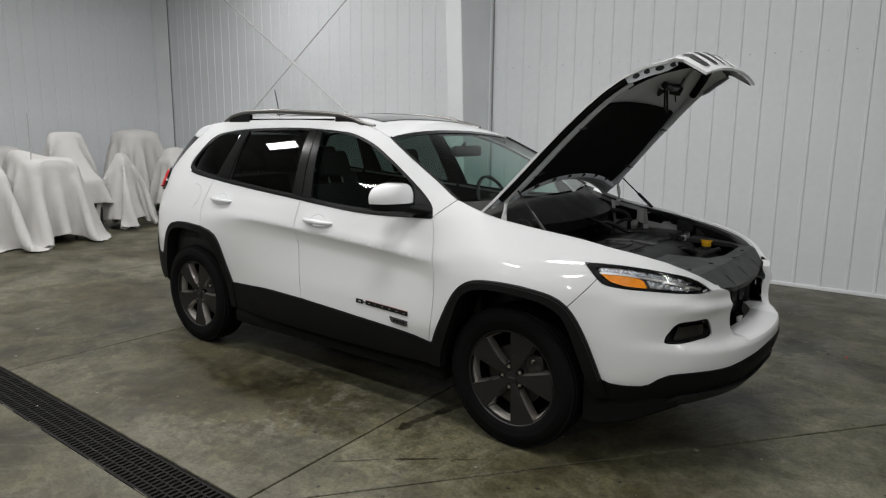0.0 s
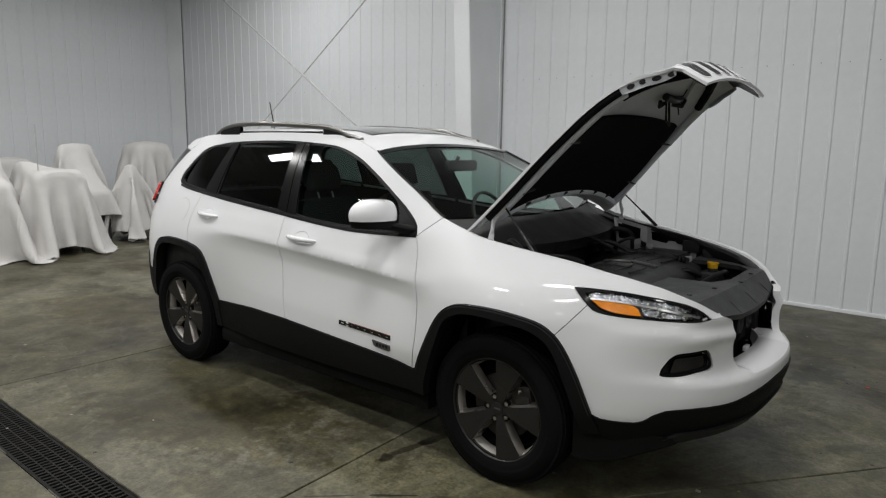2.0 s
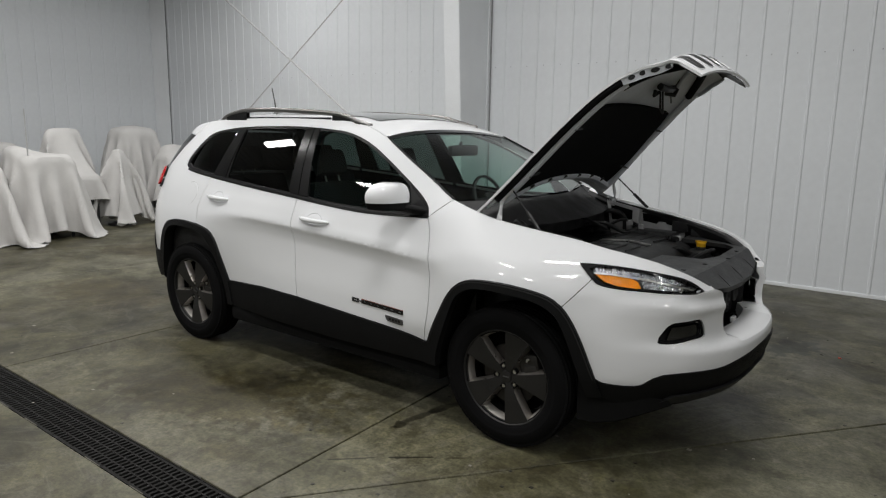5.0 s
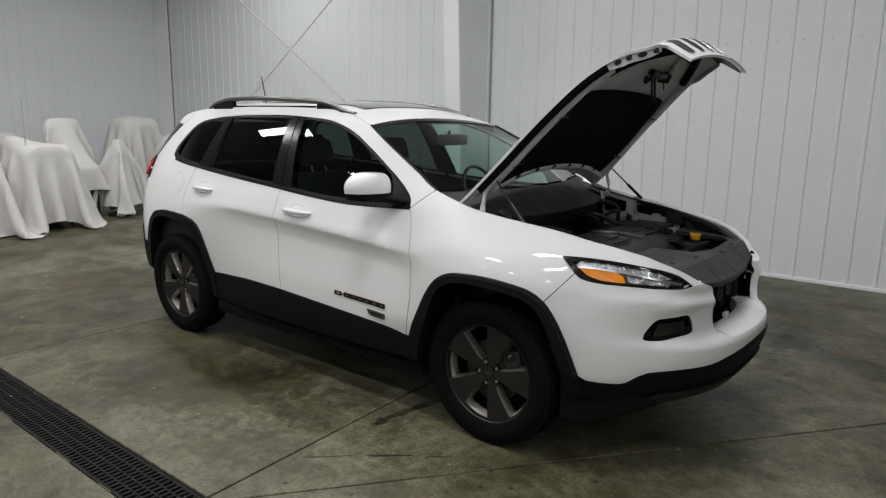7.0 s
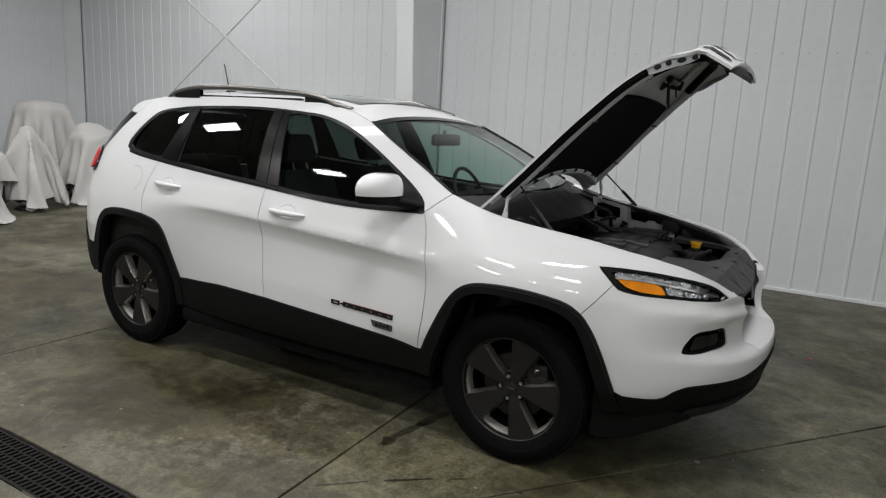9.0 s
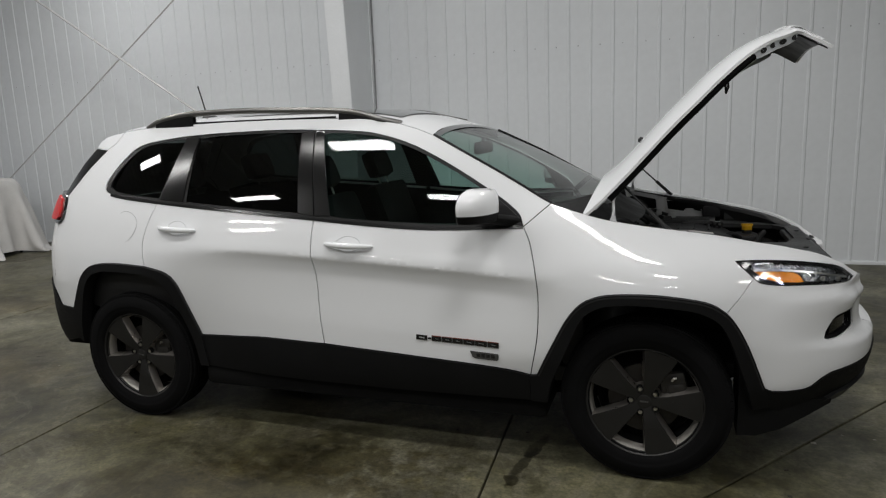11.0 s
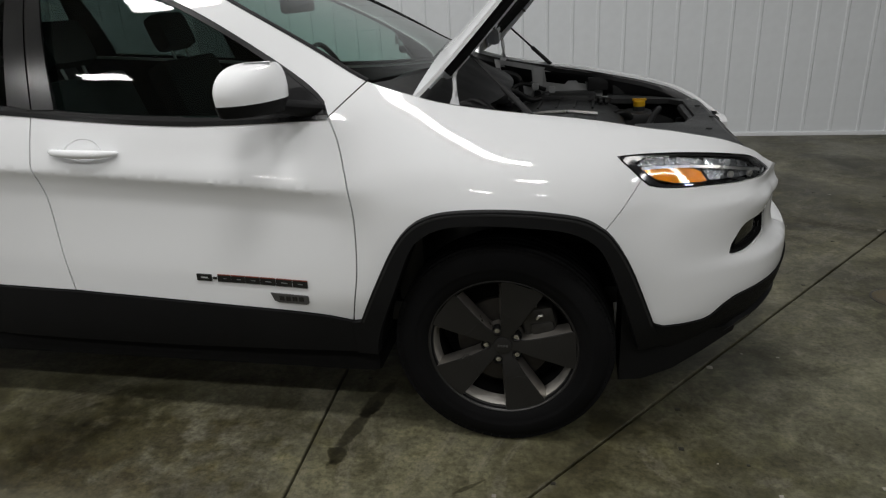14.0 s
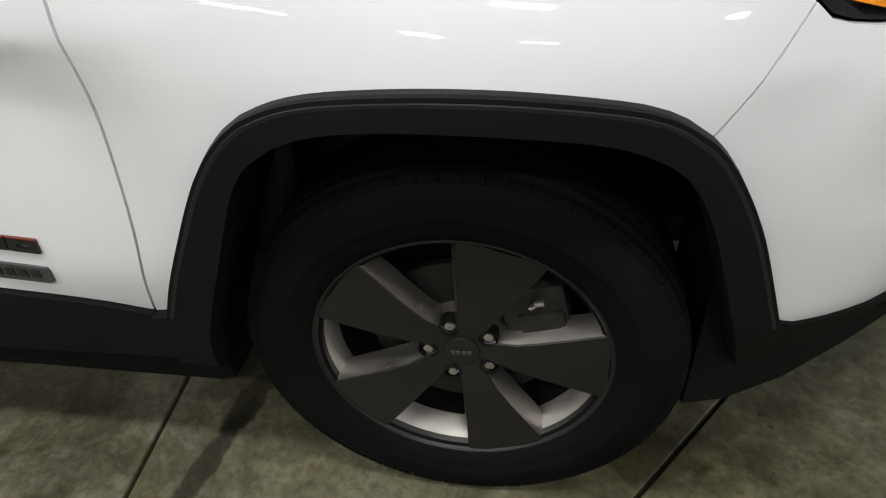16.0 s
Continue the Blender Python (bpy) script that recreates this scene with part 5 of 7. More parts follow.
# hinges and gas struts
for s in (-1, 1):
    e = skin(1.20, 1.128, -0.03, s)
    h = hood_at(0.13, s * 0.90, 0.035)
    bm = bmesh.new()
    path = [Vector((e.x + 0.0, e.y * 0.985, e.z - 0.05)), Vector((e.x + 0.01, e.y * 0.985, e.z + 0.02)), e.lerp(h, 0.6) + Vector((-0.02, 0, 0.01)), h]
    part("hood_hinge", tube([Vector(p) for p in bend(path, 0.02)], 0.016, 8, bm, flat=0.45), PAINT, car, "white painted hood hinge arm")
    top, low = hood_at(0.125, s * 0.90, 0.045), Vector((1.475, s * 0.715, 1.05))
    mid = low.lerp(top, 0.55)
    st_ob = part("gas_strut", tube([low, mid], 0.0095, 10), BAYBLACK, car, "black gas strut holding the hood")
    part("strut_rod", tube([mid, top], 0.0045, 8), BAYBLACK, st_ob)


# wheels
TYRE_PROF = [(0.075, 0.228), (0.092, 0.245), (0.101, 0.272), (0.103, 0.292), (0.100, 0.318), (0.091, 0.338), (0.078, 0.350), (0.070, 0.3545)]
tread = []
for a, b in ((0.070, 0.048), (0.042, 0.020), (0.014, -0.014), (-0.020, -0.042), (-0.048, -0.070)):
    tread += [(a, 0.354), (a - 0.002, 0.361 - abs(a) * 0.03), (b + 0.002, 0.361 - abs(b) * 0.03), (b, 0.354)]
TYRE_PROF += tread + [(-0.078, 0.350), (-0.091, 0.338), (-0.100, 0.318), (-0.103, 0.292), (-0.1025, 0.286), (-0.101, 0.284), (-0.100, 0.272), (-0.096, 0.256), (-0.088, 0.247), (-0.078, 0.232)]


def spoke_mesh(bm, angle):
    """One wide blade: flat face, sloped flanks, a chamfer at the root."""
    c, s = math.cos(angle), math.sin(angle)

    def at(r, d, y):
        a = math.atan2(d, r)
        return bm.verts.new((r * c - d * s, y, r * s + d * c))

    # along the blade: distance, half width of the face, half width behind, depth of face
    rows = [(0.020, 0.019, 0.027, -0.062), (0.055, 0.022, 0.032, -0.068), (0.090, 0.029, 0.040, -0.077), (0.130, 0.040, 0.052, -0.081), (0.175, 0.053, 0.066, -0.083), (0.212, 0.064, 0.075, -0.084), (0.236, 0.069, 0.079, -0.084)]
    prev = None
    for r, w, wb, y in rows:
        # the trailing flank is steeper than the leading one
        q = [at(r, -wb * 0.97, y + 0.045), at(r, -w - 0.0015, y + 0.003), at(r, -w, y), at(r, 0, y - 0.001), at(r, w, y), at(r, w + 0.0015, y + 0.003), at(r, wb * 1.02, y + 0.045)]
        if prev:
            for i in range(6):
                bm.faces.new((prev[i], prev[i + 1], q[i + 1], q[i])).material_index = 1 if i in (0, 5) else 0
        prev = q


def build_wheel():
    ob = new("wheel")
    ob.parent = car
    part("tyre", lathe(TYRE_PROF, 96), RUBBER, ob, "black all-season tyre with grooved tread")
    # shoulder sipes
    bm = bmesh.new()
    for k in range(72):
        m = Matrix.Rotation(2 * math.pi * k / 72, 4, "Y")
        for y in (-0.079, 0.079):
            add_box(bm, (-0.0143, y - 0.009, 0.338), (0.0143, y + 0.009, 0.3525), 0, m)
    tagged(part("shoulder_tread", bm, RUBBER, ob), kind="stuff")
    rim = part("rim", lathe([(-0.080, 0.247), (-0.087, 0.246), (-0.088, 0.2425), (-0.085, 0.239), (-0.078, 0.236), (-0.066, 0.232), (-0.066, 0.238), (-0.078, 0.247)], 96, closed=True), RIM, ob, "graphite painted five spoke alloy rim")
    part("barrel", lathe([(-0.070, 0.236), (-0.055, 0.226), (-0.022, 0.221), (-0.022, 0.240), (-0.07, 0.240)], 72, closed=True), BARREL, ob, "bare pale wheel barrel")
    # back of the same barrel, coloured near black for the shade inside the wheel
    part("shaded_inner_barrel", lathe([(-0.022, 0.2205), (0.02, 0.218), (0.07, 0.222), (0.09, 0.236), (0.09, 0.240), (-0.022, 0.240)], 72, closed=True), DARK, ob)
    for k in range(5):
        bm = bmesh.new()
        spoke_mesh(bm, radians(72 * k + 1))
        bmesh.ops.recalc_face_normals(bm, faces=bm.faces)
        spoke = part("spoke", bm, [RIM, FLANK], ob)
        turn = Matrix.Rotation(radians(-72 * k - 1), 4, "Y")
        crease = [turn @ Vector((r, y, d)) for r, d, y in ((0.128, 0.036, -0.0805), (0.116, 0.014, -0.0800), (0.116, -0.018, -0.0800))]
        part("spoke_crease", tube(crease, 0.0009, 6), RIM, spoke)
    part("hub", lathe([(-0.030, 0.001), (-0.050, 0.066), (-0.060, 0.060), (-0.064, 0.040), (-0.063, 0.033)], 48), RIM, ob)
    cap = part("hub_cap", lathe([(-0.069, 0.0005), (-0.069, 0.024), (-0.0675, 0.029), (-0.060, 0.0305)], 40), RIM, ob, "graphite hub cap with small raised bars")
    bm = bmesh.new()
    for i in range(4):
        add_box(bm, (-0.017 + i * 0.009, -0.0705, -0.004), (-0.0105 + i * 0.009, -0.0685, 0.004), 0.0006)
    part("raised_bars", bm, GREY, cap)
    for k in range(5):
        a = radians(72 * k + 37)
        x, z = 0.056 * math.cos(a), 0.056 * math.sin(a)
        bm = lathe([(-0.046, 0.0165), (-0.0675, 0.0165), (-0.068, 0.0145), (-0.046, 0.0140), (-0.046, 0.001)], 20)
        bmesh.ops.translate(bm, verts=bm.verts, vec=(x, 0, z))
        part("nut_seat", bm, DARK, ob)
        bm = lathe([(-0.045, 0.0108), (-0.061, 0.0108), (-0.0645, 0.0085), (-0.0655, 0.001)], 6)
        bmesh.ops.translate(bm, verts=bm.verts, vec=(x, 0, z))
        part("wheel_nut", bm, STEEL, ob, "bright steel wheel nut")
    part("brake_disc", lathe([(-0.012, 0.155), (-0.026, 0.155), (-0.026, 0.075), (-0.045, 0.07), (-0.045, 0.001)], 64), mat("brake_disc_iron", (0.04, 0.037, 0.035), 0.45, metal=0.8, vary=0.25, vary_scale=30), ob, "dull iron brake disc")
    part("disc_hat", lathe([(-0.0262, 0.0765), (-0.0455, 0.0715), (-0.0458, 0.060)], 48), FLANK, ob, "pale machined disc hat")
    bm = box((0.075, -0.050, 0.005), (0.185, 0.03, 0.105), 0.018, Matrix.Rotation(radians(-12), 4, "Y"))
    add_box(bm, (0.10, -0.058, 0.012), (0.178, -0.03, 0.058), 0.014, Matrix.Rotation(radians(-12), 4, "Y"))
    add_box(bm, (0.085, -0.046, 0.085), (0.15, 0.0, 0.128), 0.016, Matrix.Rotation(radians(-18), 4, "Y"))
    cal = part("brake_caliper", bm, mat("cast_caliper", (0.045, 0.043, 0.041), 0.40, metal=0.6, vary=0.25, vary_scale=25), ob, "dark grey cast brake caliper")
    bm = tube([(0.11, -0.058, 0.10), (0.118, -0.066, 0.115), (0.13, -0.066, 0.118)], 0.005, 8)
    part("brake_line", bm, STEEL, cal)
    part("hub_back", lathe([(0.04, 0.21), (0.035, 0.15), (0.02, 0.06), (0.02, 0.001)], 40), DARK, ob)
    return ob


first_wheel = build_wheel()
LEAN = Matrix.Rotation(radians(1.4), 4, "X")
first_wheel.matrix_basis = pose(1.3525, -0.772, 0.361) @ LEAN
for wx, wy, turn, roll in ((-1.3525, -0.772, 0, 14), (1.3525, 0.772, 180, 20), (-1.3525, 0.772, 180, 33)):
    copy_thing(first_wheel, pose(wx, wy, 0.361, 0, 0, turn) @ LEAN @ Matrix.Rotation(radians(roll), 4, "Y"))

# wheel housings and underside
for s in (-1, 1):
    for nm, path in (("front_wheel_liner", IN_F), ("rear_wheel_liner", IN_R)):
        rows = []
        for u, z in path:
            e = skin(u, z, -0.02, s)
            rows.append([e, Vector((e.x, s * 0.72, z + 0.02)), Vector((e.x, s * 0.52, z + 0.03))])
        bm = loft(rows)
        lo = [Vector((p[2].x, s * 0.52, p[2].z)) for p in rows]
        mid = Vector((sum(p.x for p in lo) / len(lo), s * 0.52, 0.3))
        c = bm.verts.new(mid)
        bm.verts.ensure_lookup_table()
        ring = [bm.verts.new(p) for p in lo]
        for a, b in zip(ring, ring[1:]):
            bm.faces.new((a, b, c))
        bm.faces.new((ring[-1], ring[0], c))
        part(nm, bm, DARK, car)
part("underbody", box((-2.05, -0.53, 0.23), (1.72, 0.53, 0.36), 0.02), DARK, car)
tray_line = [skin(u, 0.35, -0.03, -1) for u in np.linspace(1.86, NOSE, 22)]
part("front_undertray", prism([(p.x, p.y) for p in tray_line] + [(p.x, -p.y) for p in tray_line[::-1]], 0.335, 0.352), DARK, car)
# floor pan made wide and low to block light and blacken below the sills
part("floor_pan_shade_block", box((-0.93, -0.835, 0.225), (0.93, 0.835, 0.33), 0.03), DARK, car)
# spats ahead of the front tyres, closing the flare's foot
for s in (-1, 1):
    bm = bmesh.new()
    loops = []
    for x, z0, z1 in ((1.726, 0.222, 0.60), (1.80, 0.215, 0.52), (1.90, 0.238, 0.39), (2.00, 0.285, 0.38), (2.10, 0.335, 0.37)):
        y = abs(skin(x, 0.37, -0.022, s).y)
        loops.append([bm.verts.new(p) for p in ((x, s * (y - 0.035), z0), (x, s * (y - 0.012), z0 + 0.012), (x, s * y, z1), (x, s * 0.56, z1), (x, s * 0.56, z0))])
    for a, b in zip(loops, loops[1:]):
        for k in range(5):
            bm.faces.new((a[k], a[(k + 1) % 5], b[(k + 1) % 5], b[k]))
    bm.faces.new(loops[0])
    bm.faces.new(loops[-1])
    bmesh.ops.recalc_face_normals(bm, faces=bm.faces)
    part("tyre_spat", bm, CLAD, car, "black plastic spat ahead of the tyre")
part("rear_undertray", box((-2.15, -0.62, 0.30), (-1.82, 0.62, 0.40), 0.02), DARK, car)
part("exhaust_silencer", tube([(-1.75, -0.35, 0.30), (-1.75, 0.35, 0.30)], 0.09, 16), DARK, car)


# lamps, mirrors, handles, rails, badges
LAMP = join(LAMP_TOP, LAMP_LOW, LAMP_BACK)
LENS_LOOP = bend([(1.768, 0.956), (1.80, 0.965), (1.95, 0.956), (2.10, 0.938), (2.215, 0.917), (2.28, 0.893), (2.312, 0.872), (2.25, 0.867), (2.12, 0.873), (1.99, 0.880), (1.90, 0.884), (1.845, 0.893), (1.80, 0.920)], 0.03, loop=True)
for s in (-1, 1):
    lamp = part("headlight", sheet(LAMP, [LENS_LOOP], out=-0.003, thick=0.05, gap=0.003, side=s), GLOSS, car, "clear headlight in a gloss black surround")
    part("lamp_bowl", sheet(LENS_LOOP, out=-0.045, thick=0.0, gap=-0.006, side=s), mat("lamp_back_plate", (0.16, 0.16, 0.165), 0.3, metal=0.6, vary=0.3, vary_scale=30), lamp)
    part("light_bar", sheet([(1.774, 0.944), (1.79, 0.960), (1.90, 0.957), (2.05, 0.942), (2.16, 0.922), (2.225, 0.901), (2.20, 0.895), (2.05, 0.921), (1.90, 0.937), (1.80, 0.941)], out=-0.018, thick=0.02, gap=0.0, side=s), CHROME, lamp, "ribbed chrome running light bar")
    part("light_bar_edge", strip(bend([(1.785, 0.938), (1.90, 0.933), (2.05, 0.917), (2.19, 0.892), (2.27, 0.877)]), 0.008, -0.012, s), STEEL, lamp)
    part("amber_reflector", sheet([(1.788, 0.934), (1.90, 0.930), (1.965, 0.921), (1.99, 0.909), (2.006, 0.883), (1.98, 0.882), (1.89, 0.888), (1.832, 0.903)], out=-0.016, thick=0.02, gap=0.0, side=s), AMBER, lamp, "amber side reflector")
    part("bright_reflector", sheet([(2.004, 0.912), (2.06, 0.908), (2.18, 0.890), (2.27, 0.886), (2.298, 0.874), (2.22, 0.871), (2.12, 0.875), (2.02, 0.883)], out=-0.024, thick=0.015, gap=0.0, side=s), CHROME, lamp, "faceted chrome reflector")
    for u, z in ((2.10, 0.890), (2.195, 0.879)):
        bm = lathe([(0.0, 0.0105), (-0.007, 0.0105), (-0.009, 0.008), (-0.004, 0.007), (-0.002, 0.001)], 20)
        p = skin(u, z, -0.016, s)
        q = skin(u, z, 0.02, s) - p
        bmesh.ops.transform(bm, matrix=Matrix.Translation(p) @ q.to_track_quat("-Y", "Z").to_matrix().to_4x4(), verts=bm.verts)
        part("lamp_projector", bm, STEEL, lamp)
    lens = part("lamp_lens", sheet(LENS_LOOP, out=-0.003, thick=0.0, gap=-0.003, side=s), LENS, lamp)
    lens.visible_shadow = False
    # low lamp pocket: dark bowl with fins
    pocket = part("fog_lamp_pocket", sheet(FOG, out=-0.05, thick=0.0, gap=-0.02, side=s), BAYBLACK, bumper)
    part("fog_lamp_bezel", sheet(FOG, [[(2.125 + (u - 2.225) * 0.0 + (u - 2.125) * 0.90 + 0.008, 0.685 + (z - 0.685) * 0.80) for u, z in FOG]], out=-0.006, thick=0.035, gap=0.002, side=s), CLAD, bumper, "black fog lamp bezel")
    part("fog_lamp", sheet([(2.14, 0.650), (2.16, 0.71), (2.325, 0.715), (2.335, 0.660), (2.25, 0.652)], out=-0.022, thick=0.02, gap=0.0, side=s), GLOSS, bumper, "dark fog lamp glass")
    part("fog_lamp_trim", strip(bend([(2.296, 0.732), (2.330, 0.722), (2.342, 0.695), (2.338, 0.668)], 0.012), 0.013, -0.016, s), STEEL, bumper, "bright crescent trim in the fog lamp pocket")
    # tail lamp
    TL = bend([(-1.955, 1.110), (-1.966, 1.172), (-2.012, 1.236), (-2.14, 1.250), (-2.30, 1.245), (-2.30, 1.10), (-2.12, 1.085), (-1.985, 1.083)], 0.03, loop=True)
    tl = part("tail_lamp", sheet(TL, out=0.016, thick=0.04, gap=0.002, side=s), GLOSS, car, "red tail lamp with black edge")
    part("red_lens", sheet([(-1.985, 1.118), (-1.992, 1.168), (-2.03, 1.222), (-2.14, 1.236), (-2.29, 1.23), (-2.29, 1.115), (-2.12, 1.102), (-2.01, 1.102)], out=0.028, thick=0.012, gap=0.001, side=s), RED, tl)
    # fuel flap outline on the car's right
    if s < 0:
        ring = bend([(-1.307, 1.091), (-1.325, 1.125), (-1.364, 1.150), (-1.42, 1.160), (-1.47, 1.135), (-1.49, 1.09), (-1.47, 1.035), (-1.42, 1.00), (-1.37, 0.998), (-1.325, 1.035)], 0.012, loop=True)
        bm = sheet(ring, out=0.0012, thick=0.006, gap=0.003, side=s)
        flap = part("fuel_flap", bm, PAINT, car)
        part("flap_seam", strip(ring[-6:] + ring[: len(ring) // 3], 0.0028, 0.0016, s), BAY, flap)
    # door pulls: cupped recess and a bowed grip
    for u0, z0 in ((0.0, 1.025), (-1.02, 1.081)):
        cup = bend([(u0 - 0.075, z0 + 0.002), (u0 - 0.03, z0 + 0.034), (u0 + 0.03, z0 + 0.030), (u0 + 0.065, z0 - 0.004), (u0 + 0.03, z0 - 0.032), (u0 - 0.03, z0 - 0.030)], 0.012, loop=True)
        rows = []
        c0 = (u0 - 0.003, z0)
        for k, (sc, o) in enumerate(((1.0, 0.0012), (0.9, -0.002), (0.7, -0.010), (0.4, -0.014), (0.05, -0.015))):
            rows.append([skin(c0[0] + (u - c0[0]) * sc, c0[1] + (z - c0[1]) * sc, o + 0.002, s) for u, z in cup + cup[:1]])
        bm = loft(rows)
        bmesh.ops.recalc_face_normals(bm, faces=bm.faces)
        handle = part("door_handle", bm, PAINT, car, "white pull handle over a cupped recess")
        path = []
        for k in range(13):
            v = -1 + k / 6
            path.append(skin(u0 + 0.125 * v, z0 - 0.004 - 0.004 * v, 0.006 + 0.030 * (1 - v * v) ** 0.7, s))
        part("grip", tube(path, [0.006 + 0.0085 * (1 - (-1 + k / 6) ** 2) ** 0.5 for k in range(13)], 12), PAINT, handle)
        if u0 > -0.5:
            bm = lathe([(-0.003, 0.0005), (-0.003, 0.0045), (0.004, 0.0055)], 14)
            p = skin(u0 - 0.075, z0 + 0.006, 0.0305, s)
            bmesh.ops.translate(bm, verts=bm.verts, vec=p)
            part("lock_button", bm, BAYBLACK, handle)


def door_mirror(s):
    """Mirror: white cap over a black base, on a short arm from the door."""
    mir = new("door_mirror")
    mir.parent = car
    tagged(mir, "white capped door mirror on a black foot")

    def shell(z0, z1, grow, top):
        """A rounded housing; the top form closes in a low dome."""
        rows = []
        n = 13
        for i in range(n):
            t = i / (n - 1)
            if top:
                a = math.pi / 2 * t
                q = max(0, (t - 0.2) / 0.8)
                z = z0 + (z1 - z0) * (0.24 * min(1, t / 0.2) + 0.76 * math.sin(q * math.pi / 2))
                k = 0.97 + 0.03 * min(1, t / 0.2) if q == 0 else max(0.03, math.cos(q * math.pi / 2) ** 0.72)
            else:
                z = z0 + (z1 - z0) * t
                k = 0.80 + 0.17 * t**0.6
            ring = []
            for j in range(32):
                a = 2 * math.pi * j / 32
                ca, sa = math.cos(a), math.sin(a)
                ex = abs(ca) ** 0.85 * (1 if ca > 0 else -1)
                ey = abs(sa) ** 0.85 * (1 if sa > 0 else -1)
                x = 0.650 + ex * (0.050 if ex < 0 else 0.085) * (0.45 + 0.55 * k) + grow
                y = 0.955 + ey * 0.116 * k - 0.014 * ex - (0.034 * (1 - k) if ey > 0 else 0)
                ring.append(Vector((x - 0.024 * ey + (0.026 * (1 - k) if top else 0.0), s * y, z)))
            rows.append(ring + ring[:1])
        bm = loft(rows)
        bmesh.ops.remove_doubles(bm, verts=bm.verts, dist=1e-5)
        for e in ([v for v in bm.verts if abs(v.co.z - z0) < 1e-6], [v for v in bm.verts if abs(v.co.z - z1) < 1e-6]):
            if len(e) > 2:
                bmesh.ops.contextual_create(bm, geom=e)
        bmesh.ops.recalc_face_normals(bm, faces=bm.faces)
        return bm

    part("mirror_cap", shell(1.186, 1.290, 0.0, True), PAINT, mir, "glossy white mirror cap")
    part("mirror_base", shell(1.148, 1.185, -0.002, False), CLAD, mir, "black plastic mirror base")
    part("mirror_glass", box((0.601, s * 0.895 if s > 0 else -1.015, 1.190), (0.606, s * 1.015 if s > 0 else -0.895, 1.240), 0.002), STEEL, mir)
    bm = bmesh.new()
    foot = skin(0.76, 1.135, -0.004, s)
    rows = []
    for t in (0, 0.35, 0.7, 1):
        c = foot.lerp(Vector((0.69, s * 0.90, 1.160)), t)
        w, h = 0.062 - 0.02 * t, 0.026 - 0.004 * t
        ring = [Vector((c.x + w * math.cos(a), c.y, c.z + h * math.sin(a))) for a in [2 * math.pi * j / 16 for j in range(17)]]
        rows.append(ring)
    bm = loft(rows)
    bmesh.ops.recalc_face_normals(bm, faces=bm.faces)
    part("mirror_foot", bm, CLAD, mir)
    part("mirror_sail", sheet([(0.70, 1.123), (0.66, 1.262), (0.76, 1.192), (0.812, 1.150), (0.822, 1.117)], out=0.003, thick=0.012, gap=0.002, side=s), TRIM, mir, "black triangular mirror mount")


for s in (-1, 1):
    door_mirror(s)

# roof rails
for s in (-1, 1):
    base = [(-1.47, 1.606), (-1.40, 1.637), (-1.30, 1.658), (-1.15, 1.674), (-0.79, 1.678), (-0.45, 1.667), (-0.13, 1.648), (0.05, 1.605), (0.17, 1.578)]
    path = []
    for x, z in bend(base, 0.05):
        y = abs(skin(x, 1.612, 0, s).y) - 0.012
        if x > 0.0:
            y = abs(skin(x, 1.60, 0, s).y) - 0.004
        path.append(Vector((x, s * y, z)))
    rail = part("roof_rail", tube(path, 0.0165, 12, flat=0.9), RAIL, car, "satin grey roof rail on black feet")
    for lo, hi in ((-1.42, -1.10), (-0.22, 0.14)):
        outline = [p for p in path if lo <= p.x <= hi]
        bm = bmesh.new()
        rows = []
        for p in outline:
            zb = 1.604 if p.x < -0.1 else 1.604 - 0.03 * max(0, p.x) / 0.15
            rows.append([Vector((p.x, p.y - 0.011, p.z)), Vector((p.x, p.y - 0.015, min(zb, p.z - 0.002))), Vector((p.x, p.y + 0.015, min(zb, p.z - 0.002))), Vector((p.x, p.y + 0.011, p.z))])
        bm = loft(rows)
        bmesh.ops.recalc_face_normals(bm, faces=bm.faces)
        part("rail_foot", bm, CLAD, rail, "black rail foot")
    part("rail_gasket", tube([Vector((x, s * (abs(skin(x, 1.612, 0, s).y) - 0.012), 1.624)) for x in np.linspace(-1.15, -0.2, 12)], 0.006, 6), CLAD, rail)

# aerial
mast = part("aerial", tube([(-1.40, 0.0, 1.645), (-1.43, 0.0, 1.76), (-1.458, 0.0, 1.867)], [0.006, 0.0045, 0.004], 8), BAYBLACK, car, "short black roof aerial")
part("aerial_foot", tube([(-1.30, 0, 1.648), (-1.36, 0, 1.662), (-1.42, 0, 1.660), (-1.46, 0, 1.644)], [0.008, 0.022, 0.024, 0.008], 12), BAYBLACK, mast)

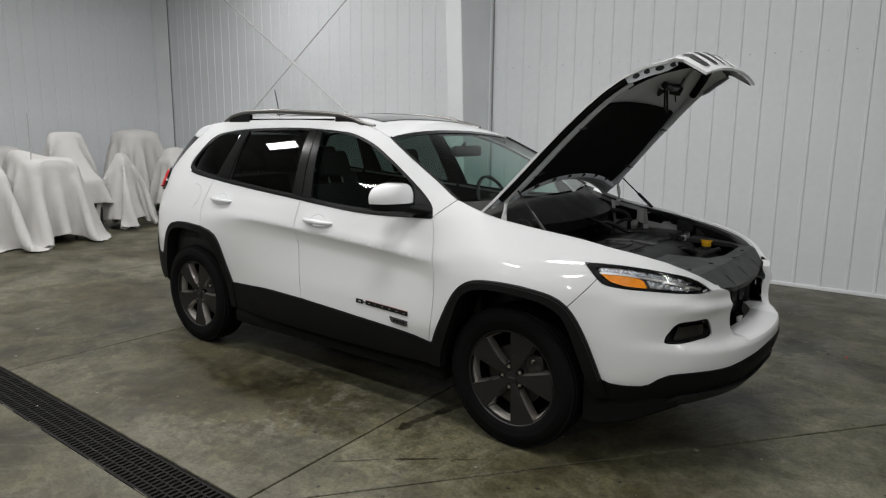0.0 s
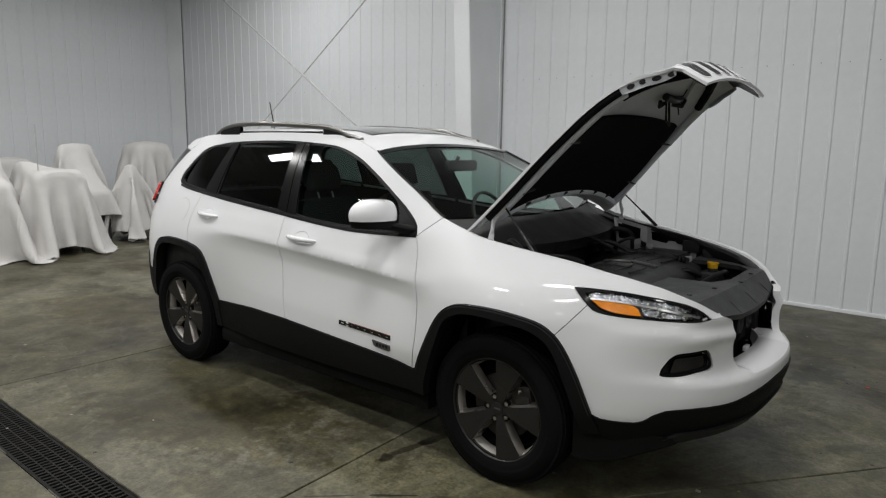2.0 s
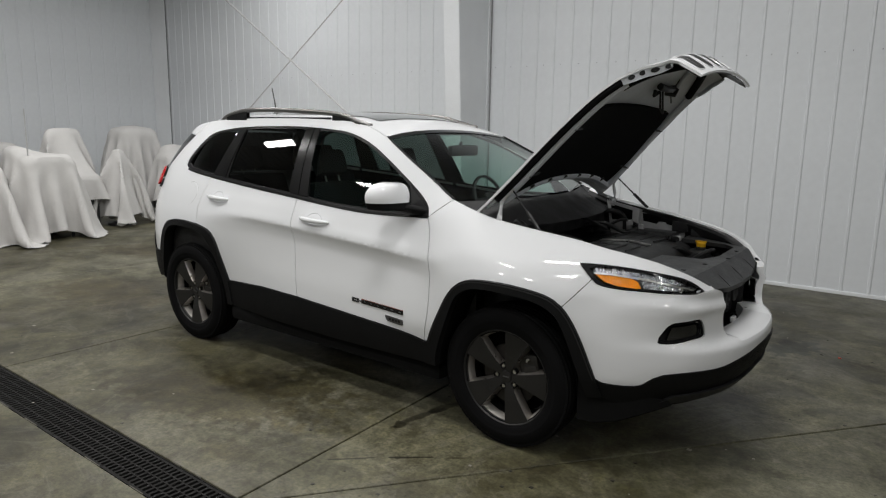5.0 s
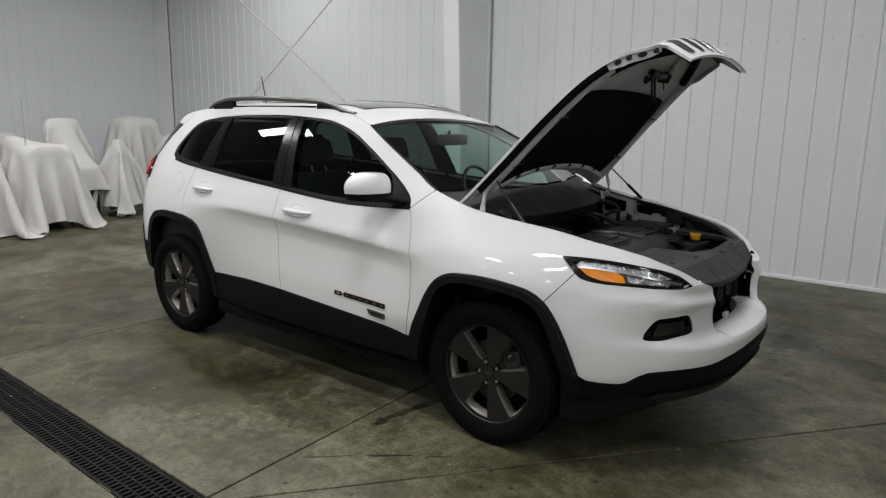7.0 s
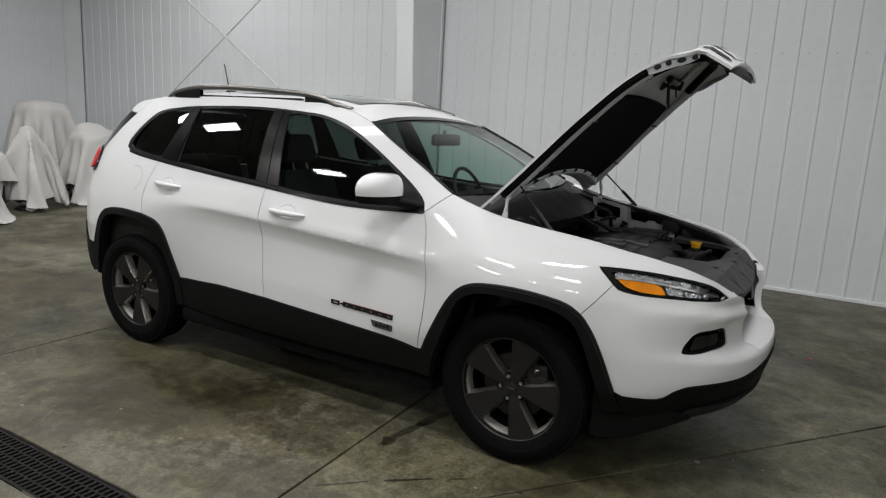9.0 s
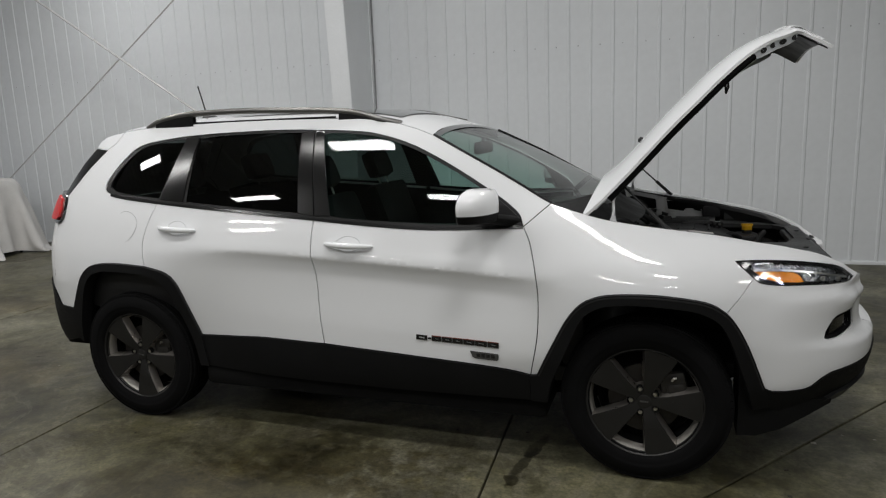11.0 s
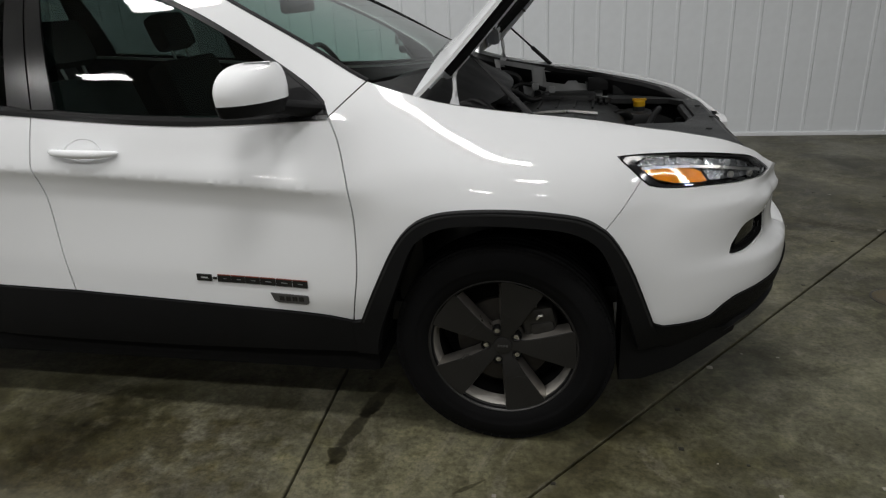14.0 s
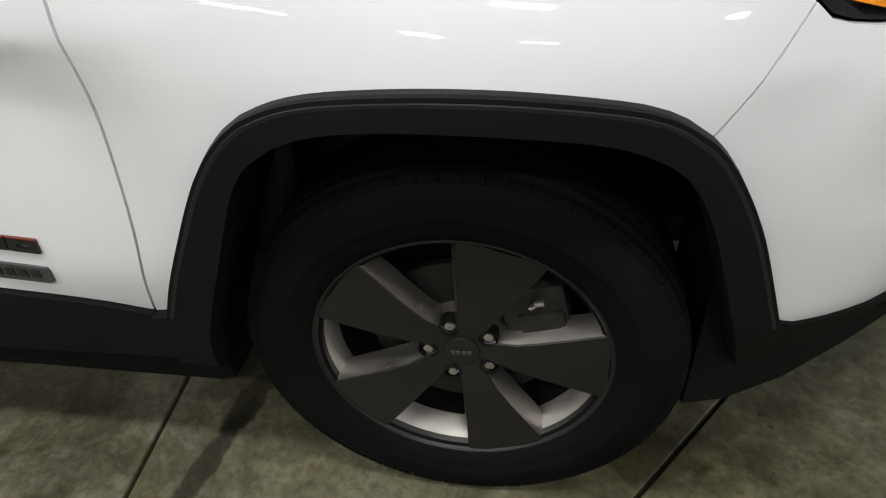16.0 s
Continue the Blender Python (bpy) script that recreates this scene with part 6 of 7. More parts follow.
# badges on the front doors: plain bars with coloured edges
for s in (-1, 1):
    slots = [(0.332, 0.386), (0.391, 0.405), (0.409, 0.456), (0.459, 0.507), (0.510, 0.560), (0.563, 0.616), (0.619, 0.675), (0.678, 0.730)]
    badge = new("door_badge")
    badge.parent = car
    tagged(badge, "row of black badge bars with orange top edges")
    for a, b in slots:
        z0, z1 = 0.6085 - (a - 0.332) * 0.028, 0.6085 - (b - 0.332) * 0.028
        h = 0.0225 if b - a > 0.02 else 0.007
        d = 0.008 if b - a < 0.02 else 0.0
        part("badge_bar", sheet([(a, z0 - d), (b, z1 - d), (b, z1 - h - d), (a, z0 - h - d)], [[(a + 0.012, z0 - 0.0075), (b - 0.012, z1 - 0.0075), (b - 0.012, z1 - 0.0155), (a + 0.012, z0 - 0.0155)]] if a < 0.35 else [[(a + 0.016, z0 - 0.009), (b - 0.014, z1 - 0.009), (b - 0.014, z1 - 0.014), (a + 0.016, z0 - 0.014)]] if b - a > 0.045 else [], out=0.005, thick=0.005, gap=0.0, step=0.02, side=s), BADGE, badge)
        if a > 0.4:
            part("badge_edge", sheet([(a, z0 + 0.0026), (b, z1 + 0.0026), (b, z1 + 0.0004), (a, z0 + 0.0004)], out=0.0045, thick=0.004, gap=0.0, step=0.03, side=s), ORANGE, badge)
    plate = part("badge_plate", sheet([(0.594, 0.551), (0.725, 0.546), (0.728, 0.540), (0.726, 0.518), (0.718, 0.514), (0.62, 0.518), (0.605, 0.524)], out=0.005, thick=0.005, gap=0.0, side=s), GREY, car, "dark grey plate badge with raised bars")
    for a in (0.625, 0.648, 0.671, 0.694):
        part("plate_bar", sheet([(a, 0.541), (a + 0.016, 0.541), (a + 0.016, 0.526), (a, 0.526)], out=0.0065, thick=0.002, gap=0.0, side=s), BADGE, plate)

# cabin
cab = bmesh.new()
add_box(cab, (-1.95, -0.70, 0.36), (1.05, 0.70, 0.44), 0.02)
part("cabin_floor", cab, INNER, car)
for s in (-1, 1):
    part("door_lining", sheet(join(BELT_F[::3], BELT_R[::3], [(-1.6, 1.2), (-1.85, 1.15), (-1.85, 0.62), (-0.95, 0.5), (0.9, 0.5)]), out=-0.06, thick=0.0, gap=0.01, step=0.06, side=s), INNER, car)
    rows = [[skin(u, z - 0.01, -0.03, s), skin(u, z - 0.05, -0.045, s)] for u, z in ROOF_E]
    part("roof_lining_edge", loft(rows), INNER, car)
part("headliner", loft([[p + Vector((0, 0, -0.035)) for p in roof_row(q)] for q in ROOF_E[1:]]), INNER, car)
bm = loft([[Vector((0.62 + dx, y, z)) for y in np.linspace(-0.68, 0.68, 13)] for dx, z in ((-0.06, 0.62), (-0.02, 0.86), (0.02, 1.03), (0.10, 1.075), (0.26, 1.085), (0.42, 1.10), (0.46, 1.0))])
part("dashboard", bm, INNER, car)
bm = lathe([(-0.012, 0.165), (-0.006, 0.182), (0.006, 0.184), (0.012, 0.166)], 40, closed=True)
add_box(bm, (-0.17, -0.012, -0.02), (0.17, 0.008, 0.02), 0.008)
add_box(bm, (-0.05, -0.02, -0.055), (0.05, 0.012, 0.05), 0.015)
add_box(bm, (-0.018, -0.012, -0.17), (0.018, 0.008, 0.0), 0.006)
sw = part("steering_wheel", bm, INNER, car)
sw.matrix_basis = pose(0.43, 0.37, 1.085, 0, 0, 90) @ Matrix.Rotation(radians(-24), 4, "X")


def seat(x, y, wide=0.50, rear=False):
    st = new("seat")
    st.parent = car
    st.location = (x, y, 0)
    part("cushion", box((-0.02, -wide / 2, 0.52), (0.50, wide / 2, 0.70), 0.06), CLOTH, st)
    m = Matrix.Translation((0.0, 0, 0.66)) @ Matrix.Rotation(radians(-20), 4, "Y")
    part("backrest", box((-0.13, -wide / 2, -0.04), (0.0, wide / 2, 0.60), 0.055, m), CLOTH, st)
    part("headrest", box((-0.10, -0.13, 0.64), (0.0, 0.13, 0.82), 0.045, m), CLOTH, st)
    for py in (-0.06, 0.06):
        part("headrest_post", tube([m @ Vector((-0.055, py, 0.58)), m @ Vector((-0.055, py, 0.66))], 0.006, 8), STEEL, st)
    return st


for sy in (-0.38, 0.38):
    seat(-0.10, sy)
    seat(-1.02, sy, 0.62)
part("cabin_mirror", box((0.40, -0.10, 1.395), (0.44, 0.20, 1.465), 0.018), INNER, car)
part("mirror_stem", tube([(0.42, 0.0, 1.45), (0.44, 0.0, 1.485)], 0.012, 8), INNER, car)
for sy in (-0.36, 0.36):
    part("sun_visor", box((0.02, sy - 0.19, 1.525), (0.22, sy + 0.19, 1.545), 0.008, None), INNER, car)


# engine bay
def bay(name, bm, material, label=""):
    return part(name, bm, material, car, label)


for s in (-1, 1):
    # fender edge rolled into the bay, then the inner wall with cut-outs
    rim = [(u, z) for u, z in HOOD_E if 1.0 < u < 2.40]
    rows = []
    for u, z in rim:
        e = skin(u, z, -0.004, s)
        c = skin(u, z, -0.018, s)
        rows.append([e, Vector((c.x, c.y, z - 0.004)), Vector((c.x - 0.003, c.y * 0.992, z - 0.014))])
    bm = loft(rows)
    bmesh.ops.recalc_face_normals(bm, faces=bm.faces)
    bay("fender_rail", bm, PAINT, "painted rail inside the fender edge")
    rows = [[skin(u, z - 0.010, -0.022, s), skin(u, z - 0.022, -0.06, s), skin(u, z - 0.04, -0.085, s), skin(u, z - 0.16, -0.10, s), Vector((skin(u, z).x, s * 0.56, 0.62))] for u, z in rim]
    bm = loft(rows)
    bay("inner_fender", bm, BAYBLACK)
    # pressed plate along the rail, with windows cut through
    plate = [(1.16, 1.118), (1.30, 1.092), (1.42, 1.068), (1.52, 1.058), (1.60, 1.050), (1.66, 1.030), (1.70, 0.985), (1.69, 0.90), (1.52, 0.88), (1.20, 0.90)]
    cuts = [[(1.19, 1.092), (1.345, 1.060), (1.350, 1.005), (1.30, 0.985), (1.20, 0.99)], [(1.41, 1.050), (1.60, 1.030), (1.612, 0.985), (1.575, 0.990), (1.565, 1.002), (1.525, 1.002), (1.51, 0.985), (1.42, 0.998)]]
    bm = sheet(plate, cuts, thick=0.004, gap=0.0, step=0.03, at=lambda u, z, o: Vector((u, s * (0.693 - o), z)), side=s)
    bmesh.ops.recalc_face_normals(bm, faces=bm.faces)
    bay("rail_plate", bm, BAY, "grey pressed plate with cut-outs")
    for u0, u1, z0, z1, mt in ((1.355, 1.40, 0.955, 1.075, BAY), (1.36, 1.395, 0.90, 0.985, BAYBLACK), (1.62, 1.72, 0.955, 1.02, BAYBLACK), (1.74, 1.80, 0.93, 0.985, PLASTIC), (1.86, 1.95, 0.915, 0.95, PLASTIC)):
        bay("rail_bracket", box((u0, s * 0.672 - 0.012, z0), (u1, s * 0.672 + 0.012, z1), 0.007), mt)
    # strut tower
    bm = lathe([(0.60, 0.17), (0.86, 0.15), (0.90, 0.125), (0.905, 0.04), (0.93, 0.035), (0.935, 0.001)], 28, "z")
    bmesh.ops.translate(bm, verts=bm.verts, vec=(1.22, s * 0.56, 0.0))
    bay("strut_tower", bm, BAYBLACK)

# fire wall, floor of the bay
bm = box((0.98, -0.72, 0.45), (1.08, 0.72, 1.09), 0.02)
add_box(bm, (1.0, -0.66, 0.96), (1.17, 0.66, 1.08), 0.03)
bay("fire_wall", bm, BAYBLACK)
bay("bay_floor", box((1.0, -0.56, 0.40), (2.10, 0.56, 0.46), 0.01), BAYBLACK)
bay("cowl_tray", box((1.08, -0.62, 1.055), (1.20, 0.62, 1.085), 0.012), INNER)

# engine under a ribbed cover
bay("engine_block", box((1.26, -0.30, 0.46), (1.74, 0.62, 0.86), 0.05), BAYBLACK)
cov = bmesh.new()
rows = []
for x, z in ((1.30, 0.80), (1.305, 0.885), (1.33, 0.918), (1.40, 0.934), (1.55, 0.936), (1.70, 0.918), (1.76, 0.895), (1.785, 0.86), (1.79, 0.79)):
    row = []
    for k in range(25):
        y = -0.27 + 0.90 * k / 24
        edge = min(k, 24 - k) / 24
        drop = 0.05 * max(0, 1 - edge / 0.07) ** 2
        row.append(Vector((x, y, z - drop)))
    rows.append(row)
cov = loft(rows)
bmesh.ops.recalc_face_normals(cov, faces=cov.faces)
cover = bay("engine_cover", cov, PLASTIC, "grey black moulded engine cover with ribs")
for x in (1.40, 1.48, 1.56, 1.64):
    part("cover_rib", tube([(x, -0.12, 0.934), (x + 0.01, 0.06, 0.938)], 0.006, 6), PLASTIC, cover)
    part("cover_rib", tube([(x, 0.30, 0.934), (x + 0.01, 0.50, 0.934)], 0.006, 6), PLASTIC, cover)
for y in (0.17, 0.20):
    part("cover_trim", tube([(1.36, y, 0.929), (1.45, y, 0.938), (1.55, y, 0.940), (1.66, y, 0.929)], 0.0045, 6), STEEL, cover)
part("badge_bars", box((1.44, 0.02, 0.936), (1.56, 0.12, 0.941), 0.002), GREY, cover)

# battery side: boxes, hoses, reservoir
bay("fuse_box", box((1.40, 0.52, 0.80), (1.66, 0.70, 0.955), 0.015), PLASTIC, "black fuse box")
bay("air_box", box((1.18, -0.62, 0.70), (1.52, -0.32, 0.93), 0.04), BAYBLACK, "black air filter box")
bay("intake_duct", tube([(1.50, -0.42, 0.86), (1.62, -0.40, 0.88), (1.74, -0.36, 0.86), (1.90, -0.34, 0.84)], 0.055, 14), BAYBLACK)
bm = box((1.78, 0.42, 0.70), (1.92, 0.58, 0.885), 0.03)
tank = bay("coolant_tank", bm, PLASTIC, "dark coolant tank with a yellow cap")
bm = lathe([(0.885, 0.027), (0.905, 0.027)], 20, "z")
bmesh.ops.translate(bm, verts=bm.verts, vec=(1.855, 0.497, 0))
part("tank_neck", bm, PLASTIC, tank)
bm = lathe([(0.905, 0.027), (0.926, 0.027), (0.931, 0.023), (0.933, 0.001)], 24, "z")
bmesh.ops.translate(bm, verts=bm.verts, vec=(1.855, 0.497, 0))
add_box(bm, (1.823, 0.489, 0.928), (1.887, 0.505, 0.940), 0.004)
part("tank_cap", bm, YELLOW, tank, "yellow plastic filler cap")
for pts, r in (([(1.82, 0.44, 0.86), (1.76, 0.36, 0.90), (1.70, 0.34, 0.86)], 0.016), ([(1.16, 0.35, 0.98), (1.26, 0.42, 1.00), (1.36, 0.52, 0.94), (1.44, 0.56, 0.96)], 0.014), ([(1.15, -0.2, 0.98), (1.24, -0.1, 0.97), (1.32, 0.0, 0.93)], 0.018), ([(1.20, 0.60, 0.94), (1.30, 0.64, 1.0), (1.42, 0.63, 0.97)], 0.010), ([(1.90, 0.56, 0.84), (1.94, 0.45, 0.90), (1.90, 0.33, 0.88), (1.86, 0.2, 0.84)], 0.013), ([(1.12, 0.62, 1.03), (1.20, 0.66, 1.05), (1.28, 0.70, 1.02), (1.30, 0.70, 0.9)], 0.016)):
    bay("hose", tube(bend(pts, 0.02), r, 10), BAYBLACK)
# wiring and corrugated hose beside the right hinge
for pts, rad in (([(1.16, -0.50, 1.06), (1.22, -0.56, 1.10), (1.30, -0.60, 1.07), (1.36, -0.58, 0.98)], 0.015), ([(1.14, -0.40, 1.07), (1.24, -0.44, 1.09), (1.34, -0.50, 1.03), (1.46, -0.52, 0.97)], 0.009), ([(1.20, -0.62, 1.09), (1.28, -0.52, 1.05), (1.42, -0.42, 0.96)], 0.007), ([(1.13, 0.20, 1.05), (1.22, 0.28, 1.03), (1.30, 0.40, 0.96)], 0.010)):
    bay("hose", tube(bend(pts, 0.02), rad, 8), BAYBLACK)
bm = bmesh.new()
for k in range(9):
    a = k / 8
    tube([(1.50 + 0.20 * a, 0.52 + 0.05 * math.sin(5 * a), 0.935), (1.512 + 0.20 * a, 0.52 + 0.05 * math.sin(5 * a), 0.936)], 0.017, 10, bm)
tube([(1.49, 0.52, 0.935), (1.58, 0.545, 0.936), (1.66, 0.54, 0.936), (1.72, 0.48, 0.936)], 0.013, 10, bm)
bay("corrugated_hose", bm, BAYBLACK)
for x, y, z in ((1.37, 0.60, 0.99), (1.45, 0.585, 0.975), (1.70, 0.55, 0.93)):
    bay("wire_plug", box((x - 0.016, y - 0.012, z - 0.015), (x + 0.016, y + 0.012, z + 0.015), 0.004), BAY)
bm = lathe([(0.93, 0.045), (0.965, 0.045), (0.975, 0.038), (0.976, 0.001)], 24, "z")
bmesh.ops.translate(bm, verts=bm.verts, vec=(1.20, 0.52, 0))
bay("brake_fluid_cap", bm, PLASTIC)

# upper shroud over the radiator: a flat tray, folded down to a straight front edge, notched round the tank
def tray(x, y, o):
    return Vector((x, y, 0.918 + 0.018 * (abs(y) / 0.7) ** 2 - 0.85 * max(0.0, x - 2.112) + o))


TRAY = [(1.80, -0.66), (1.98, -0.63), (2.09, -0.555), (2.135, -0.49), (2.185, -0.415), (2.208, -0.2), (2.214, 0.0), (2.208, 0.2), (2.185, 0.415), (2.135, 0.49), (2.09, 0.555), (1.98, 0.65), (1.72, 0.70), (1.72, 0.56), (1.80, 0.56), (1.99, 0.53), (2.045, 0.47), (2.05, 0.16), (2.0, 0.02), (1.80, 0.0)]
eye_hole = bend([(1.86, 0.63), (1.92, 0.61), (1.97, 0.63), (1.92, 0.655)], 0.02, loop=True)
bm = sheet(TRAY, [eye_hole], thick=0.022, gap=0.0, step=0.03, folds=[[(2.112, float(y)) for y in np.arange(-0.5, 0.5, 0.03)]], at=tray)
bmesh.ops.recalc_face_normals(bm, faces=bm.faces)
shroud = bay("radiator_shroud", bm, PLASTIC, "grey black plastic tray over the radiator")
for x, y in ((2.03, -0.36), (2.06, -0.12), (2.11, 0.12), (2.09, 0.36)):
    bm = lathe([(0.0, 0.012), (0.004, 0.011), (0.005, 0.001)], 14, "z")
    bmesh.ops.translate(bm, verts=bm.verts, vec=tray(x, y, 0.0))
    part("shroud_clip", bm, BAYBLACK, shroud)
for y in (-0.2, 0.05, 0.3):
    part("shroud_groove", tube([tray(2.10, y, 0.001), tray(2.16, y + 0.01, 0.001), tray(2.205, y + 0.012, 0.0)], 0.0018, 6), BAYBLACK, shroud)
# notch wall and the dark well round the tank
part("notch_wall", tube([tray(1.99, 0.03, -0.03), tray(2.045, 0.17, -0.03), tray(2.04, 0.47, -0.03)], 0.02, 8), PLASTIC, shroud)
bay("radiator", box((2.02, -0.50, 0.36), (2.06, 0.50, 0.85), 0.01), BAYBLACK, "black radiator core")
bay("lower_shutter", box((2.06, -0.46, 0.60), (2.10, 0.46, 0.66), 0.01), BAYBLACK)
for y in (-0.02, 0.12):
    bm = lathe([(0.0, 0.045), (-0.03, 0.045), (-0.035, 0.038), (-0.02, 0.03), (-0.018, 0.001)], 24, "x")
    bmesh.ops.transform(bm, matrix=Matrix.Translation((2.13, y, 0.745)) @ Matrix.Rotation(math.pi, 4, "Z"), verts=bm.verts)
    bay("horn", bm, BAYBLACK, "round grey horn behind the nose opening")
bay("latch_post", box((2.09, 0.155, 0.62), (2.12, 0.19, 0.86), 0.008), PLASTIC, "grey upright latch support")
# flat bumper shelf under the opening, running back to the radiator
rows = []
for o, z in ((0.0, 0.0), (-0.010, 0.006), (-0.028, 0.011), (-0.07, 0.016), (-0.125, 0.020), (-0.14, 0.018), (-0.145, -0.06)):
    row = []
    for k in range(49):
        v = -1 + k / 24
        u = NOSE - abs(v) * (NOSE - 2.49)
        z0 = float(np.interp(u, [2.49, 2.52, 2.60], [0.648, 0.641, 0.6125]))
        z0 -= 0.003
        e = skin(u, z0, o - 0.0015, -1 if v < 0 else 1)
        row.append(Vector((e.x, e.y, z0 + z * min(1.0, (u - 2.45) / 0.12))))
    rows.append(row)
bm = loft(rows)
bmesh.ops.recalc_face_normals(bm, faces=bm.faces)
shelf = part("bumper_shelf", bm, PAINT, bumper)
for y in (-0.26, 0.02, 0.30):
    part("shelf_tab", box((2.175, y - 0.03, 0.615), (2.195, y + 0.03, 0.640), 0.006), PAINT, shelf)
for s in (-1, 1):
    # nose edge turned in
    rows = [[skin(u, z, -0.0005, s), skin(u + 0.003, z, -0.006, s), skin(u + 0.002, z, -0.035, s)] for u, z in NOSE_E]
    part("nose_return", loft(rows), PAINT, bumper)
    e = skin(2.50, 0.68, -0.09, s)
    part("side_duct", box((e.x - 0.10, e.y - 0.03, 0.58), (e.x - 0.01, e.y + 0.03, 0.86), 0.02), BAYBLACK, car)


# drain grating: ductile iron covers with five rows of slots
def grate_mesh():
    """One cover half a metre long; bars between slots are real."""
    bm = bmesh.new()
    L, W2, top, th = 0.498, 0.098, -0.006, 0.028
    rows = [(-0.098, -0.053), (-0.047, -0.003), (0.003, 0.047), (0.053, 0.098)]
    # long webs between the rows
    for y0, y1 in ((-0.110, -0.097), (-0.054, -0.046), (-0.004, 0.004), (0.046, 0.054), (0.097, 0.110)):
        add_box(bm, (0.001, y0, top - th), (L, y1, top), 0.0)
    pitch = 0.0332
    for r, (y0, y1) in enumerate(rows):
        for k in range(15):
            x = 0.001 + (k + (0.5 if r % 2 else 0.0)) * pitch
            add_box(bm, (x, y0 - 0.002, top - th), (min(x + 0.0135, L), y1 + 0.002, top - 0.0008), 0.0)
    return bm


drain = thing("floor_drain", "dark cast iron slotted trench drain set in concrete", "drain", (0, (DRAIN_N + DRAIN_S) / 2, 0), kind="structure")
first = finish("grate", grate_mesh(), IRON, drain, smooth=False)
first.location = (-9.5, 0, 0)
for k in range(1, 47):
    o = bpy.data.objects.new("grate", first.data)
    scene.collection.objects.link(o)
    o.parent = drain
    o.location = (-9.5 + 0.5 * k, 0, 0)
for s in (-1, 1):
    finish("drain_frame", box((WALL_X, s * 0.1105 if s > 0 else -0.1145, -0.06), (EAST_X, 0.1145 if s > 0 else -0.1105, -0.003), 0.001), IRON, drain)
finish("drain_trough", box((WALL_X, -0.112, -0.159), (EAST_X, 0.112, -0.15), 0.0), DARK, drain)
# chipped mortar along the frame
bm = bmesh.new()
rng = random.Random(4)
for s in (-1, 1):
    x = -6.0
    while x < 4.0:
        w = rng.uniform(0.03, 0.16)
        d = rng.uniform(0.002, 0.010)
        y = s * 0.1145
        add_box(bm, (x, min(y, y + s * d), -0.010), (x + w, max(y, y + s * d), 0.0015), 0.0006)
        x += w + rng.uniform(0.05, 0.6)
m_edge = mat("pale_mortar", (0.075, 0.07, 0.055), 0.85, vary=0.3, vary_scale=20, grain=0.2)
tagged(finish("mortar_edge", bm, m_edge, drain), "pale chipped mortar beside the drain", kind="stuff")

# floor marks
OIL = mat("dark_oily_grit", (0.035, 0.033, 0.026), 0.5, vary=0.35, vary_scale=14, grain=0.2, grain_scale=60)
PALE = mat("pale_scuff", (0.30, 0.285, 0.25), 0.7, vary=0.3, vary_scale=20)
rng = random.Random(21)
bm = bmesh.new()
for _ in range(130):
    x, y = rng.uniform(-3.5, 4.5), rng.uniform(-1.95, 3.2)
    r = rng.uniform(0.003, 0.010)
    add_box(bm, (x - r, y - r * rng.uniform(0.5, 1.2), 0.0), (x + r, y + r, 0.0015), 0.0006, None)
tagged(finish("floor_specks", bm, OIL), "small dark specks and grit on the concrete", "debris", kind="stuff")
bm = bmesh.new()
for _ in range(90):
    x, y = rng.uniform(-3.5, 4.5), rng.uniform(-4.0, 3.2)
    r = rng.uniform(0.003, 0.012)
    add_box(bm, (x - r, y - r * rng.uniform(0.5, 1.2), 0.0), (x + r, y + r, 0.0014), 0.0006, None)
tagged(finish("pale_specks", bm, PALE), "small pale paint specks on the concrete", "debris", kind="stuff")
plug = thing("floor_plug", "round tan filler patch in a core hole of the floor", "floor patch", (3.066, 0.414, 0))
bm = lathe([(0.0, 0.108), (0.0022, 0.104), (0.0026, 0.092), (0.0018, 0.086), (0.0016, 0.001)], 40, "z")
part("plug_fill", bm, mat("tan_floor_filler", (0.085, 0.070, 0.042), 0.6, vary=0.35, vary_scale=16, grain=0.25, grain_scale=90), plug)
part("plug_rim", lathe([(0.0, 0.116), (0.0012, 0.114), (0.0014, 0.107), (0.0, 0.105)], 40, "z"), OIL, plug, "dark dirty rim")
red = finish("red_scrap", box((2.497, 1.80, 0.0), (2.517, 1.815, 0.004), 0.001), mat("red_plastic_scrap", (0.6, 0.06, 0.03), 0.5))
tagged(red, "tiny red plastic scrap on the floor", "scrap")

# bracing rods, with turnbuckle ends
def rod(name, a, b, r, label):
    ob = thing(name, label, "brace rod", a, group="wall brace rods", kind="structure")
    d = Vector(b) - Vector(a)
    finish("rod", tube([(0, 0, 0), d], r, 8), ROD, ob)
    return ob


BY = 3.50
rod("brace_rod", (-8.9, BY, 4.85), (-2.4, BY, 0.62), 0.014, "long galvanised wall brace rod")
rod("brace_rod", (-8.6, BY + 0.06, 0.45), (-2.3, BY + 0.06, 4.72), 0.009, "thin galvanised wall brace rod")

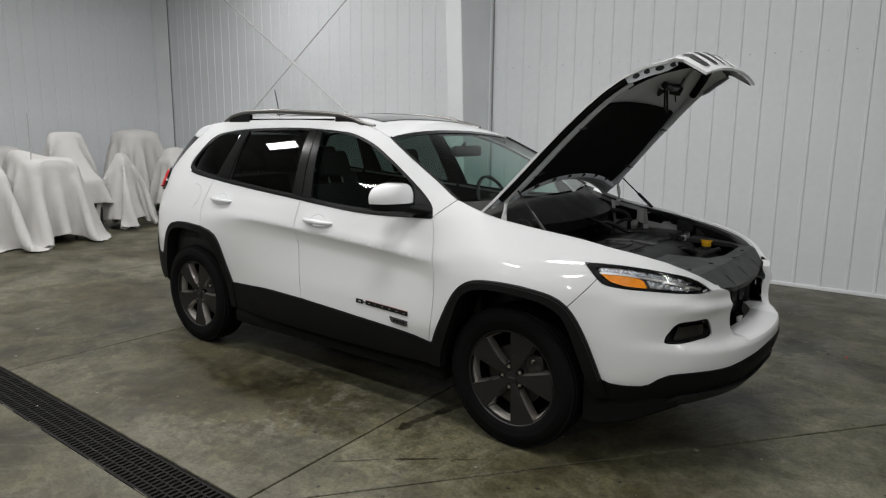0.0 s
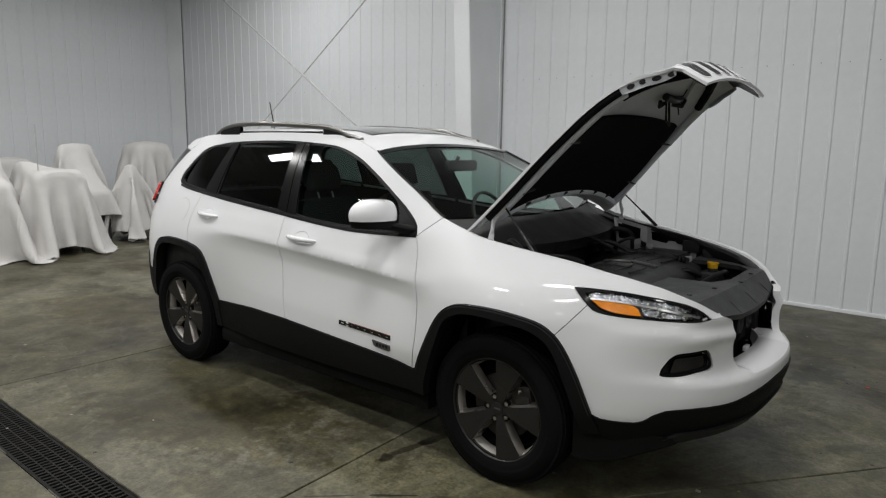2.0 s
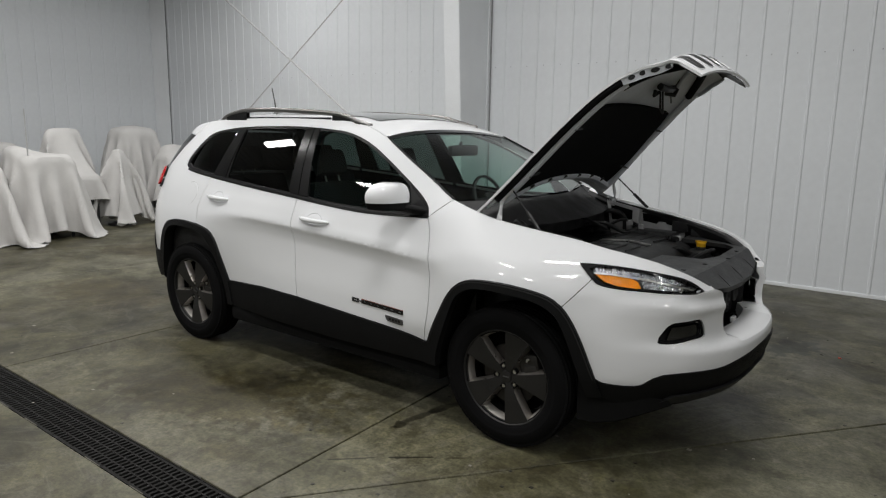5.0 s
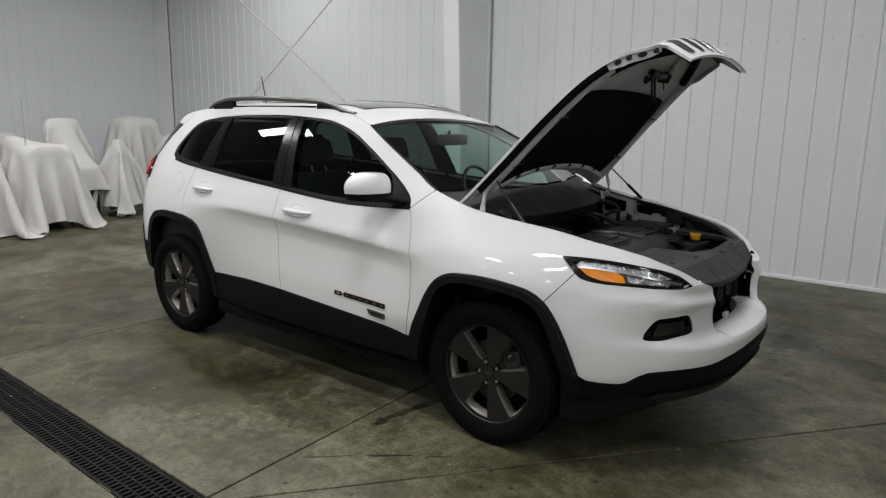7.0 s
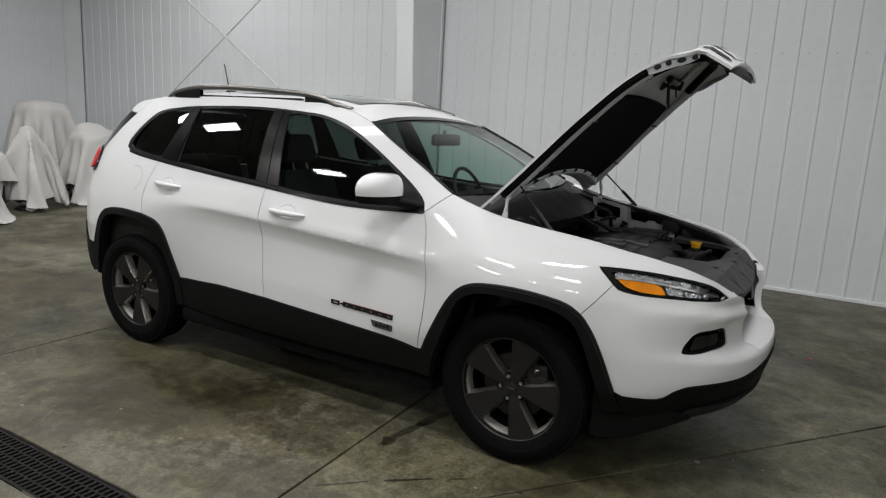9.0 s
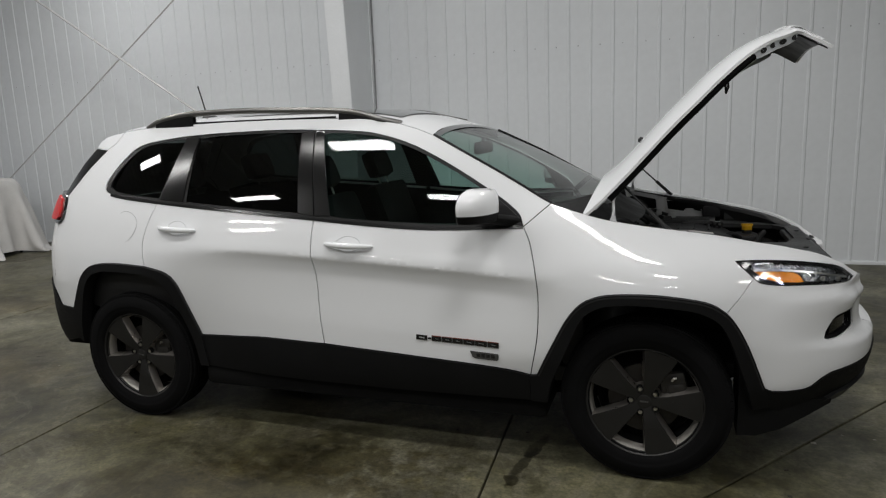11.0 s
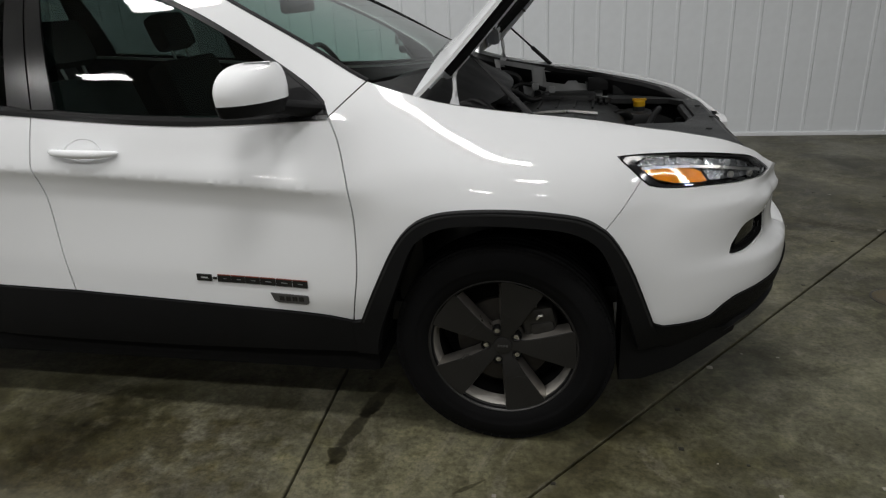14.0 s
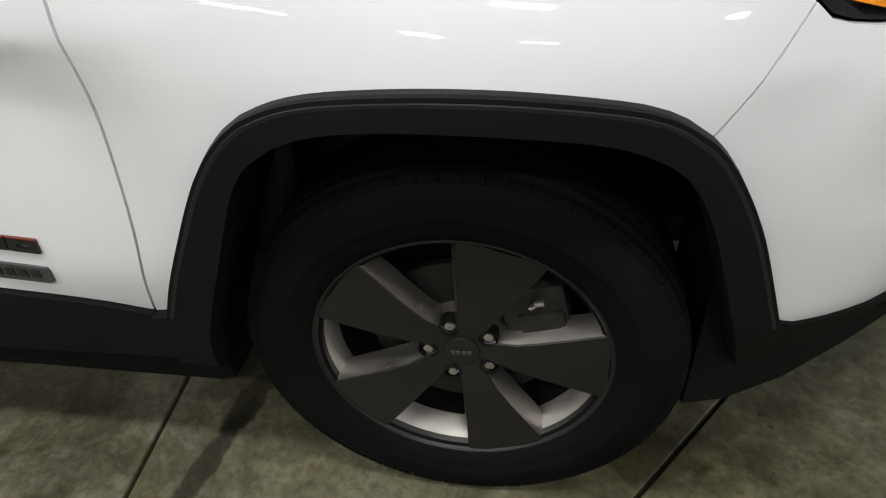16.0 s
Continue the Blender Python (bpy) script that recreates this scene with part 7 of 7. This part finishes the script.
# cable and conduit on the column, socket on the wall
cx = -2.33
conduit = thing("wall_cable", "thin white cable clipped down the wall beside the column", "cable", (cx, 3.50, 0), kind="structure")
zt = [(0.0, 1.2), (0.004, 1.7), (-0.004, 2.2), (0.006, 2.7), (0.0, 3.4), (0.0, 4.9)]
finish("cable", tube([Vector((dx, 0.0, z)) for dx, z in bend(zt, 0.08)], 0.0055, 8), COLUMN, conduit)
finish("loose_end", tube(bend([(0.006, 0, 2.75), (0.02, -0.01, 2.60), (0.05, -0.02, 2.38)], 0.03), 0.004, 6), COLUMN, conduit)
for z in (1.88, 2.95):
    finish("cable_clip", box((-0.02, -0.012, z), (0.02, 0.012, z + 0.03), 0.003), COLUMN, conduit)
sock = thing("wall_socket", "grey steel socket box with conduit on the wall", "socket", (4.30, WALL_Y - 0.01, 0.90))
part("socket_box", box((-0.045, -0.055, -0.06), (0.045, 0.0, 0.06), 0.006), STEEL, sock)
part("socket_lid", box((-0.05, -0.066, 0.002), (0.05, -0.056, 0.05), 0.004), STEEL, sock)
part("socket_lid", box((-0.05, -0.066, -0.05), (0.05, -0.056, -0.002), 0.004), STEEL, sock)
part("conduit", tube([(0.045, -0.02, 0.0), (6.4, -0.02, -0.012)], 0.0095, 10), ROD, sock)

# screws in a row across the liner
bm0 = lathe([(0.0, 0.0065), (-0.003, 0.006), (-0.0045, 0.003), (-0.005, 0.0005)], 10)
me_screw = None
for k in range(99):
    x = 0.2385 * k + 0.12
    if me_screw is None:
        o = finish("screw", bm0, mat("grey_screw_head", (0.42, 0.43, 0.45), 0.5, metal=0.2), north)
        me_screw = o.data
    else:
        o = bpy.data.objects.new("screw", me_screw)
        scene.collection.objects.link(o)
        o.parent = north
    o.location = (x, -0.004, 2.365)

# ceiling lamps
def fixture(x, y):
    ob = thing("high_bay_lamp", "white high bay ceiling lamp with a flat bright lens, in part added fill", "ceiling lamp", (x, y, CEILING), group="ceiling lamps")
    part("housing", box((-0.62, -0.25, -0.45), (0.62, 0.25, -0.36), 0.02), COLUMN, ob)
    for px_ in (-0.5, 0.5):
        part("hanger", tube([(px_, 0, -0.37), (px_, 0, 0.0)], 0.006, 8), STEEL, ob)
    return ob


# housings, also over the added fill lamps at x = 8.7
for lx, ly, share in LAMPS_AND_FILL:
    fixture(lx, ly)


# things under dust sheets
def fall(size, bodies, seed, turn=0.0, shift=(0.0, 0.0), step=0.042, rounds=170):
    """Where a square sheet comes to rest over hidden forms. bodies: ("box", cx, cy, z0, z1, hx, hy, turn, round) or ("cone", cx, cy, z1, r0, r1)."""
    r = np.random.RandomState(seed)
    n = int(size / step) + 1
    g = (np.arange(n) - (n - 1) / 2) * step
    gx, gy = np.meshgrid(g, g, indexing="ij")
    ct, st_ = math.cos(turn), math.sin(turn)
    tops = [b[4] if b[0] == "box" else b[3] for b in bodies]
    high = max(tops)
    crown = bodies[tops.index(high)]
    x = np.stack([gx * ct - gy * st_ + shift[0], gx * st_ + gy * ct + shift[1], np.full_like(gx, high + 0.004) + r.uniform(0, 0.012, gx.shape)], -1)

    def frame_of(b, pts):
        c, s_ = math.cos(b[7]), math.sin(b[7])
        dx, dy = pts[..., 0] - b[1], pts[..., 1] - b[2]
        return dx * c + dy * s_, dy * c - dx * s_, c, s_

    if crown[0] == "box":
        a, b, *_ = frame_of(crown, x)
        held = (np.abs(a) < max(crown[5] - 0.05, 0.03)) & (np.abs(b) < max(crown[6] - 0.05, 0.03))
    else:
        held = np.hypot(x[..., 0] - crown[1], x[..., 1] - crown[2]) < crown[5] + 0.01
    if crown[0] == "box":
        dome = np.clip((np.abs(a) / crown[5]) ** 2, 0, 1) + np.clip((np.abs(b) / crown[6]) ** 2, 0, 1)
        x[..., 2] = np.where(held, x[..., 2] + 0.02 - crown[8] * 0.55 * dome, x[..., 2])
    fixed = x.copy()
    old = x.copy()
    links = []
    for axis in (0, 1):
        for k in (0, 1):
            a = [slice(None), slice(None)]
            b = [slice(None), slice(None)]
            m = (n - k) // 2
            a[axis], b[axis] = slice(k, k + 2 * m, 2), slice(k + 1, k + 2 * m, 2)
            links.append((tuple(a), tuple(b), step, 0.5))
    for k in (0, 1):
        m = (n - k) // 2
        a, b = slice(k, k + 2 * m, 2), slice(k + 1, k + 2 * m, 2)
        links.append(((a, slice(0, n - 1)), (b, slice(1, n)), step * 2**0.5, 0.25))
        links.append(((a, slice(1, n)), (b, slice(0, n - 1)), step * 2**0.5, 0.25))
    for axis in (0, 1):
        a = [slice(None), slice(None)]
        b = [slice(None), slice(None)]
        a[axis], b[axis] = slice(0, n - 3), slice(3, n)
        links.append((tuple(a), tuple(b), step * 3, 0.03))
    for it in range(rounds):
        v = np.clip((x - old) * 0.96, -0.02, 0.02)
        old = x.copy()
        x = x + v
        x[..., 2] -= 0.0018
        for sweep in range(6):
            for a, b, rest, k in links:
                d = x[b] - x[a]
                length = np.sqrt((d * d).sum(-1, keepdims=True)) + 1e-9
                d *= k * (length - rest) / length
                x[a] += d
                x[b] -= d
            x[held] = fixed[held]
            if sweep % 3 != 2:
                continue
            for b in bodies:
                if b[0] == "box":
                    qx, qy, c, s_ = frame_of(b, x)
                    q = np.stack([qx, qy, x[..., 2] - (b[3] + b[4]) / 2], -1)
                    half = np.array((b[5], b[6], (b[4] - b[3]) / 2)) - b[8]
                    w = np.abs(q) - half
                    # near the top a point is lifted, elsewhere it leaves by the nearest side
                    lift = (w[..., 0] < 0) & (w[..., 1] < 0) & (x[..., 2] > b[4] - 0.16 - b[8]) & (b[8] < 0.1) & (x[..., 2] < b[4])
                    side = np.maximum(w, 0)
                    far = np.sqrt((side**2).sum(-1)) + np.minimum(w.max(-1), 0) - b[8]
                    hit = (far < 0.0) & ~lift
                    inner = w.copy()
                    inner[..., 2] = -9
                    nrm = np.where((w.max(-1) > 0)[..., None], side, (inner >= inner.max(-1, keepdims=True)) * 1.0) * np.sign(q)
                    nrm /= np.sqrt((nrm**2).sum(-1, keepdims=True)) + 1e-9
                    push = nrm * (-far * hit)[..., None]
                    x[..., 0] += push[..., 0] * c - push[..., 1] * s_
                    x[..., 1] += push[..., 0] * s_ + push[..., 1] * c
                    x[..., 2] = np.where(lift, b[4], x[..., 2] + push[..., 2])
                    hit = hit | lift
                else:
                    dx, dy = x[..., 0] - b[1], x[..., 1] - b[2]
                    rr = np.sqrt(dx * dx + dy * dy) + 1e-6
                    need = b[4] + (b[5] - b[4]) * np.clip(x[..., 2] / b[3], 0, 1)
                    hit = (rr < need) & (x[..., 2] < b[3])
                    k = np.where(hit, need / rr, 1.0)
                    x[..., 0], x[..., 1] = b[1] + dx * k, b[2] + dy * k
                # cloth grips what it lies on
                grip = hit & (x[..., 2] > 0.05)
                x[grip] = x[grip] * 0.8 + old[grip] * 0.2
                old[grip] = old[grip] * 0.5 + x[grip] * 0.5
            low = x[..., 2] < 0.012
            x[..., 2] = np.where(low, 0.012, x[..., 2])
            old[low] = old[low] * 0.3 + x[low] * 0.7
    return x


def drape(*a, **k):
    x = fall(*a, **k)
    n = len(x)
    bm = bmesh.new()
    vs = [[bm.verts.new(x[i, j]) for j in range(n)] for i in range(n)]
    h = (n - 1) / 2
    for i in range(n - 1):
        for j in range(n - 1):
            if math.hypot(i + 0.5 - h, j + 0.5 - h) < 1.16 * h:
                bm.faces.new((vs[i][j], vs[i + 1][j], vs[i + 1][j + 1], vs[i][j + 1]))
    bmesh.ops.delete(bm, geom=[v for v in bm.verts if not v.link_faces], context="VERTS")
    for _ in range(2):
        bmesh.ops.smooth_vert(bm, verts=bm.verts, factor=0.4, use_axis_x=True, use_axis_y=True, use_axis_z=True)
    return bm


def sheeted(name, label, size, bodies, seed, turn=0.0, shift=(0.0, 0.0)):
    """A dust sheet over a dark frame that shows below the hem."""
    cx, cy = bodies[0][1], bodies[0][2]
    ob = thing(name, label, "covered furniture", (cx, cy, 0), group="sheeted things by the wall")
    local = [(b[0], b[1] - cx, b[2] - cy) + tuple(b[3:]) for b in bodies]
    part("dust_sheet", drape(size, local, seed, turn, shift), SHEET, ob, "white wrinkled dust sheet")
    for b in local:
        if b[0] == "box":
            _, bx, by, z0, z1, hx, hy, bt, rd = b
            m = Matrix.Translation((bx, by, 0)) @ Matrix.Rotation(bt, 4, "Z")
            part("hidden_body", box((-hx * 0.7, -hy * 0.7, max(z0, 0.2)), (hx * 0.7, hy * 0.7, z1 - 0.2), 0.02, m), BAYBLACK, ob)
            for sx in (-0.7, 0.7):
                for sy in (-0.7, 0.7):
                    part("frame_leg", tube([m @ Vector((hx * sx, hy * sy, 0)), m @ Vector((hx * sx, hy * sy, 0.35))], 0.02, 8), BAYBLACK, ob)
        else:
            _, bx, by, z1, r0, r1 = b
            part("stand_post", tube([(bx, by, 0), (bx, by, z1 - 0.03)], 0.02, 8), BAYBLACK, ob)
            part("stand_foot", lathe([(0.0, r0 * 0.7), (0.03, r0 * 0.66), (0.05, 0.03)], 24, "z"), BAYBLACK, ob)
    return ob


LBL = "white dust sheet draped over a "
sheeted("sheeted_machine", LBL + "boxy machine near the wall", 2.3, [("box", -6.85, 0.36, 0.0, 1.14, 0.30, 0.36, 0.15, 0.06), ("box", -6.95, 0.10, 0.0, 1.22, 0.20, 0.12, 0.1, 0.05)], 3, 0.2)
sheeted("sheeted_chair", LBL + "chair beside a boxy machine", 2.5, [("box", -6.75, -0.52, 0.0, 1.02, 0.30, 0.34, -0.1, 0.06), ("box", -6.98, -0.46, 0.5, 1.34, 0.10, 0.28, -0.1, 0.05)], 5, 0.1)
sheeted("sheeted_chair", LBL + "tall chair", 2.5, [("box", -7.1, -1.35, 0.0, 1.0, 0.30, 0.32, 0.2, 0.06), ("box", -7.32, -1.30, 0.5, 1.40, 0.10, 0.28, 0.2, 0.05)], 6, 0.3)
sheeted("sheeted_board", LBL + "tall leaning board", 2.25, [("box", -7.75, 1.06, 0.5, 1.46, 0.07, 0.31, 0.25, 0.03), ("box", -7.52, 1.12, 0.0, 0.80, 0.26, 0.26, 0.25, 0.06)], 8, 0.25)
sheeted("sheeted_stand", LBL + "narrow stand, flared to the floor", 1.9, [("cone", -7.35, 1.68, 1.16, 0.31, 0.085)], 9, 0.5)
sheeted("sheeted_cabinet", LBL + "round-topped cabinet against the wall", 2.5, [("box", -8.5, 2.55, 0.25, 1.50, 0.28, 0.38, 0.2, 0.16)], 12, 0.3)
sheeted("sheeted_cart", LBL + "low cart in the corner", 2.3, [("box", -7.55, 2.95, 0.0, 1.06, 0.26, 0.46, 0.05, 0.05), ("box", -7.68, 2.80, 0.5, 1.20, 0.14, 0.22, 0.05, 0.08)], 15, 0.1)
sheeted("sheeted_rack", LBL + "low rack under the wall", 2.6, [("box", -8.75, 0.2, 0.0, 1.24, 0.28, 0.55, 0.0, 0.06)], 18, 0.1)
pole = thing("thin_pole", "thin grey upright pole among sheeted things", "pole", (-6.62, 0.13, 0))
part("pole_rod", tube([(0, 0, 0), (0, 0, 1.73)], 0.008, 8), ROD, pole)
part("pole_foot", lathe([(0.0, 0.09), (0.012, 0.085), (0.02, 0.012)], 20, "z"), BAYBLACK, pole)
